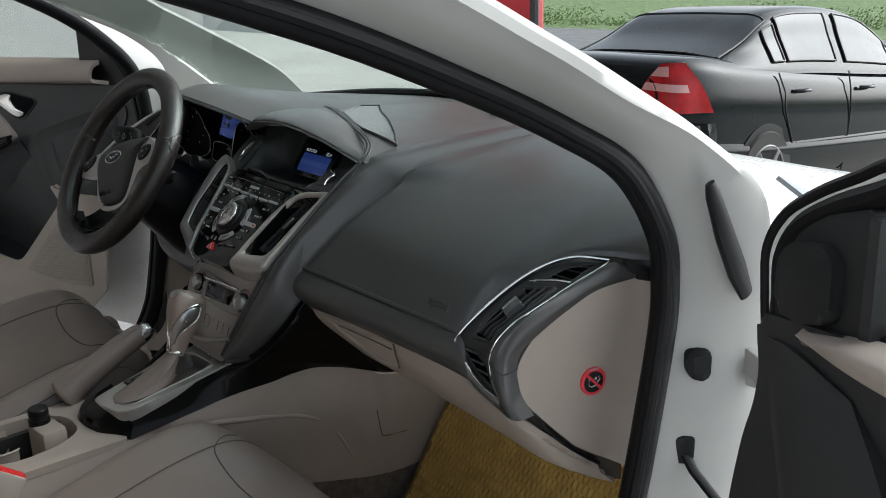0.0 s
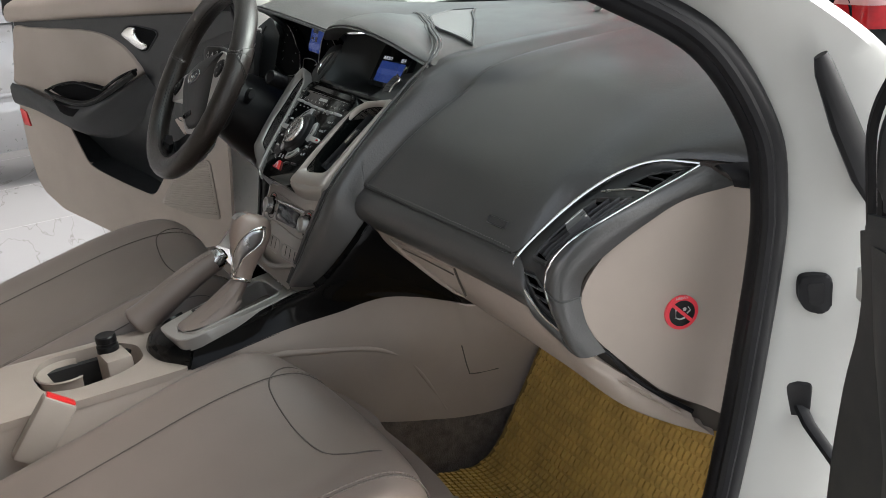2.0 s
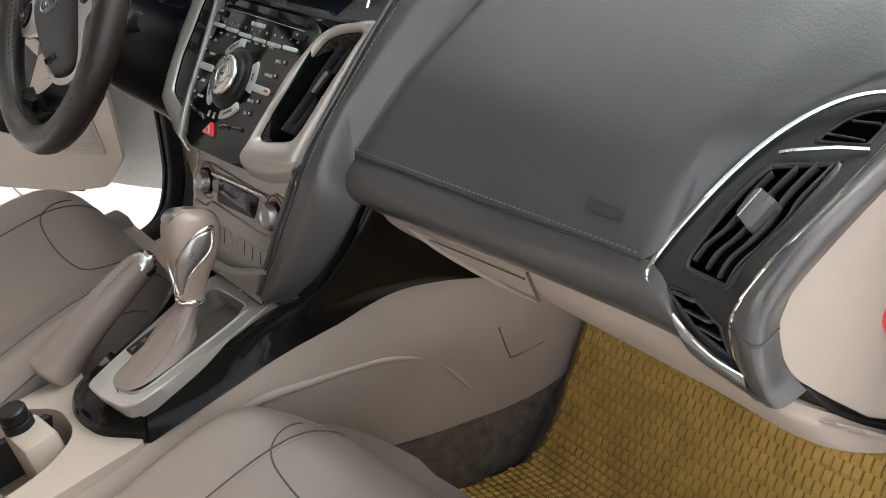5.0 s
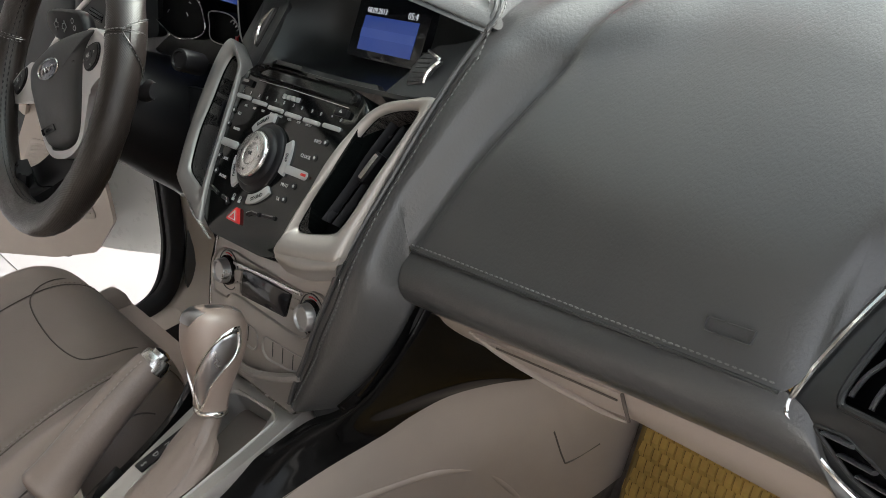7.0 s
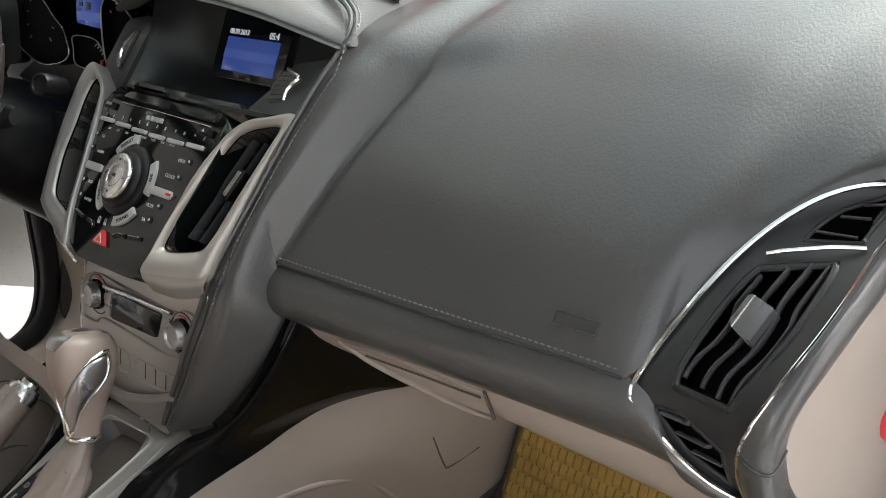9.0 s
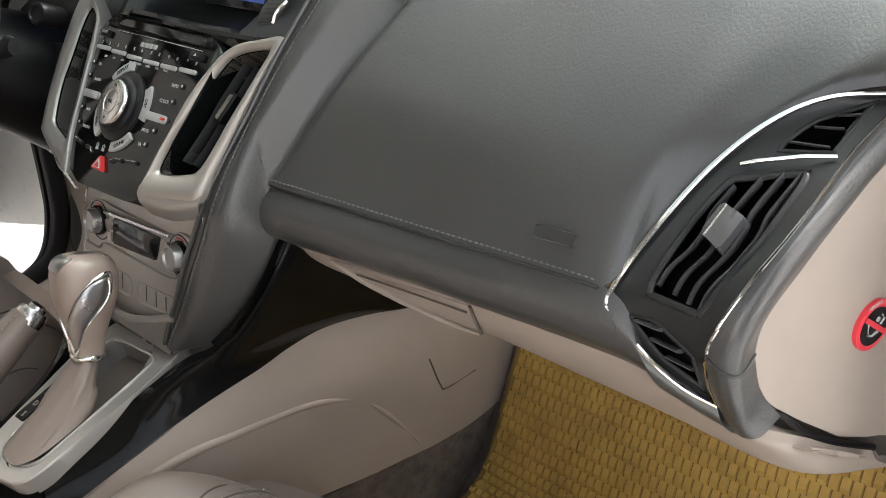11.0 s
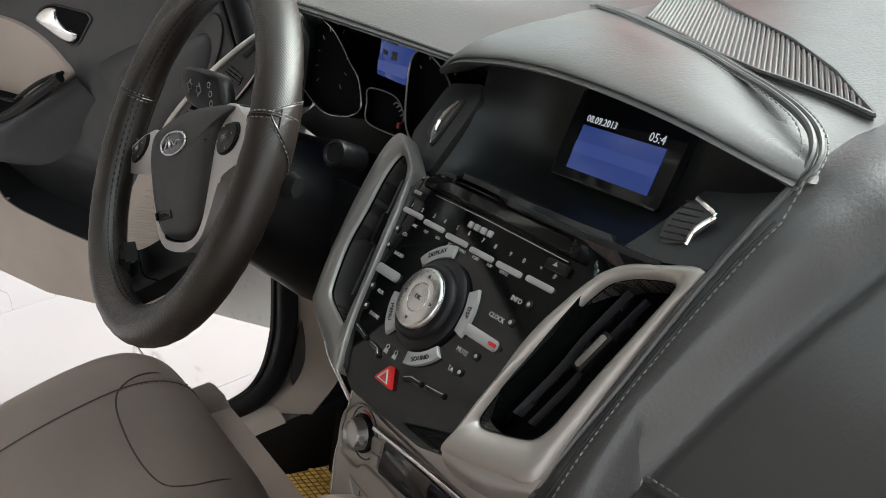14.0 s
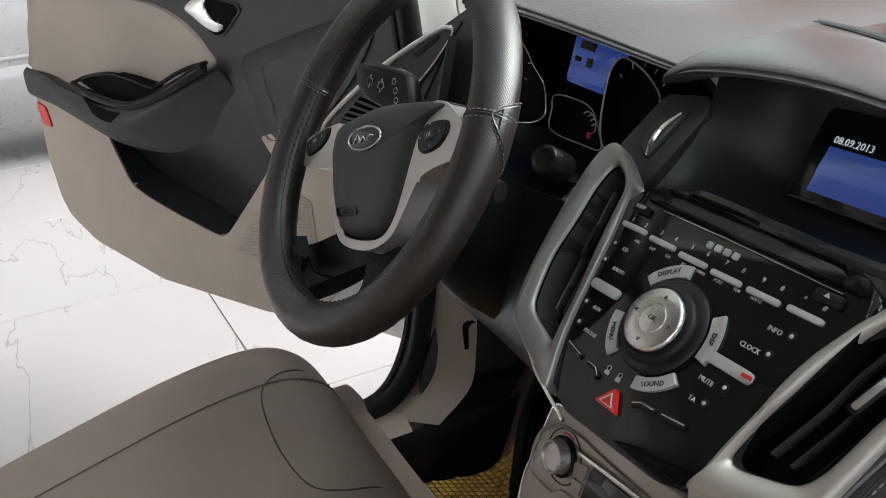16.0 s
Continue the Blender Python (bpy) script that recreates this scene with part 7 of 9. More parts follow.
def seat(name, xc, label, sign):
    s = thing(name, label, "car seat", (xc, 0.45, 0.30))
    xs = (-0.262, -0.256, -0.225, -0.165, -0.06, 0.06, 0.165, 0.225, 0.256, 0.262)
    zz = (-0.14, -0.02, 0.050, 0.036, -0.004, -0.004, 0.036, 0.050, -0.02, -0.14)
    rows_ = ((0.16, 0.470, 1.0), (0.30, 0.500, 1.0), (0.45, 0.538, 1.0), (0.58, 0.572, 0.95), (0.675, 0.584, 0.85), (0.722, 0.570, 0.7), (0.742, 0.535, 0.6), (0.738, 0.47, 0.5), (0.700, 0.42, 0.4))
    ctrl = [[(xc + x * (1 - 0.10 * max(0, i - 4) / 4), y + 0.030 * min(1, max(0, i - 2) / 3) - (0.025 if sign < 0 and x < 0 else 0.080) * min(1, max(0, i - 2) / 3) * (abs(x) / 0.26) ** 2.2, z - (0.018 if sign > 0 else 0.0) + h * k) for x, h in zip(xs, zz)] for i, (y, z, k) in enumerate(rows_)]
    cu = part("cushion", sheet_bm(ctrl, 60, 60, 0.04, (0, 0, -1)), M_SEAT, s, "taupe leather cushion with stitched panels")
    g = patch(ctrl, 60, 60)
    def on(u, v, lift=0.0):
        i, j = max(0, min(58.999, v * 59)), max(0, min(58.999, u * 59))
        a, b = int(i), int(j)
        f, h = i - a, j - b
        p = (g[a][b] * (1 - h) + g[a][b + 1] * h) * (1 - f) + (g[a + 1][b] * (1 - h) + g[a + 1][b + 1] * h) * f
        return p + V(0, 0, lift)
    seam_m = surface("seat_seam", (0.085, 0.072, 0.062), 0.8)
    thread = surface("seat_thread", (0.215, 0.185, 0.162), 0.7)
    for u in (0.345, 0.655):
        line = [on(u, v, 0.0004) for v in (k / 40 * 0.85 for k in range(41))]
        part("panel_seam", tube_bm(line, 0.0010, 6), seam_m, cu)
        for du in (-0.010, 0.012):
            part("stitching", stitches([p + V(du * 0.55, 0, 0.0012) for p in line], 0.006, 0.0008, (0, 0, 0)), thread, cu)
    for u in (0.175, 0.825):
        line = [on(u, v, 0.0002) for v in (k / 40 * 0.62 for k in range(41))]
        part("bolster_seam", tube_bm(line, 0.0009, 6), seam_m, cu)
        for du in (-0.006, 0.006):
            part("stitching", stitches([p + V(du, 0, 0.001) for p in line], 0.006, 0.0008, (0, 0, 0)), thread, cu)
    # the sewn insert at the cushion's front lies a little off its middle
    uu = [(0.385, 0.70), (0.388, 0.57), (0.40, 0.50), (0.43, 0.465), (0.5, 0.455), (0.57, 0.465), (0.60, 0.50), (0.612, 0.57), (0.615, 0.70)]
    part("insert_seam", tube_bm(spline([on(u - 0.065, v, 0.0003) for u, v in uu], 70), 0.0010, 6), seam_m, cu)
    # backrest
    bx = (-0.265, -0.262, -0.235, -0.175, -0.06, 0.06, 0.175, 0.235, 0.262, 0.265)
    bulge = (-0.16, -0.06, 0.030, 0.022, 0.0, 0.0, 0.022, 0.030, -0.06, -0.16)
    br = ((0.185, 0.52, 1.0), (0.150, 0.65, 1.0), (0.105, 0.80, 1.0), (0.050, 0.95, 0.9), (0.0, 1.05, 0.6), (-0.03, 1.10, 0.2), (-0.07, 1.11, -0.2))
    bc = [[(xc + x * (1 - 0.22 * max(0, i - 2) / 4), y + b * k, z) for x, b in zip(bx, bulge)] for i, (y, z, k) in enumerate(br)]
    if sign > 0:
        bc = [[(x, y + up_, z) for x, y, z in r] for r, up_ in zip(bc, (0.06, 0.07, 0.08, 0.08, 0.08, 0.08, 0.08))]
    bk = part("backrest", sheet_bm(bc, 44, 44, 0.05, (0, -1, 0)), M_SEAT, s, "taupe leather backrest")
    fy = 0.08 if sign > 0 else 0.0
    for sd in (1, -1):
        swell = 0.09 if sd == sign == 1 else 0.0
        edge = [[(xc + sd * x * (1 - 0.22 * max(0, i - 2) / 4), y + fy + (b + swell) * k + 0.004, z) for x, b in ((0.266, -0.15), (0.264, -0.055), (0.254, 0.0), (0.240, 0.022), (0.218, 0.012 - swell * 0.9))] for i, (y, z, k) in enumerate(br[:6])]
        part("side_bolster", sheet_bm(edge, 24, 12, 0.006, (0, -1, 0)), M_SEAT_BEIGE, bk, "pale beige bolster edge")
    hr = part("headrest", box_bm((0.25, 0.085, 0.17), pose(xc, fy - 0.08, 1.22, -8), 0.035, 4), M_SEAT, s)
    for dx in (-0.06, 0.06):
        part("post", tube_bm([(xc + dx, fy - 0.06, 1.08), (xc + dx, fy - 0.07, 1.16)], 0.006, 8), M_CHROME, hr)
    part("base", box_bm((0.46, 0.50, 0.12), pose(xc, 0.42, 0.40), 0.03), M_DARKP, s)
    for dx in (-0.19, 0.19):
        part("runner", box_bm((0.035, 0.60, 0.04), pose(xc + dx, 0.42, 0.322), 0.006), M_DARKP, s)
    return s


steering_wheel()
console()
seat("front_seat", 0.372, "taupe leather front seat, passenger side", 1)
seat("front_seat", -0.375, "taupe leather front seat, behind the wheel", -1)


# ---- doors and body ----
def driver_door():
    """The open front door seen through the wheel: padded insert, armrest, and a deep pocket below it."""
    hinge, a = (-0.75, 1.2, 0.9), radians(58.7)
    d = thing("driver_door", "open front door with beige and grey trim", "car door", (hinge[0], hinge[1], 0.3))
    pl = Plane(hinge, (math.sin(a), math.cos(a), 0), (0, 0, 1))
    P = lambda pts: [(-x / 1000, y / 1000) for x, y in pts]
    Q = lambda x, y, n=0: pl(-x / 1000, y / 1000, n / 1000)
    shell = P([(0, 60), (60, 110), (1170, 120), (1255, 60), (1272, -100), (1278, -300), (1262, -410), (1180, -500), (560, -610), (250, -640), (60, -600), (0, -520)])
    part("outer_shell", plate_bm(pl, rounded(shell, 0.05), -0.165, -0.105, 0.02), M_WHITE, d, "white painted door shell")
    edge = [(1045, -196), (1024, -254), (998, -318), (984, -334), (945, -353), (847, -386), (760, -410), (738, -413), (718, -402), (663, -344), (588, -262), (546, -214)]
    lower = P([(1176, 96), (1232, 0), (1240, -60), (1250, -90), (1258, -151), (1268, -296), (1256, -391), (1236, -432), (1162, -486), (951, -548), (640, -568), (520, -555), (440, -480), (410, -300), (400, -190), (520, -170)]) + P(edge[::-1]) + P([(1060, -150), (1120, -60), (1130, 60)])
    part("lower_trim", plate_bm(pl, rounded(lower, 0.012), -0.012, 0.0, 0.005, seg=3), M_BEIGE, d, "beige lower door trim")
    part("edge_seal", tube_bm([Q(x * 1.004, y - 4, -45) for x, y in ((1235, 0), (1258, -151), (1272, -296), (1262, -391), (1240, -440), (1165, -494), (951, -556), (640, -576))], 0.012, 8, up=pl.n), M_RUBBER, d)

    def wall_depth(x, y):
        """How far the panel under the armrest falls back into the pocket."""
        f = min(1.0, max(0.0, (-y - 120) / 260))
        f = f * f * (3 - 2 * f)
        g = min(1.0, max(0.0, (x - 560) / 260))
        return 7 - 98 * f * (0.34 + 0.66 * g)
    # the pocket's wall and floor take the sail's black to carry its shade
    wall = [[Q(x, y, wall_depth(x, y)) for x in (1075, 1000, 920, 840, 760, 680, 600, 520)] for y in (-60, -110, -160, -210, -260, -310, -360, -440)]
    part("pocket_wall", sheet_bm(wall, 40, 40, 0.004, -pl.n), M_SAIL, d, "door panel curving into the map pocket, darkened as in shade")
    part("pocket_floor", sheet_bm([[Q(760 + (x - 760) * f, -290 + (y + 290) * f, n) for x, y in edge] for f, n in ((0.990, -4), (0.982, -40), (0.965, -96))], 12, 60, 0.004, (0, 0, -1)), M_SAIL, d, "map pocket floor, darkened as in shade")
    upper = P([(60, 98), (1178, 104), (1172, 84), (1018, 78), (854, 66), (780, 50), (725, 26), (688, -6), (660, -34), (652, -60), (641, -74), (613, -106), (582, -163), (550, -220), (527, -195), (410, -200), (330, -120), (200, 0)])
    part("upper_trim", plate_bm(pl, rounded(upper, 0.010), -0.03, 0.010, 0.005, seg=3), M_DOORP, d, "dark grey sculpted door trim")
    tri_o = smooth_loop([(-587, -37), (-560, -20), (-472, 8), (-382, 35), (-290, 52), (-300, -10), (-400, -120), (-545, -186), (-573, -109), (-586, -63)], 80)
    tri_i = smooth_loop([(-546, -53), (-518, -33), (-437, -10), (-380, 6), (-320, 20), (-330, -30), (-420, -120), (-518, -166), (-533, -117), (-543, -75)], 80)
    part("trim_recess", ring_bm(pl, tri_o, tri_i, ((0, 0.008), (0.02, 0.0145), (0.10, 0.0135), (0.9, 0.0104), (1, 0.0104), (1, 0.006))), M_SAIL, d, "darker triangular moulding")
    part("recess_panel", domed_bm(pl, tri_i, ((1.0, 0.009), (0.98, 0.0112), (0.9, 0.0135), (0.5, 0.016)), (-0.43, -0.06)), M_DOORP, d)
    ins = smooth_loop([(-1176, 90), (-1100, 87), (-1018, 82), (-930, 77), (-854, 71), (-780, 56), (-725, 31), (-688, 1), (-666, -29), (-658, -48), (-676, -64), (-720, -80), (-850, -112), (-960, -118), (-1082, -116), (-1159, -95), (-1238, -78), (-1232, -50), (-1205, 20)], 120)
    part("padded_insert", domed_bm(pl, ins, ((1.0, -0.01), (1.0, 0.006), (0.99, 0.011), (0.965, 0.0155), (0.90, 0.0165), (0.5, 0.0165)), (-0.93, -0.01)), M_INSERT, d, "padded beige insert")
    cap = [[pl(-x, 0.100, 0.0) for x in (0.34, 0.6, 0.9, 1.18)], [pl(-x, 0.112, 0.030) for x in (0.37, 0.6, 0.9, 1.18)], [pl(-x, 0.150, 0.022) for x in (0.37, 0.6, 0.9, 1.18)], [pl(-x, 0.168, -0.02) for x in (0.36, 0.6, 0.9, 1.18)]]
    part("sill_cap", sheet_bm(cap, 14, 20, 0.01, -pl.n), M_INSERT, d, "beige window sill pad")
    arm = [[(1245, -78, 14), (1159, -94, 26), (1082, -114, 42), (980, -136, 52), (890, -140, 55), (834, -128, 53), (713, -82, 42), (640, -54, 24)],
           [(1250, -92, 22), (1159, -110, 36), (1070, -138, 52), (980, -160, 60), (900, -165, 62), (840, -150, 60), (725, -100, 46), (636, -62, 24)],
           [(1252, -132, 20), (1150, -150, 33), (1050, -178, 44), (978, -198, 48), (927, -202, 48), (862, -188, 46), (745, -132, 34), (632, -74, 18)],
           [(1252, -146, 8), (1150, -164, 16), (1050, -194, 24), (982, -220, 24), (930, -228, 23), (846, -216, 22), (742, -170, 18), (626, -90, 11)],
           [(1252, -150, -4), (1150, -170, -4), (1050, -200, -2), (985, -230, -2), (933, -244, -4), (830, -240, -4), (735, -200, -1), (618, -102, 4)]]
    arm = [[Q(*p) for p in r] for r in arm]
    part("armrest", sheet_bm(arm, 30, 44, 0.004, -pl.n), M_DOORP, d, "dark grey sculpted armrest")
    skin = np.array([tuple(p) for r in patch(arm, 40, 80) for p in r])

    def on_arm(x, y, lift):
        """A point of the armrest's skin."""
        p = Q(x, y)
        du, dv = (skin - np.array(pl.o)) @ np.array(pl.u), (skin - np.array(pl.o)) @ np.array(pl.v)
        w = 1.0 / (((du + x / 1000) ** 2 + (dv - y / 1000) ** 2) ** 2 + 1e-12)
        h = (skin - np.array(pl.o)) @ np.array(pl.n)
        return p + pl.n * (float((h * w).sum() / w.sum()) + lift)
    pull = [[(1022, -121), (980, -136), (940, -144), (902, -147)], [(1006, -138), (972, -150), (944, -156), (918, -158)], [(988, -154), (968, -162), (950, -167), (932, -168)]]
    part("pull_recess", sheet_bm([[on_arm(x, y, 0.0012) for x, y in r] for r in pull], 8, 12, 0.002, -pl.n), M_POCKET, d, "dark pull recess under the handle")
    grip = [Q(x, y, 54) for x, y in ((1040, -93), (1000, -112), (950, -124), (890, -131), (840, -124), (780, -103), (713, -74), (646, -44))]
    hd = part("grab_handle", tube_bm(spline(grip, 40), [0.004 + 0.0065 * math.sin(math.pi * min(0.62, 0.05 + k / 34)) for k in range(40)], 14, flat=0.8, up=pl.n), M_PIANO, d, "glossy black boat-shaped grab handle")
    part("handle_back", tube_bm(spline([Q(x, y, 46) for x, y in ((1040, -93), (1005, -82), (960, -74), (915, -71), (868, -78), (830, -88), (800, -92))], 30), 0.0038, 8, up=pl.n), M_PIANO, hd)
    part("handle_cup", plate_bm(pl, P([(1034, -94), (1005, -84), (915, -74), (868, -80), (815, -90), (790, -104), (840, -122), (890, -128), (950, -121), (1000, -110)]), -0.0, 0.040, 0.002), M_POCKET, hd)
    part("handle_rail", tube_bm(spline([Q(x, y, 44) for x, y in ((800, -92), (738, -64), (690, -48), (648, -38))], 16), 0.0042, 8, up=pl.n), M_PIANO, hd)
    rec = rounded(P([(722, 54), (697, 76), (667, 82), (577, 62), (572, 50), (623, 4), (645, 0)]), 0.012)
    rec_in = [(-0.650 + (u + 0.650) * 0.90, 0.045 + (v - 0.045) * 0.88) for u, v in rec]
    part("latch_recess", ring_bm(pl, rec, rec_in, ((0, 0.008), (0.1, 0.0125), (0.5, 0.0130), (1, 0.0112), (1, 0.010))), M_SAIL, d, "dark latch surround")
    part("latch_cup", plate_bm(pl, rec_in, 0.0, 0.0108, 0), M_POCKET, d)
    lv = smooth_loop([(-712, 55), (-684, 72), (-656, 72), (-655, 52), (-640, 36), (-621, 24), (-634, 11), (-660, 17), (-692, 38)], 50)
    part("latch_lever", domed_bm(pl, lv, ((1.0, 0.006), (1.0, 0.014), (0.95, 0.0175), (0.8, 0.020), (0.4, 0.021)), (-0.668, 0.045)), M_SATIN, d, "satin chrome latch lever")
    part("reflector", plate_bm(pl, rounded(P([(1256, -159), (1228, -171), (1222, -217), (1252, -211)]), 0.004), -0.01, 0.004, 0.001), M_RED, d, "red edge reflector")
    part("edge_strip", plate_bm(pl, rounded(P([(572, -181), (544, -172), (524, -192), (545, -224)]), 0.004), 0.0, 0.0135, 0.002), M_BEIGE, d)
    tri = P([(708, -436), (690, -414), (566, -276), (480, -300), (480, -470), (560, -470)])
    sp = part("speaker_grille", plate_bm(pl, rounded(tri, 0.012), -0.01, 0.0025, 0.001), M_TAUPE, d, "taupe ribbed speaker grille")
    t2 = [Vector(p) for p in tri]
    for k in range(26):
        v = -0.290 - 0.0066 * k
        us = [p.x + (q.x - p.x) * (v - p.y) / (q.y - p.y) for p, q in zip(t2, t2[1:] + t2[:1]) if (p.y > v) != (q.y > v)]
        if len(us) == 2 and max(us) - min(us) > 0.03:
            part("rib", tube_bm([pl(min(us) + 0.010, v, 0.0026), pl(max(us) - 0.010, v, 0.0026)], 0.0016, 5), M_TAUPE, sp)
    # window frame, glass and the sail panel that carries the mirror
    shape = ((0.06, 0.08), (0.16, 0.20), (0.36, 0.33), (0.62, 0.43), (0.90, 0.475), (1.14, 0.48), (1.20, 0.42), (1.23, 0.12))
    fw = spline([pl(-x, y, -0.02 - 0.10 * max(0, y - 0.1)) for x, y in shape], 60)
    part("window_frame", tube_bm(fw, 0.022, 10, flat=0.8, up=pl.n), M_RUBBER, d, "black window frame")
    part("frame_edge", tube_bm([p + (p - pl(-0.7, 0.1)).normalized() * 0.024 - pl.n * 0.012 for p in fw], 0.015, 10, up=pl.n), M_WHITE, d, "white outer frame edge")
    gl = [[pl(-0.34, 0.10, -0.045), pl(-0.75, 0.10, -0.045), pl(-1.2, 0.10, -0.045)], [pl(-0.38, 0.22, -0.055), pl(-0.75, 0.27, -0.06), pl(-1.19, 0.28, -0.06)], [pl(-0.44, 0.34, -0.07), pl(-0.75, 0.44, -0.08), pl(-1.16, 0.465, -0.08)]]
    glass = part("window_glass", sheet_bm(gl, 12, 12, 0.004, -pl.n), M_GLASS, d, "clear side window")
    glass.visible_shadow = False
    sail = P([(40, 70), (150, 195), (360, 320), (440, 300), (424, 243), (427, 100), (120, 84)])
    part("sail_panel", plate_bm(pl, rounded(sail, 0.02), -0.05, -0.004, 0.006), M_BLACK, d, "black mirror sail panel")
    bm = box_bm((0.12, 0.24, 0.15), Matrix.Translation(pl(-0.36, 0.17, -0.17)) @ pose(0, 0, 0, 0, 0, -30), 0.05, 4)
    part("wing_mirror", bm, M_WHITE, d, "white door mirror")
    return d


def passenger_door():
    """The open door beside which the camera starts, its dark inner side in view."""
    d = thing("passenger_door", "open white front door with dark trim and beige sill", "car door", (0.76, 1.04, 0.3))
    pl = Plane((0.755, 1.035, 0.90), (math.sin(radians(60)), -math.cos(radians(60)), 0), (0, 0, 1))
    shell = [(0.17, 0.03), (0.25, 0.06), (1.17, 0.10), (1.245, 0.04), (1.262, -0.10), (1.255, -0.38), (1.18, -0.52), (0.56, -0.61), (0.19, -0.62), (0.14, -0.50), (0.14, -0.20)]
    part("outer_shell", plate_bm(pl, rounded(shell, 0.05), -0.125, -0.03, 0.02), M_WHITE, d, "white painted door shell")
    trim = [(0.193, 0.030), (0.30, 0.052), (0.45, 0.075), (1.16, 0.106), (1.225, 0.04), (1.248, -0.09), (1.236, -0.42), (1.19, -0.475), (0.56, -0.572), (0.20, -0.575), (0.155, -0.52), (0.150, -0.30), (0.165, -0.184), (0.182, -0.111), (0.200, -0.065), (0.205, -0.026), (0.197, 0.0)]
    part("door_panel", plate_bm(pl, rounded(trim, 0.02), -0.04, 0.0, 0.010, seg=3), M_DOORP, d, "dark grey moulded door panel")
    part("panel_seal", tube_bm([pl(u - 0.002, v, -0.02) for u, v in rounded(trim, 0.03)], 0.008, 8, True, up=pl.n), M_RUBBER, d)
    swell = [[pl(0.215, 0.012, 0.0), pl(0.27, 0.02, 0.006), pl(0.36, 0.012, 0.004)], [pl(0.235, -0.06, 0.002), pl(0.30, -0.05, 0.020), pl(0.42, -0.03, 0.014)], [pl(0.262, -0.14, 0.002), pl(0.335, -0.13, 0.024), pl(0.48, -0.10, 0.020)], [pl(0.250, -0.24, 0.0), pl(0.34, -0.24, 0.010), pl(0.50, -0.22, 0.006)]]
    part("panel_swell", sheet_bm(swell, 18, 18, 0.02, -pl.n), M_DOORP, d)
    ins = [(0.50, 0.06), (1.15, 0.09), (1.22, -0.08), (0.9, -0.10), (0.56, -0.06)]
    part("padded_insert", plate_bm(pl, rounded(ins, 0.03), -0.005, 0.012, 0.006, seg=3), M_BEIGE, d, "padded beige insert")
    arm = [[pl(x, y, n) for x, y, n in r] for r in (((1.23, -0.09, 0.008), (0.9, -0.118, 0.06), (0.62, -0.06, 0.02)), ((1.23, -0.13, 0.012), (0.89, -0.165, 0.08), (0.58, -0.10, 0.02)), ((1.23, -0.16, 0.006), (0.87, -0.25, 0.03), (0.55, -0.20, 0.012)))]
    part("armrest", sheet_bm(arm, 16, 20, 0.008, -pl.n), M_DOORP, d)
    pk = rounded([(1.035, -0.215), (1.03, -0.285), (0.955, -0.34), (0.752, -0.412), (0.58, -0.38), (0.575, -0.215), (0.80, -0.19)], 0.02)
    part("pocket", plate_bm(pl, pk, 0.0, 0.004, 0), M_BLACK, d, "black map pocket")
    top = [(0.279, 0.040), (0.40, 0.068), (0.60, 0.088), (0.90, 0.108), (1.18, 0.122)]
    cap = [[pl(u, v - (0.006 if k == 0 else 0.034), 0.002) for k, (u, v) in enumerate(top)], [pl(u, v - (0.003 if k == 0 else 0.017), 0.008 if k == 0 else 0.026) for k, (u, v) in enumerate(top)], [pl(u, v, 0.008 if k == 0 else 0.028) for k, (u, v) in enumerate(top)], [pl(u, v + 0.004, -0.012) for u, v in top]]
    part("sill_cap", sheet_bm(cap, 16, 30, 0.01, -pl.n), M_BEIGE, d, "beige window sill pad")
    part("sail_panel", plate_bm(pl, rounded([(0.200, 0.012), (0.203, 0.055), (0.202, 0.096), (0.226, 0.128), (0.30, 0.156), (0.348, 0.172), (0.350, 0.055), (0.30, 0.040), (0.255, 0.022)], 0.010), -0.05, -0.008, 0.005), M_SAIL, d, "black mirror sail panel")
    part("sail_boss", plate_bm(pl, rounded([(0.226, 0.045), (0.230, 0.100), (0.250, 0.118), (0.300, 0.128), (0.317, 0.116), (0.318, 0.062), (0.27, 0.046)], 0.014, 6), -0.02, 0.004, 0.010, seg=4), M_SAIL, d)
    part("window_edge_trim", plate_bm(pl, rounded([(0.348, 0.166), (0.362, 0.166), (0.364, 0.06), (0.350, 0.056)], 0.002), -0.05, -0.004, 0.002), M_DARKP, d)
    line = spline([pl(u, v, -0.012 - 0.06 * max(0, v - 0.1)) for u, v in ((0.196, 0.00), (0.187, 0.05), (0.185, 0.094), (0.210, 0.132), (0.259, 0.164), (0.315, 0.191), (0.369, 0.217), (0.62, 0.325), (0.90, 0.41), (1.13, 0.445), (1.21, 0.40), (1.24, 0.12))], 120)
    inwards = lambda off, dn: [p + (pl(0.70, 0.05) - p).normalized() * off + pl.n * dn for p in line]
    part("frame_seal", tube_bm(inwards(0.0, 0.0), 0.0065, 10, up=pl.n), M_RUBBER, d, "black outer frame seal")
    part("frame_edge", tube_bm(inwards(0.0105, -0.004), 0.0065, 10, up=pl.n), M_WHITE, d, "white painted frame edge")
    part("window_frame", tube_bm(inwards(0.028, -0.004), 0.0125, 10, up=pl.n), M_RUBBER, d, "black window frame")
    gl = [[pl(0.35, 0.05, -0.045), pl(0.75, 0.09, -0.045), pl(1.2, 0.10, -0.045)], [pl(0.355, 0.11, -0.05), pl(0.75, 0.22, -0.06), pl(1.19, 0.26, -0.06)], [pl(0.36, 0.19, -0.055), pl(0.75, 0.34, -0.07), pl(1.18, 0.40, -0.07)]]
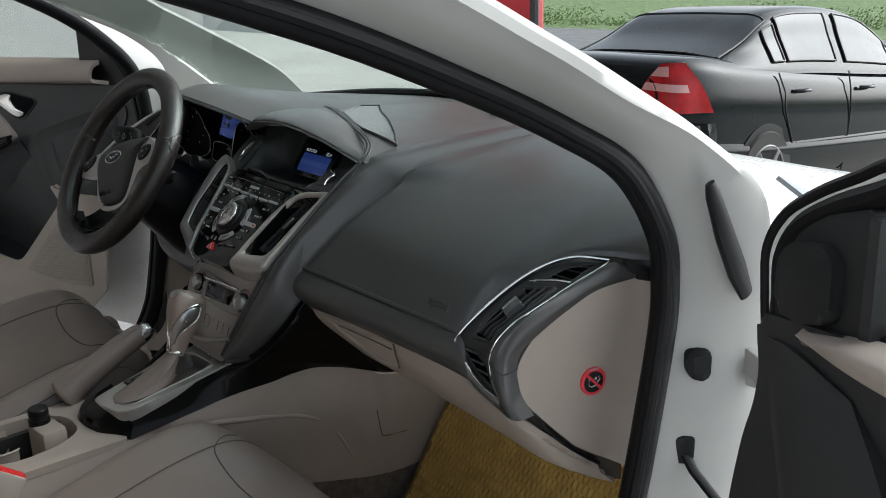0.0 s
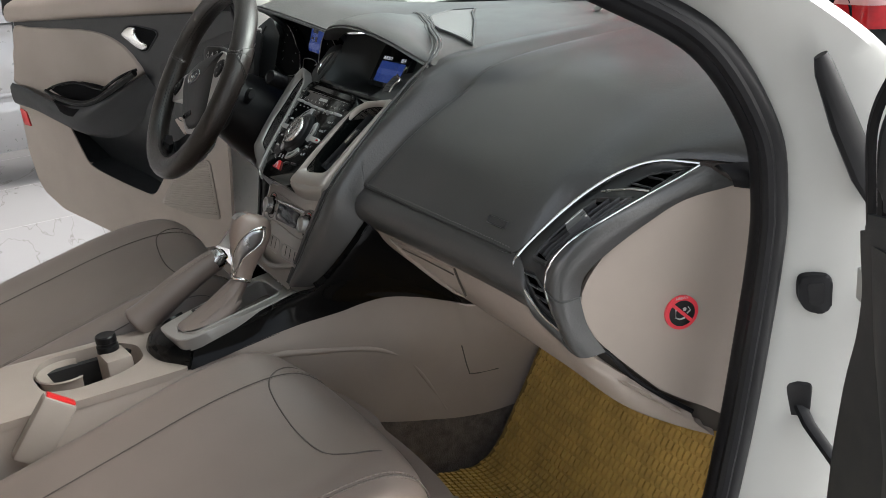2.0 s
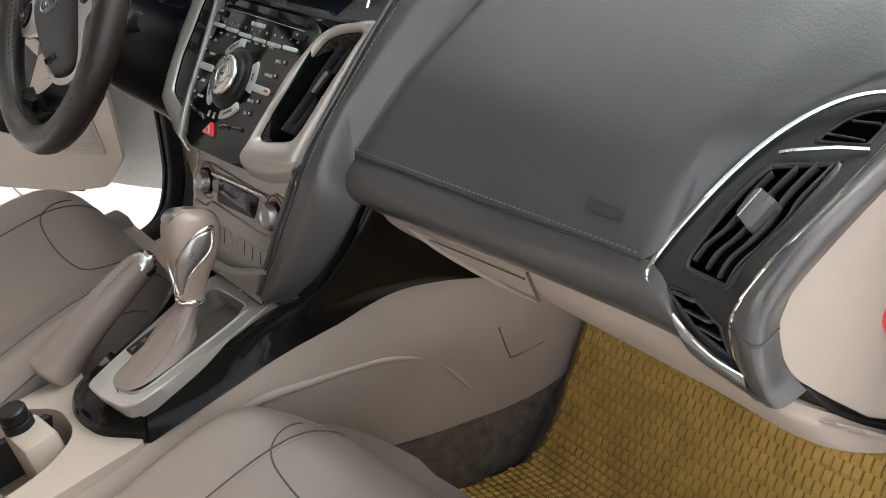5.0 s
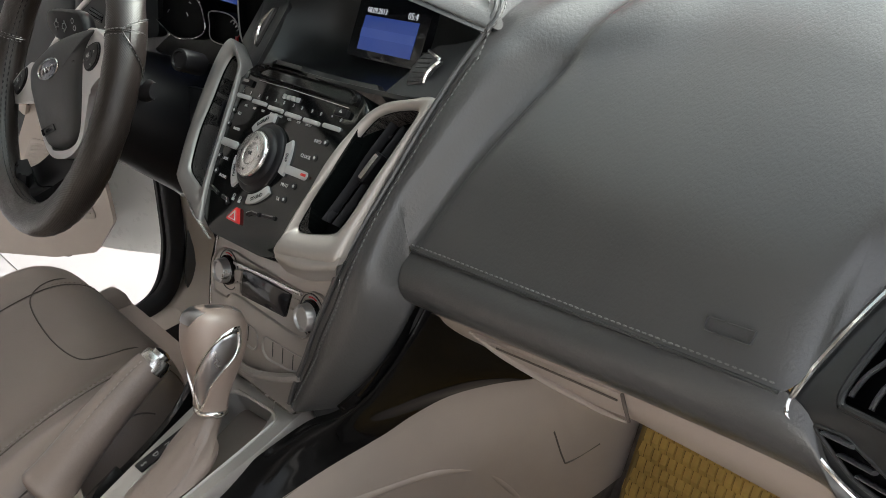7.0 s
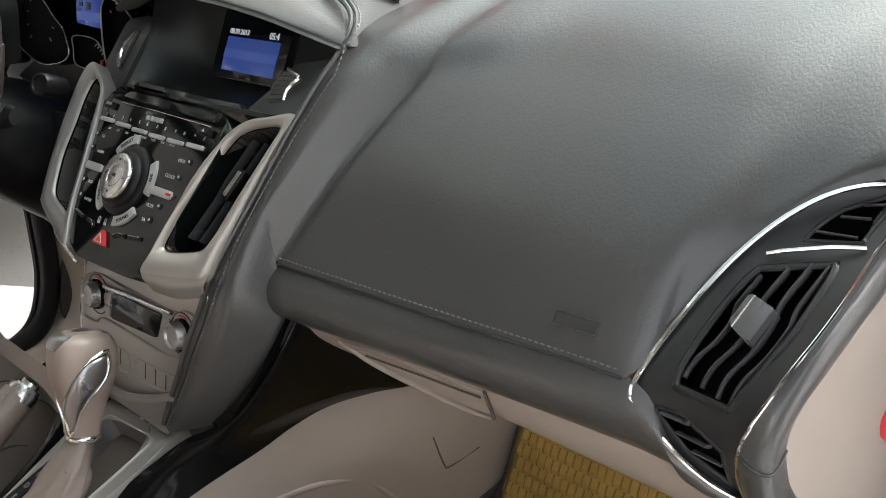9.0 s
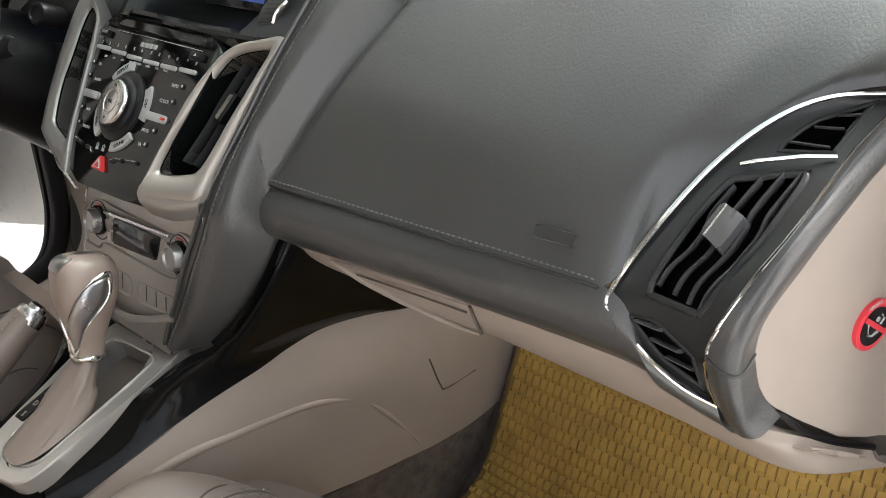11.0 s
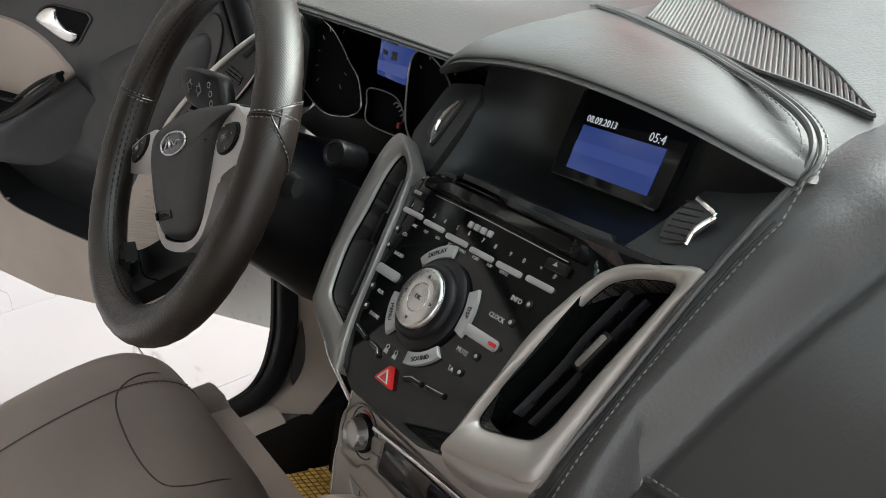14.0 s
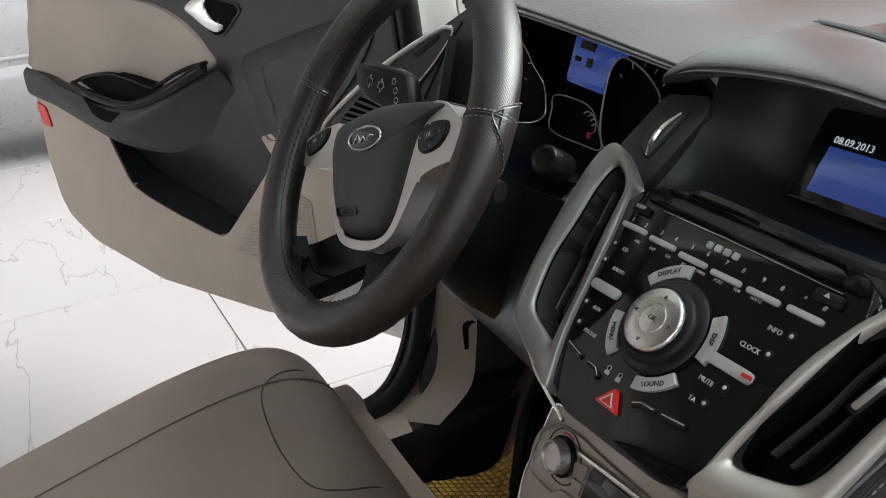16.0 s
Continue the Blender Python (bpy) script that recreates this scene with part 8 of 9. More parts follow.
    glass = part("window_glass", sheet_bm(gl, 12, 12, 0.004, -pl.n), M_GLASS, d, "clear side window")
    glass.visible_shadow = False
    mir = part("wing_mirror", box_bm((0.20, 0.11, 0.13), pl.matrix(0.48, 0.10, -0.19) @ pose(0, 0, 0, 90, 0, 0), 0.045, 4), M_WHITE, d, "white door mirror")
    part("mirror_foot", box_bm((0.12, 0.10, 0.05), pl.matrix(0.40, 0.04, -0.12) @ pose(0, 0, 0, 90, 0, 0), 0.015, 3), M_BLACK, mir)
    part("hinge_bracket", box_bm((0.045, 0.03, 0.035), pl.matrix(0.135, -0.06, -0.05), 0.003), M_WHITE_SHADED, d)
    return d


SEAL = [(0.70, 0.30, 0.405), (0.70, 0.80, 0.408), (0.70, 0.93, 0.425), (0.70, 1.005, 0.49), (0.70, 1.040, 0.59), (0.70, 1.065, 0.70), (0.70, 1.084, 0.80), (0.70, 1.088, 0.865), (0.699, 1.075, 0.937), (0.69, 1.015, 1.027), (0.672, 0.925, 1.085), (0.655, 0.80, 1.145), (0.634, 0.60, 1.225), (0.60, 0.30, 1.315), (0.585, 0.0, 1.355), (0.58, -0.06, 1.355), (0.60, -0.11, 1.28), (0.66, -0.10, 1.0), (0.70, -0.08, 0.75), (0.70, -0.03, 0.50), (0.70, 0.10, 0.41)]
SEAL_FAR = [(0.69, 0.30, 0.424), (0.69, 0.86, 0.424), (0.69, 0.955, 0.424), (0.69, 1.000, 0.446), (0.69, 1.032, 0.50), (0.69, 1.050, 0.565), (0.692, 1.074, 0.69)] + SEAL[6:]
JAMB = [(0.78, 0.30, 0.33), (0.78, 0.85, 0.33), (0.78, 1.02, 0.35), (0.775, 1.13, 0.42), (0.772, 1.19, 0.56), (0.772, 1.205, 0.68), (0.772, 1.212, 0.79), (0.772, 1.215, 0.865), (0.768, 1.192, 0.978), (0.755, 1.085, 1.064), (0.742, 0.965, 1.125), (0.728, 0.845, 1.190), (0.700, 0.64, 1.286), (0.662, 0.32, 1.365), (0.645, 0.0, 1.405), (0.645, -0.14, 1.405), (0.67, -0.24, 1.30), (0.735, -0.24, 1.0), (0.77, -0.24, 0.75), (0.77, -0.16, 0.45), (0.78, 0.10, 0.34)]


def toe(y):
    """The rise of the toe board beyond the flat of the floor."""
    d = max(0.0, y - 0.97)
    if d < 0.08:
        return 1.7 * d * d / 0.16
    return 1.7 * (d - 0.04) if y < 1.26 else 0.425 + 0.3 * (y - 1.26)


def body():
    b = thing("white_hatchback_body", "white hatchback body shell with open front doors", "car", (0, 0, 0))
    for sg in (1, -1):
        back = 0.0 if sg > 0 else 0.085  # the far pillar foot stands further back
        shift = lambda y, z: y - back * min(1.0, max(0.0, (1.10 - z) / 0.15))
        lift = lambda y, z: z + (0.0 if sg > 0 or z < 1.0 else 0.07 * min(1.0, max(0.0, (1.06 - y) / 0.3)))
        S = spline([(sg * x, shift(y, z), lift(y, z)) for x, y, z in (SEAL if sg > 0 else SEAL_FAR)], 140)
        O = spline([(sg * x, shift(y, z), lift(y, z)) for x, y, z in JAMB], 140)
        bm = bmesh.new()
        prof = ((0.0, 0.0), (0.06, 0.004), (0.34, 0.004), (0.46, 0.013), (0.72, 0.011), (0.90, 0.012), (1.0, 0.0), (1.0, -0.03), (0.4, -0.02), (0.0, -0.008))
        rings = []
        for s, o in zip(S, O):
            ax = o - s
            out = ax.cross(V(0, 0, 1) if abs(ax.z) < ax.length * 0.9 else V(0, 1, 0))
            n = V(sg * 0.75, -0.55, 0.1).normalized()
            n = (n - ax.normalized() * n.dot(ax.normalized())).normalized()
            rings.append([bm.verts.new(s + ax * f + n * h) for f, h in prof])
        for r1, r2 in zip(rings, rings[1:]):
            for k in range(len(prof)):
                m = (k + 1) % len(prof)
                bm.faces.new((r1[k], r1[m], r2[m], r2[k]))
        part("door_frame", bm, M_WHITE_SHADED, b, "white painted door aperture", angle=50)
        part("door_seal", tube_bm([p + V(sg * 0.004, -0.006, 0) for p in S], 0.0185 if sg > 0 else 0.0165, 14, up=(1, 0, 0)), M_RUBBER, b, "black rubber door seal")
        part("seal_lip", tube_bm([p + V(sg * 0.016, -0.020, 0.004) for p in S], 0.0075, 8, up=(1, 0, 0)), M_RUBBER, b)
        # pillar trim inside, sill and floor edge
        pt = [[(sg * x, y, z) for x, y, z in r] for r in (
            ((0.690, 1.10, 0.96), (0.672, 1.13, 0.97), (0.64, 1.20, 0.965)), ((0.675, 0.985, 1.045), (0.645, 1.0, 1.06), (0.595, 1.05, 1.075)), ((0.652, 0.80, 1.138), (0.62, 0.81, 1.155), (0.565, 0.86, 1.175)),
            ((0.628, 0.58, 1.228), (0.595, 0.59, 1.248), (0.545, 0.64, 1.265)), ((0.600, 0.34, 1.298), (0.565, 0.34, 1.315), (0.52, 0.40, 1.325)))]
        if sg < 0:
            pt = [((-0.668, 1.04, 0.97), (-0.655, 1.16, 0.98), (-0.615, 1.36, 0.975)), ((-0.660, 1.02, 1.07), (-0.645, 1.12, 1.085), (-0.600, 1.268, 1.053)), ((-0.650, 0.939, 1.143), (-0.625, 0.99, 1.155), (-0.580, 1.083, 1.153)),
                  ((-0.635, 0.837, 1.192), (-0.61, 0.89, 1.205), (-0.570, 1.0, 1.195)), ((-0.620, 0.74, 1.237), (-0.595, 0.80, 1.25), (-0.560, 0.927, 1.233)), ((-0.600, 0.55, 1.310), (-0.575, 0.61, 1.322), (-0.545, 0.75, 1.305)), ((-0.570, 0.30, 1.360), (-0.545, 0.34, 1.372), (-0.520, 0.45, 1.365))]
        part("pillar_trim", sheet_bm(pt, 30, 10, 0.008, (sg, 1, 0.3)), M_PILLAR, b, "pale grey pillar trim")
        if sg > 0:
            kick = [[(0.688, 1.10, 0.66), (0.66, 1.18, 0.66), (0.62, 1.35, 0.66)], [(0.684, 1.06, 0.50), (0.655, 1.15, 0.50), (0.61, 1.34, 0.50)], [(0.682, 1.02, 0.34), (0.65, 1.12, 0.32), (0.60, 1.34, 0.30)]]
            sill = [[(0.60, y, 0.30), (0.64, y, 0.355), (0.685, y, 0.368), (0.71, y, 0.36)] for y in (-0.1, 0.3, 0.7, 1.06)]
        else:
            kick = [[(-0.690, 1.010, 0.70), (-0.672, 1.018, 0.70), (-0.648, 1.065, 0.70)], [(-0.690, 0.978, 0.60), (-0.672, 0.985, 0.60), (-0.648, 1.030, 0.60)], [(-0.690, 0.958, 0.50), (-0.672, 0.968, 0.50), (-0.648, 1.018, 0.50)],
                    [(-0.690, 0.930, 0.445), (-0.668, 0.945, 0.444), (-0.642, 1.000, 0.440)], [(-0.690, 0.885, 0.412), (-0.664, 0.895, 0.408), (-0.634, 0.940, 0.400)]]
            sill = [[(-0.640, y, 0.400), (-0.652, y, 0.409), (-0.672, y, 0.414), (-0.71, y, 0.412)] for y in (-0.1, 0.3, 0.7, 0.90)]
            part("sill_side", sheet_bm([[(-0.641, y, 0.400), (-0.632, y, 0.37), (-0.615, y, 0.27)] for y in (-0.1, 0.4, 0.92, 1.30)], 14, 10, 0.006, (-1, 0, 0)), M_BLACK, b, "black lining beside the sill")
            side = [[(-0.680, 0.985, z) if z > 0.47 else (-0.672, 0.935, z), (-0.662, 1.06, z), (-0.64, 1.16, z), (-0.60, 1.36, z)] for z in (0.70, 0.58, 0.46, 0.40, 0.29)]
            kp = part("footwell_side", sheet_bm(side, 16, 16, 0.006, (-1, 0, 0)), M_DARKP, b, "black footwell side lining")
            fr = Plane((-0.648, 1.045, 0.49), (0.25, 0.968, 0), (0, 0, 1))
            part("lever_recess", ring_bm(fr, even(rounded([(-0.045, 0.055), (0.05, 0.055), (0.05, -0.055), (-0.045, -0.055)], 0.012), 60), even(rounded([(-0.030, 0.045), (0.038, 0.045), (0.038, -0.045), (-0.030, -0.045)], 0.010), 60), ((0, -0.006), (0.1, 0.004), (0.5, 0.005), (1, -0.001), (1, -0.012))), M_POCKET, kp, "recessed bonnet release surround")
        part("kick_panel", sheet_bm(kick, 24, 12, 0.008, (sg, 0.5, 0)), M_TAUPE, b, "taupe kick panel")
        part("sill_trim", sheet_bm(sill, 14, 12, 0.01, (0, 0, -1)), M_BEIGE if sg > 0 else M_TAUPE, b, "plastic sill trim")
        part("sill", box_bm((0.10, 1.5, 0.17), pose(sg * 0.745, 0.45, 0.262), 0.03), M_WHITE, b)
        fen = [[(sg * 0.782, 1.23, 0.30), (sg * 0.80, 1.6, 0.30), (sg * 0.79, 2.1, 0.34), (sg * 0.70, 2.5, 0.36)], [(sg * 0.790, 1.23, 0.60), (sg * 0.84, 1.6, 0.62), (sg * 0.83, 2.1, 0.62), (sg * 0.72, 2.52, 0.60)], [(sg * 0.782, 1.235, 0.84), (sg * 0.80, 1.6, 0.79), (sg * 0.78, 2.1, 0.74), (sg * 0.68, 2.46, 0.68)], [(sg * 0.755, 1.25, 0.910), (sg * 0.735, 1.6, 0.850), (sg * 0.69, 2.1, 0.78), (sg * 0.60, 2.42, 0.73)]]
        part("fender", sheet_bm(fen, 18, 18, 0.01, (-sg, 0, 0)), M_WHITE, b, "white front fender")
        qt = [[(sg * 0.775, -0.25, 0.30), (sg * 0.80, -0.8, 0.34), (sg * 0.76, -1.35, 0.36), (sg * 0.60, -1.55, 0.40)], [(sg * 0.785, -0.25, 0.65), (sg * 0.82, -0.8, 0.68), (sg * 0.78, -1.35, 0.70), (sg * 0.62, -1.60, 0.70)], [(sg * 0.755, -0.25, 0.98), (sg * 0.75, -0.8, 1.02), (sg * 0.70, -1.3, 1.04), (sg * 0.58, -1.50, 1.02)], [(sg * 0.66, -0.25, 1.34), (sg * 0.64, -0.8, 1.34), (sg * 0.60, -1.15, 1.27), (sg * 0.52, -1.30, 1.22)]]
        part("quarter_panel", sheet_bm(qt, 20, 20, 0.012, (-sg, 0, 0)), M_WHITE, b, "white rear quarter")
        for y in (1.72, -0.92):
            m = pose(sg * 0.77, y, 0.315, 0, 90, 0)
            wh = part("wheel", lathe_bm([(0.20, -0.10), (0.30, -0.105), (0.315, -0.08), (0.315, 0.08), (0.30, 0.105), (0.20, 0.10)], m, 36), M_TYRE, b, "road wheel")
            part("rim", lathe_bm([(0.20, -0.09), (0.19, 0.06 * sg), (0.06, 0.085 * sg), (0.01, 0.085 * sg)] if sg > 0 else [(0.01, -0.085), (0.06, -0.085), (0.19, -0.06), (0.20, 0.09)], m, 30), M_ALLOY, wh)
    roof = [[(-0.645, 0.30, 1.385), (-0.3, 0.40, 1.43), (0.3, 0.40, 1.43), (0.645, 0.30, 1.385)], [(-0.65, 0.0, 1.42), (-0.3, 0.0, 1.47), (0.3, 0.0, 1.47), (0.65, 0.0, 1.42)], [(-0.64, -0.7, 1.38), (-0.3, -0.7, 1.46), (0.3, -0.7, 1.46), (0.64, -0.7, 1.38)], [(-0.54, -1.28, 1.23), (-0.3, -1.32, 1.31), (0.3, -1.32, 1.31), (0.54, -1.28, 1.23)]]
    part("roof", sheet_bm(roof, 20, 20, 0.03, (0, 0, -1)), M_WHITE, b, "white roof")
    tail = [[(-0.54, -1.30, 1.22), (0, -1.36, 1.29), (0.54, -1.30, 1.22)], [(-0.60, -1.52, 1.0), (0, -1.62, 1.0), (0.60, -1.52, 1.0)], [(-0.62, -1.60, 0.70), (0, -1.70, 0.68), (0.62, -1.60, 0.70)], [(-0.60, -1.55, 0.36), (0, -1.66, 0.34), (0.60, -1.55, 0.36)]]
    part("tailgate", sheet_bm(tail, 16, 16, 0.02, (0, 1, 0)), M_WHITE, b, "white tailgate")
    head = [[(-0.52, 0.42, 1.322), (0, 0.50, 1.345), (0.52, 0.42, 1.322)], [(-0.53, 0.0, 1.36), (0, 0.0, 1.40), (0.53, 0.0, 1.36)], [(-0.52, -0.8, 1.34), (0, -0.8, 1.39), (0.52, -0.8, 1.34)]]
    part("headliner", sheet_bm(head, 12, 12, 0.01, (0, 0, 1)), M_HEADLINER, b, "pale cloth headliner")
    ws = [[(-0.665, 1.20, 0.965), (-0.35, 1.40, 0.993), (0.0, 1.46, 0.998), (0.35, 1.40, 0.993), (0.665, 1.20, 0.965)], [(-0.60, 0.95, 1.14), (-0.3, 1.06, 1.165), (0, 1.10, 1.172), (0.3, 1.06, 1.165), (0.60, 0.95, 1.14)], [(-0.55, 0.60, 1.285), (-0.3, 0.66, 1.315), (0, 0.68, 1.325), (0.3, 0.66, 1.315), (0.55, 0.60, 1.285)]]
    wsg = part("windscreen", sheet_bm(ws, 24, 24, 0.005, (0, 1, 1)), M_GLASS, b, "green-tinted windscreen glass")
    wsg.visible_shadow = False
    part("glass_band", tube_bm(spline([V(*p) + V(0, 0.004, 0.004) for p in ws[0]], 50), 0.010, 8), M_BLACK, b, "black windscreen base band")
    part("windscreen_clip", tube_bm([(0.10, 1.335, 1.000), (0.118, 1.335, 1.010), (0.135, 1.335, 1.003)], 0.006, 8), M_PILLAR, b)
    hdr = [[(-0.55, 0.61, 1.280), (0, 0.69, 1.320), (0.55, 0.61, 1.280)], [(-0.54, 0.48, 1.32), (0, 0.56, 1.36), (0.54, 0.48, 1.32)], [(-0.62, 0.36, 1.385), (0, 0.44, 1.43), (0.62, 0.36, 1.385)]]
    part("screen_header", sheet_bm(hdr, 10, 14, 0.02, (0, 0, 1)), M_PILLAR, b)
    part("rear_view_mirror", box_bm((0.22, 0.03, 0.06), pose(0.0, 0.60, 1.270, 10), 0.014, 3), M_BLACK, b, "black interior mirror")
    bon = [[(-0.74, 1.26, 0.905), (-0.3, 1.50, 0.935), (0.3, 1.50, 0.935), (0.74, 1.26, 0.905)], [(-0.72, 1.65, 0.835), (-0.3, 1.8, 0.865), (0.3, 1.8, 0.865), (0.72, 1.65, 0.835)], [(-0.66, 2.1, 0.77), (-0.3, 2.2, 0.79), (0.3, 2.2, 0.79), (0.66, 2.1, 0.77)], [(-0.55, 2.42, 0.72), (-0.3, 2.55, 0.70), (0.3, 2.55, 0.70), (0.55, 2.42, 0.72)]]
    part("bonnet", sheet_bm(bon, 20, 20, 0.012, (0, 0, -1)), M_WHITE, b, "white bonnet")
    nose = [[(-0.62, 2.44, 0.74), (0, 2.60, 0.70), (0.62, 2.44, 0.74)], [(-0.70, 2.50, 0.5), (0, 2.68, 0.5), (0.70, 2.50, 0.5)], [(-0.66, 2.44, 0.22), (0, 2.62, 0.22), (0.66, 2.44, 0.22)]]
    part("front_bumper", sheet_bm(nose, 12, 16, 0.02, (0, -1, 0)), M_WHITE, b)
    part("underbody", box_bm((1.42, 3.9, 0.08), pose(0, 0.45, 0.21), 0.03), M_DARKP, b)
    part("bulkhead", box_bm((1.34, 0.06, 0.54), pose(0, 1.52, 0.56), 0.02), M_CARPET, b)
    flo = [[(x, y, 0.272 + toe(y)) for x in (-0.66, -0.35, 0.0, 0.35, 0.66)] for y in (-1.4, 0.2, 0.8, 0.97, 1.01, 1.05, 1.2, 1.38, 1.50)]
    part("carpet", sheet_bm(flo, 30, 16, 0.02, (0, 0, -1)), M_CARPET, b, "grey-brown carpet")
    part("rear_bench", box_bm((1.30, 0.55, 0.26), pose(0, -0.75, 0.45), 0.08, 4), M_SEAT, b, "taupe rear bench")
    part("rear_backrest", box_bm((1.30, 0.16, 0.66), pose(0, -1.08, 0.86, -14), 0.06, 4), M_SEAT, b)
    # hinge-pillar fittings on the passenger's side
    hp = Plane((0.712, 1.132, 0.756), (0.42, 0.62, 0.0), (0, 0, 1))
    hole = part("body_hole", plate_bm(hp, rounded([(-0.016, 0.021), (0.018, 0.021), (0.018, -0.022), (-0.005, -0.022), (-0.016, -0.006)], 0.009), -0.02, 0.031, 0.003), M_RUBBER, b, "black rubber plug")
    part("plug_recess", plate_bm(hp, rounded([(-0.008, 0.013), (0.010, 0.013), (0.010, -0.012), (-0.004, -0.012)], 0.005), 0.018, 0.0315, 0), M_BLACK, hole)
    ck = part("check_strap", box_bm((0.032, 0.03, 0.045), pose(0.722, 1.112, 0.632, 0, 0, 40), 0.006), M_BLACK, b, "black door check strap")
    part("strap_arm", tube_bm([(0.726, 1.108, 0.630), (0.750, 1.100, 0.612), (0.80, 1.085, 0.594)], 0.008, 8, flat=0.6), M_BLACK, ck)
    part("fender_seal", tube_bm([(0.765, 1.077, 1.012), (0.766, 1.082, 0.998), (0.768, 1.108, 0.945), (0.769, 1.140, 0.890), (0.770, 1.163, 0.853)], [0.008, 0.012, 0.016, 0.017, 0.012], 12, flat=0.5, up=(1, 0, 0)), M_RUBBER, b, "black fender edge seal")
    part("fender_strip", sheet_bm([[(0.772, 1.215, 1.000), (0.79, 1.26, 0.975)], [(0.83, 1.24, 0.955), (0.85, 1.29, 0.93)]], 8, 6, 0.006, (0, 0, -1)), surface("grey_strip", (0.2, 0.22, 0.23), 0.4), b)
    part("hinge", box_bm((0.05, 0.03, 0.04), pose(0.80, 1.18, 0.745), 0.004), M_SATIN, b)
    return b


def floor_mat(name, x0, x1, y0, y1, label, z0=0.300):
    """A woven-looking rubber mat: rows of small raised cells on a bed darkened for the shade between them."""
    m = thing(name, label, "floor mat", ((x0 + x1) / 2, (y0 + y1) / 2, 0.29))
    zf = lambda y: z0 + toe(y)
    poly = rounded([(x0 + 0.06, y1), (x1, y1), (x1, y0), (x0 - 0.030, y0), (x0 - 0.028, y0 + 0.08), (x0 - 0.008, y0 + 0.15), (x0 + 0.016, y0 + 0.21), (x0 + 0.040, y0 + 0.29)], 0.05, 6)
    curl = lambda x, y: 0.034 * max(0, (x0 + 0.11 - x) / 0.11) ** 2 * min(1, max(0, (y - y0 - 0.30) / 0.12))
    bed = bmesh.new()
    P2 = [Vector(p) for p in poly]
    strips = []
    for k in range(61):
        y = y0 + 0.002 + (y1 - y0 - 0.004) * k / 60
        xs = [a.x + (b.x - a.x) * (y - a.y) / (b.y - a.y) for a, b in zip(P2, P2[1:] + P2[:1]) if (a.y > y) != (b.y > y)]
        a, b = min(xs), max(xs)
        strips.append([bed.verts.new((x, y, zf(y) + curl(x, y) + h)) for x, h in ((a, -0.006), (a, 0.003), (a + 0.02, 0.003), (a + 0.04, 0.003), (a + 0.07, 0.003), (a + 0.12, 0.003), (b, 0.003), (b, -0.006))])
    for a, b in zip(strips, strips[1:]):
        for k in range(7):
            bed.faces.new((a[k], a[k + 1], b[k + 1], b[k]))
    part("bed", bed, M_MAT_SHADED, m)
    verts, faces = [], []

    def inside(x, y):
        c = False
        for a, b in zip(P2, P2[1:] + P2[:1]):
            if (a.y > y) != (b.y > y) and x < (b.x - a.x) * (y - a.y) / (b.y - a.y) + a.x:
                c = not c
        return c
    sx, sy = 0.0106, 0.0084
    for j in range(int((y1 - y0) / sy) + 1):
        for i in range(int((x1 - x0) / sx) + 1):
            x, y = x0 + sx * (i + 0.5 * (j % 2)), y0 + sy * j
            if not inside(x, y):
                continue
            z = zf(y) + curl(x, y) + 0.003
            k = len(verts)
            for dx, dy, dz in ((-0.0048, -0.0042, 0), (0.0048, -0.0042, 0), (0.0048, 0.0042, 0), (-0.0048, 0.0042, 0), (-0.0042, -0.0034, 0.0050), (0.0042, -0.0034, 0.0056), (0.0042, 0.0036, 0.0034), (-0.0042, 0.0036, 0.0026)):
                verts.append((x + dx, y + dy, z + dz + dy * (1.7 * min(1.0, max(0.0, (y - 0.97) / 0.08)))))
            faces += [(k, k + 1, k + 5, k + 4), (k + 1, k + 2, k + 6, k + 5), (k + 2, k + 3, k + 7, k + 6), (k + 3, k, k + 4, k + 7), (k + 4, k + 5, k + 6, k + 7)]
    me = bpy.data.meshes.new("tread")
    me.from_pydata(verts, [], faces)
    me.materials.append(M_MAT)
    ob = new("tread", me)
    adopt(ob, m)
    tagged(ob, "ochre rubber cells", kind="stuff")
    part("border", tube_bm([(p[0], p[1], zf(p[1]) + curl(p[0], p[1]) + 0.003) for p in poly], 0.0035, 6, True), M_MAT_SHADED, m)
    return m


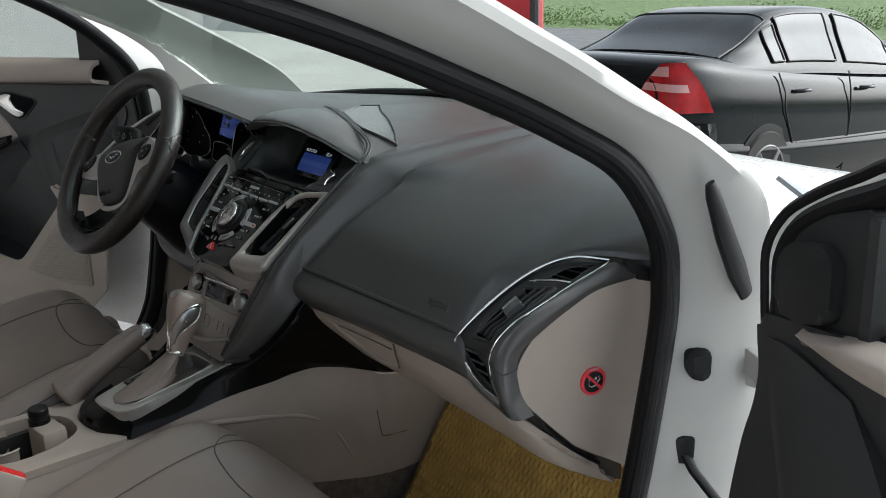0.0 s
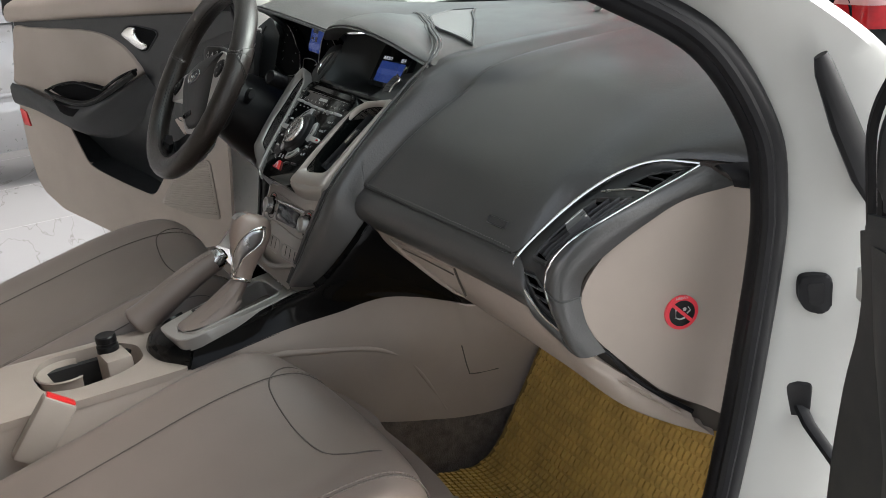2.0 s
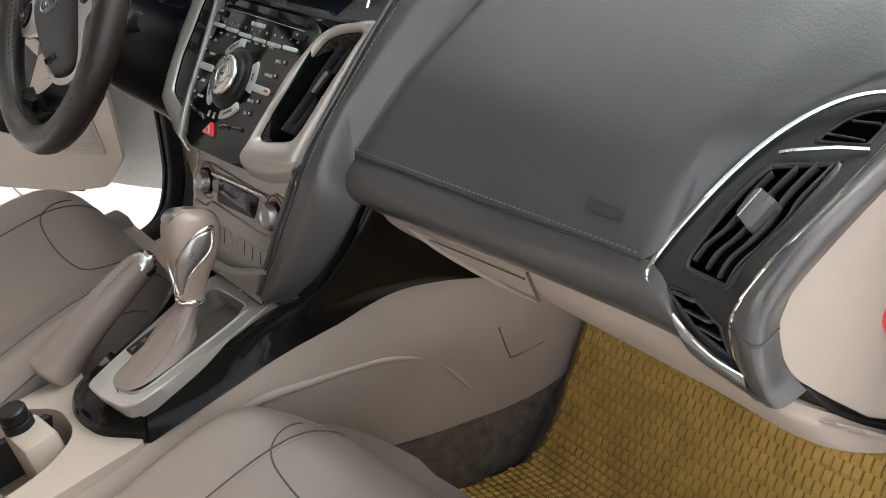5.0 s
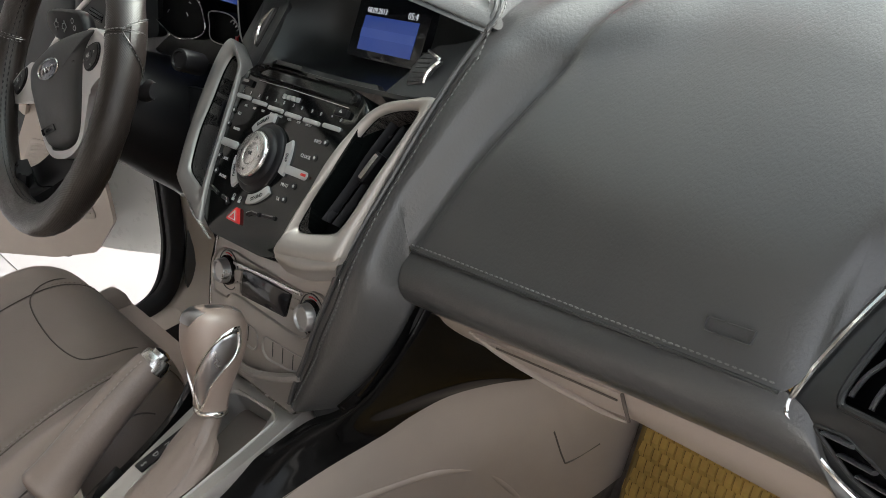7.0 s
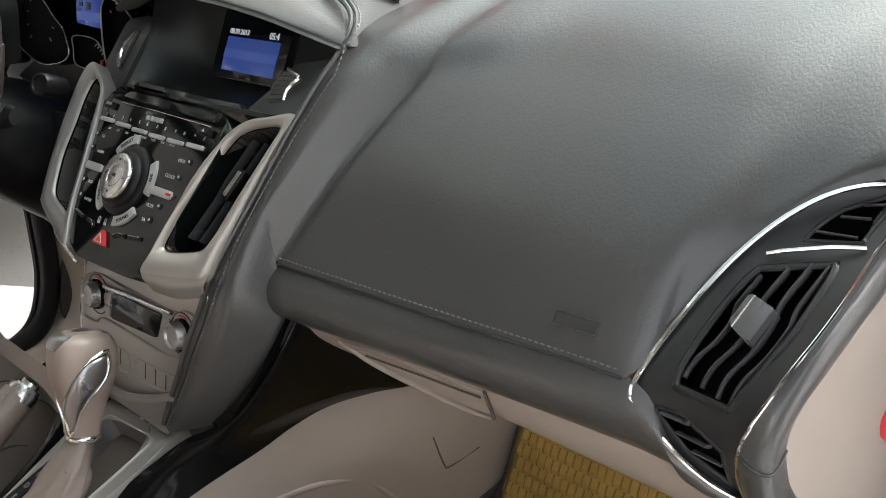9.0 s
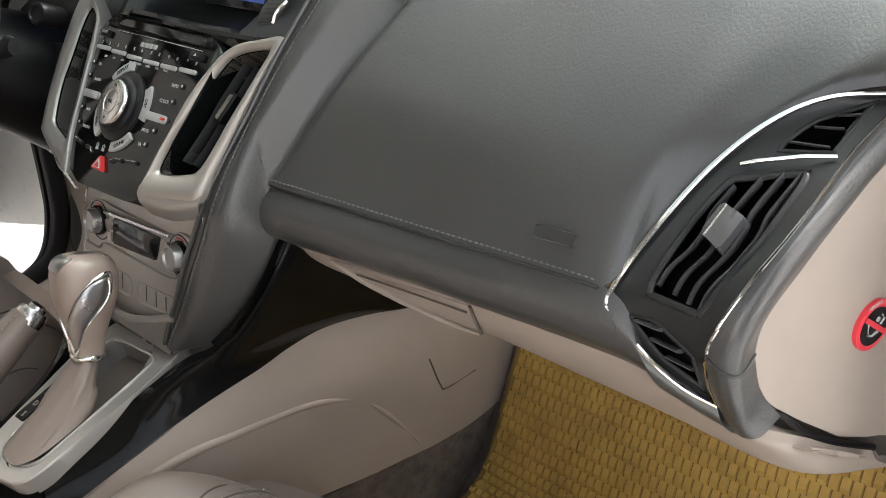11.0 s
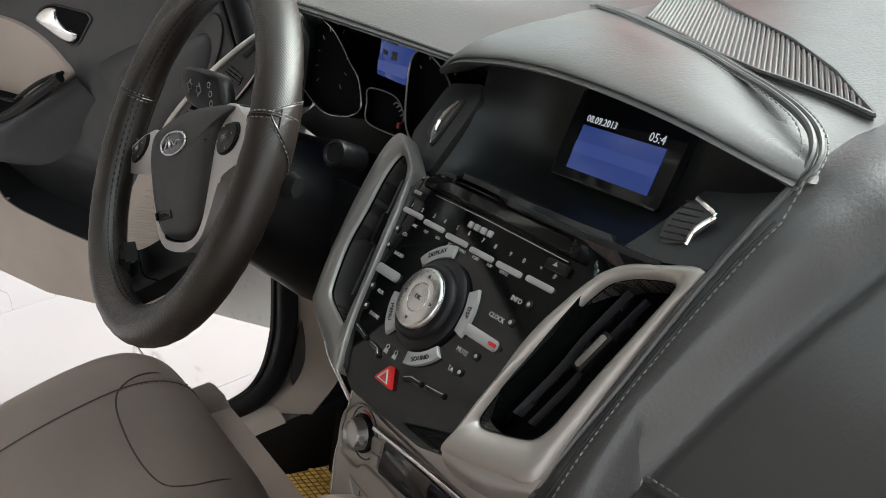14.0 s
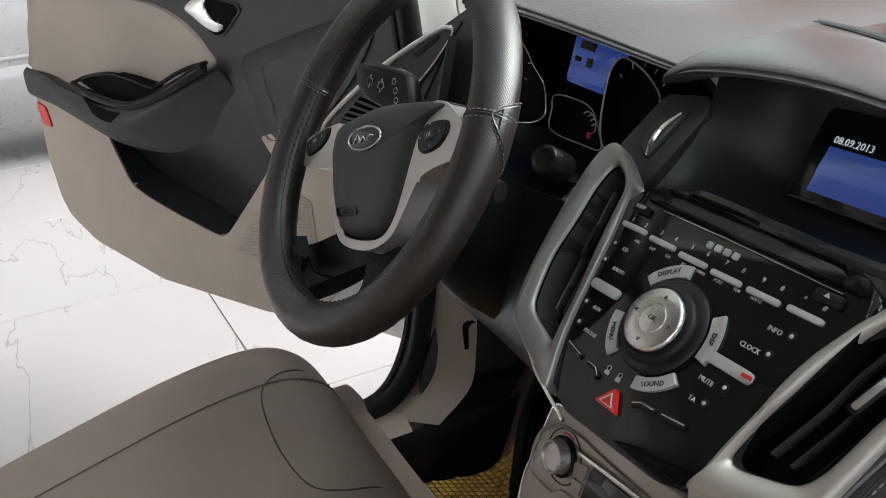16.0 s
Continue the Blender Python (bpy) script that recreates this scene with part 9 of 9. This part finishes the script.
def sedan(name, label, m, paint, drop=0.0):
    """A parked saloon: lofted lower body and cabin, glass, lamps and wheels. Nose along +y of m."""
    c = thing(name, label, "car", tuple(m.translation))
    X = lambda x, y, z: m @ V(x, y, z)
    st = ((-2.24, 0.62, 0.35, 0.86), (-2.20, 0.74, 0.28, 1.00), (-1.9, 0.83, 0.25, 1.045), (-1.2, 0.86, 0.22, 1.00), (0.0, 0.865, 0.22, 0.935), (1.0, 0.86, 0.22, 0.90), (1.7, 0.82, 0.24, 0.84), (2.15, 0.72, 0.28, 0.74), (2.26, 0.60, 0.35, 0.66))
    rows_ = []
    for y, w, z0, z1 in st:
        z0 -= drop
        h = z1 - z0
        prof = ((-0.90, 0.0), (-1.0, 0.22), (-1.01, 0.55), (-0.985, 0.80), (-0.92, 0.94), (-0.78, 1.0), (-0.3, 1.015), (0.3, 1.015), (0.78, 1.0), (0.92, 0.94), (0.985, 0.80), (1.01, 0.55), (1.0, 0.22), (0.90, 0.0))
        rows_.append([X(w * a, y, z0 + h * b) for a, b in prof])
    part("body", sheet_bm(rows_, 81, 66, 0.02, m.to_3x3() @ V(0, 0, -1)), paint, c, "glossy painted body", angle=60)
    cs = ((-1.66, 0.63, 1.03), (-1.32, 0.60, 1.16), (-0.94, 0.565, 1.345), (-0.5, 0.56, 1.405), (0.1, 0.56, 1.40), (0.5, 0.57, 1.32), (0.95, 0.64, 1.06), (1.15, 0.66, 0.90))
    rows_ = []
    for y, w, z in cs:
        b = min(z - 0.01, 1.0 - 0.03 * max(0, y + 0.5))
        rows_.append([X(-0.80, y, b - 0.08), X(-0.775, y, b - 0.02), X(-w * 0.45 - 0.77 * 0.55, y, b + (z - b) * 0.45), X(-w, y, z - 0.02), X(-w * 0.5, y, z + 0.008), X(w * 0.5, y, z + 0.008), X(w, y, z - 0.02), X(w * 0.45 + 0.77 * 0.55, y, b + (z - b) * 0.45), X(0.775, y, b - 0.02), X(0.80, y, b - 0.08)])
    part("cabin", sheet_bm(rows_, 57, 46, 0.02, m.to_3x3() @ V(0, 0, -1)), paint, c, angle=60)
    skin = patch(rows_, 57, 46)

    def pane(name, i0, i1, j0, j1, lift, label):
        """A pane that follows the cabin's skin, a little proud of it."""
        up = m.to_3x3() @ V(*lift)
        rows2 = [[skin[i][j] + up for j in range(j0, j1 + 1)] for i in range(i0, i1 + 1)]
        seal = [r[0] for r in rows2] + rows2[-1] + [r[-1] for r in rows2[::-1]] + rows2[0][::-1]
        ob = part(name, sheet_bm(rows2, len(rows2), len(rows2[0]), 0.006, -up), M_DARKGLASS, c, label)
        part("pane_seal", tube_bm(seal, 0.009, 6, True), M_BLACK, ob)
    pane("rear_window", 1, 15, 14, 31, (0, -0.004, 0.008), "tinted rear window")
    pane("windscreen", 41, 53, 14, 31, (0, 0.004, 0.008), "tinted windscreen")
    for sg in (1, -1):
        js = (31, 39) if sg > 0 else (6, 14)
        pane("rear_quarter_glass", 13, 16, js[0] + (1 if sg > 0 else 0), js[1] - (0 if sg > 0 else 1), (sg * 0.008, 0, 0.004), "tinted side glass")
        pane("rear_side_glass", 17, 28, *js, (sg * 0.008, 0, 0.004), "tinted side glass")
        pane("front_side_glass", 30, 44, *js, (sg * 0.008, 0, 0.004), "tinted side glass")
    for sg in (1, -1):
        lamp = [[X(sg * 0.765, -2.13, 1.01), X(sg * 0.70, -2.20, 1.01), X(sg * 0.64, -2.225, 1.00)], [X(sg * 0.835, -2.02, 0.86), X(sg * 0.75, -2.21, 0.86), X(sg * 0.55, -2.265, 0.87)], [X(sg * 0.868, -1.92, 0.69), X(sg * 0.77, -2.22, 0.69), X(sg * 0.48, -2.275, 0.70)]]
        lp = part("tail_lamp", sheet_bm(lamp, 14, 16, 0.03, m.to_3x3() @ V(-sg, 1, 0)), M_REDLAMP, c, "red and clear tail lamp")
        band = [[p + (m.to_3x3() @ V(sg * 0.004, -0.004, 0)) for p in r] for r in patch(lamp, 14, 16)]
        part("clear_band", sheet_bm([band[6][4:], band[8][4:]], 6, 10, 0.002, m.to_3x3() @ V(-sg, 1, 0)), M_CLEARLAMP, lp, "clear reversing band")
        part("clear_upper", sheet_bm([band[1][9:], band[4][9:]], 6, 8, 0.002, m.to_3x3() @ V(-sg, 1, 0)), M_CLEARLAMP, lp)
        for y in (-1.24, 1.42):
            wm = m @ pose(sg * 0.79, y, 0.330 - drop, 0, 90 * sg, 0)
            part("wheel_arch", lathe_bm([(0.378, -0.10), (0.378, 0.082), (0.32, 0.084), (0.02, 0.02)], wm, 36), M_BLACK, c)
            wh = part("wheel", lathe_bm([(0.20, -0.09), (0.315, -0.09), (0.335, -0.06), (0.335, 0.07), (0.315, 0.10), (0.232, 0.10), (0.222, 0.05), (0.01, 0.045)], wm, 36), M_TYRE, c, "road wheel with alloy rim")
            part("rim_ring", tube_bm([wm @ V(0.222 * math.cos(t), 0.222 * math.sin(t), 0.095) for t in (2 * math.pi * k / 36 for k in range(36))], 0.010, 8, True), M_ALLOY, wh)
            for k in range(5):
                t = 2 * math.pi * k / 5
                part("spoke", tube_bm([wm @ V(0.03 * math.cos(t), 0.03 * math.sin(t), 0.085), wm @ V(0.217 * math.cos(t), 0.217 * math.sin(t), 0.09)], [0.032, 0.022], 8), M_ALLOY, wh)
        for y in (-0.92, 0.05):
            part("door_handle", tube_bm([X(sg * 0.862, y, 0.80), X(sg * 0.895, y + 0.05, 0.805), X(sg * 0.895, y + 0.15, 0.805), X(sg * 0.862, y + 0.20, 0.80)], 0.014, 8), paint, c, "door handle")
        for y0, y1 in ((-1.05, -0.86), (-0.10, -0.09), (0.88, 0.92)):
            part("door_gap", tube_bm([X(sg * 0.830, y0 - (0.06 if y0 < -0.5 else 0), 0.93), X(sg * 0.872, y0 - 0.02, 0.80), X(sg * 0.879, y0, 0.66), X(sg * 0.877, y1, 0.45 - drop), X(sg * 0.85, y1, 0.27 - drop)], 0.006, 6), M_BLACK, c)
        part("side_strip", tube_bm([X(sg * 0.874, -0.86, 0.52 - drop * 0.8), X(sg * 0.878, 0.0, 0.52 - drop * 0.8), X(sg * 0.874, 0.9, 0.52 - drop * 0.8)], 0.010, 8, flat=1.3), paint, c)
    part("rear_bumper", sheet_bm([[X(-0.80, -1.80, 0.62), X(-0.80, -2.12, 0.61), X(0, -2.30, 0.61), X(0.80, -2.12, 0.61), X(0.80, -1.80, 0.62)], [X(-0.80, -1.78, 0.48), X(-0.84, -2.14, 0.47), X(0, -2.34, 0.48), X(0.84, -2.14, 0.47), X(0.80, -1.78, 0.48)], [X(-0.76, -1.78, 0.28 - drop), X(-0.80, -2.08, 0.27 - drop), X(0, -2.26, 0.27 - drop), X(0.80, -2.08, 0.27 - drop), X(0.76, -1.78, 0.28 - drop)]], 14, 20, 0.03, m.to_3x3() @ V(0, 1, 0)), paint, c, "painted rear bumper")
    return c


driver_door()
passenger_door()
body()
floor_mat("passenger_floor_mat", 0.150, 0.645, 0.72, 1.175, "ochre cellular rubber floor mat")
floor_mat("driver_floor_mat", -0.615, -0.16, 0.70, 1.19, "ochre cellular rubber floor mat", 0.325)
sedan("black_saloon", "dark glossy saloon parked in the yard", pose(-3.031, 7.257, -0.513, -3.9, -0.9, 0.2), M_BLACKCAR, 0.125)
sedan("silver_saloon", "pale silver saloon parked inside the showroom", pose(-4.9, -0.2, 0.0, 0, 0, 4), surface("silver_car_paint", (0.24, 0.24, 0.245), 0.3, metal=0.3, coat=0.5, vary=0.03))
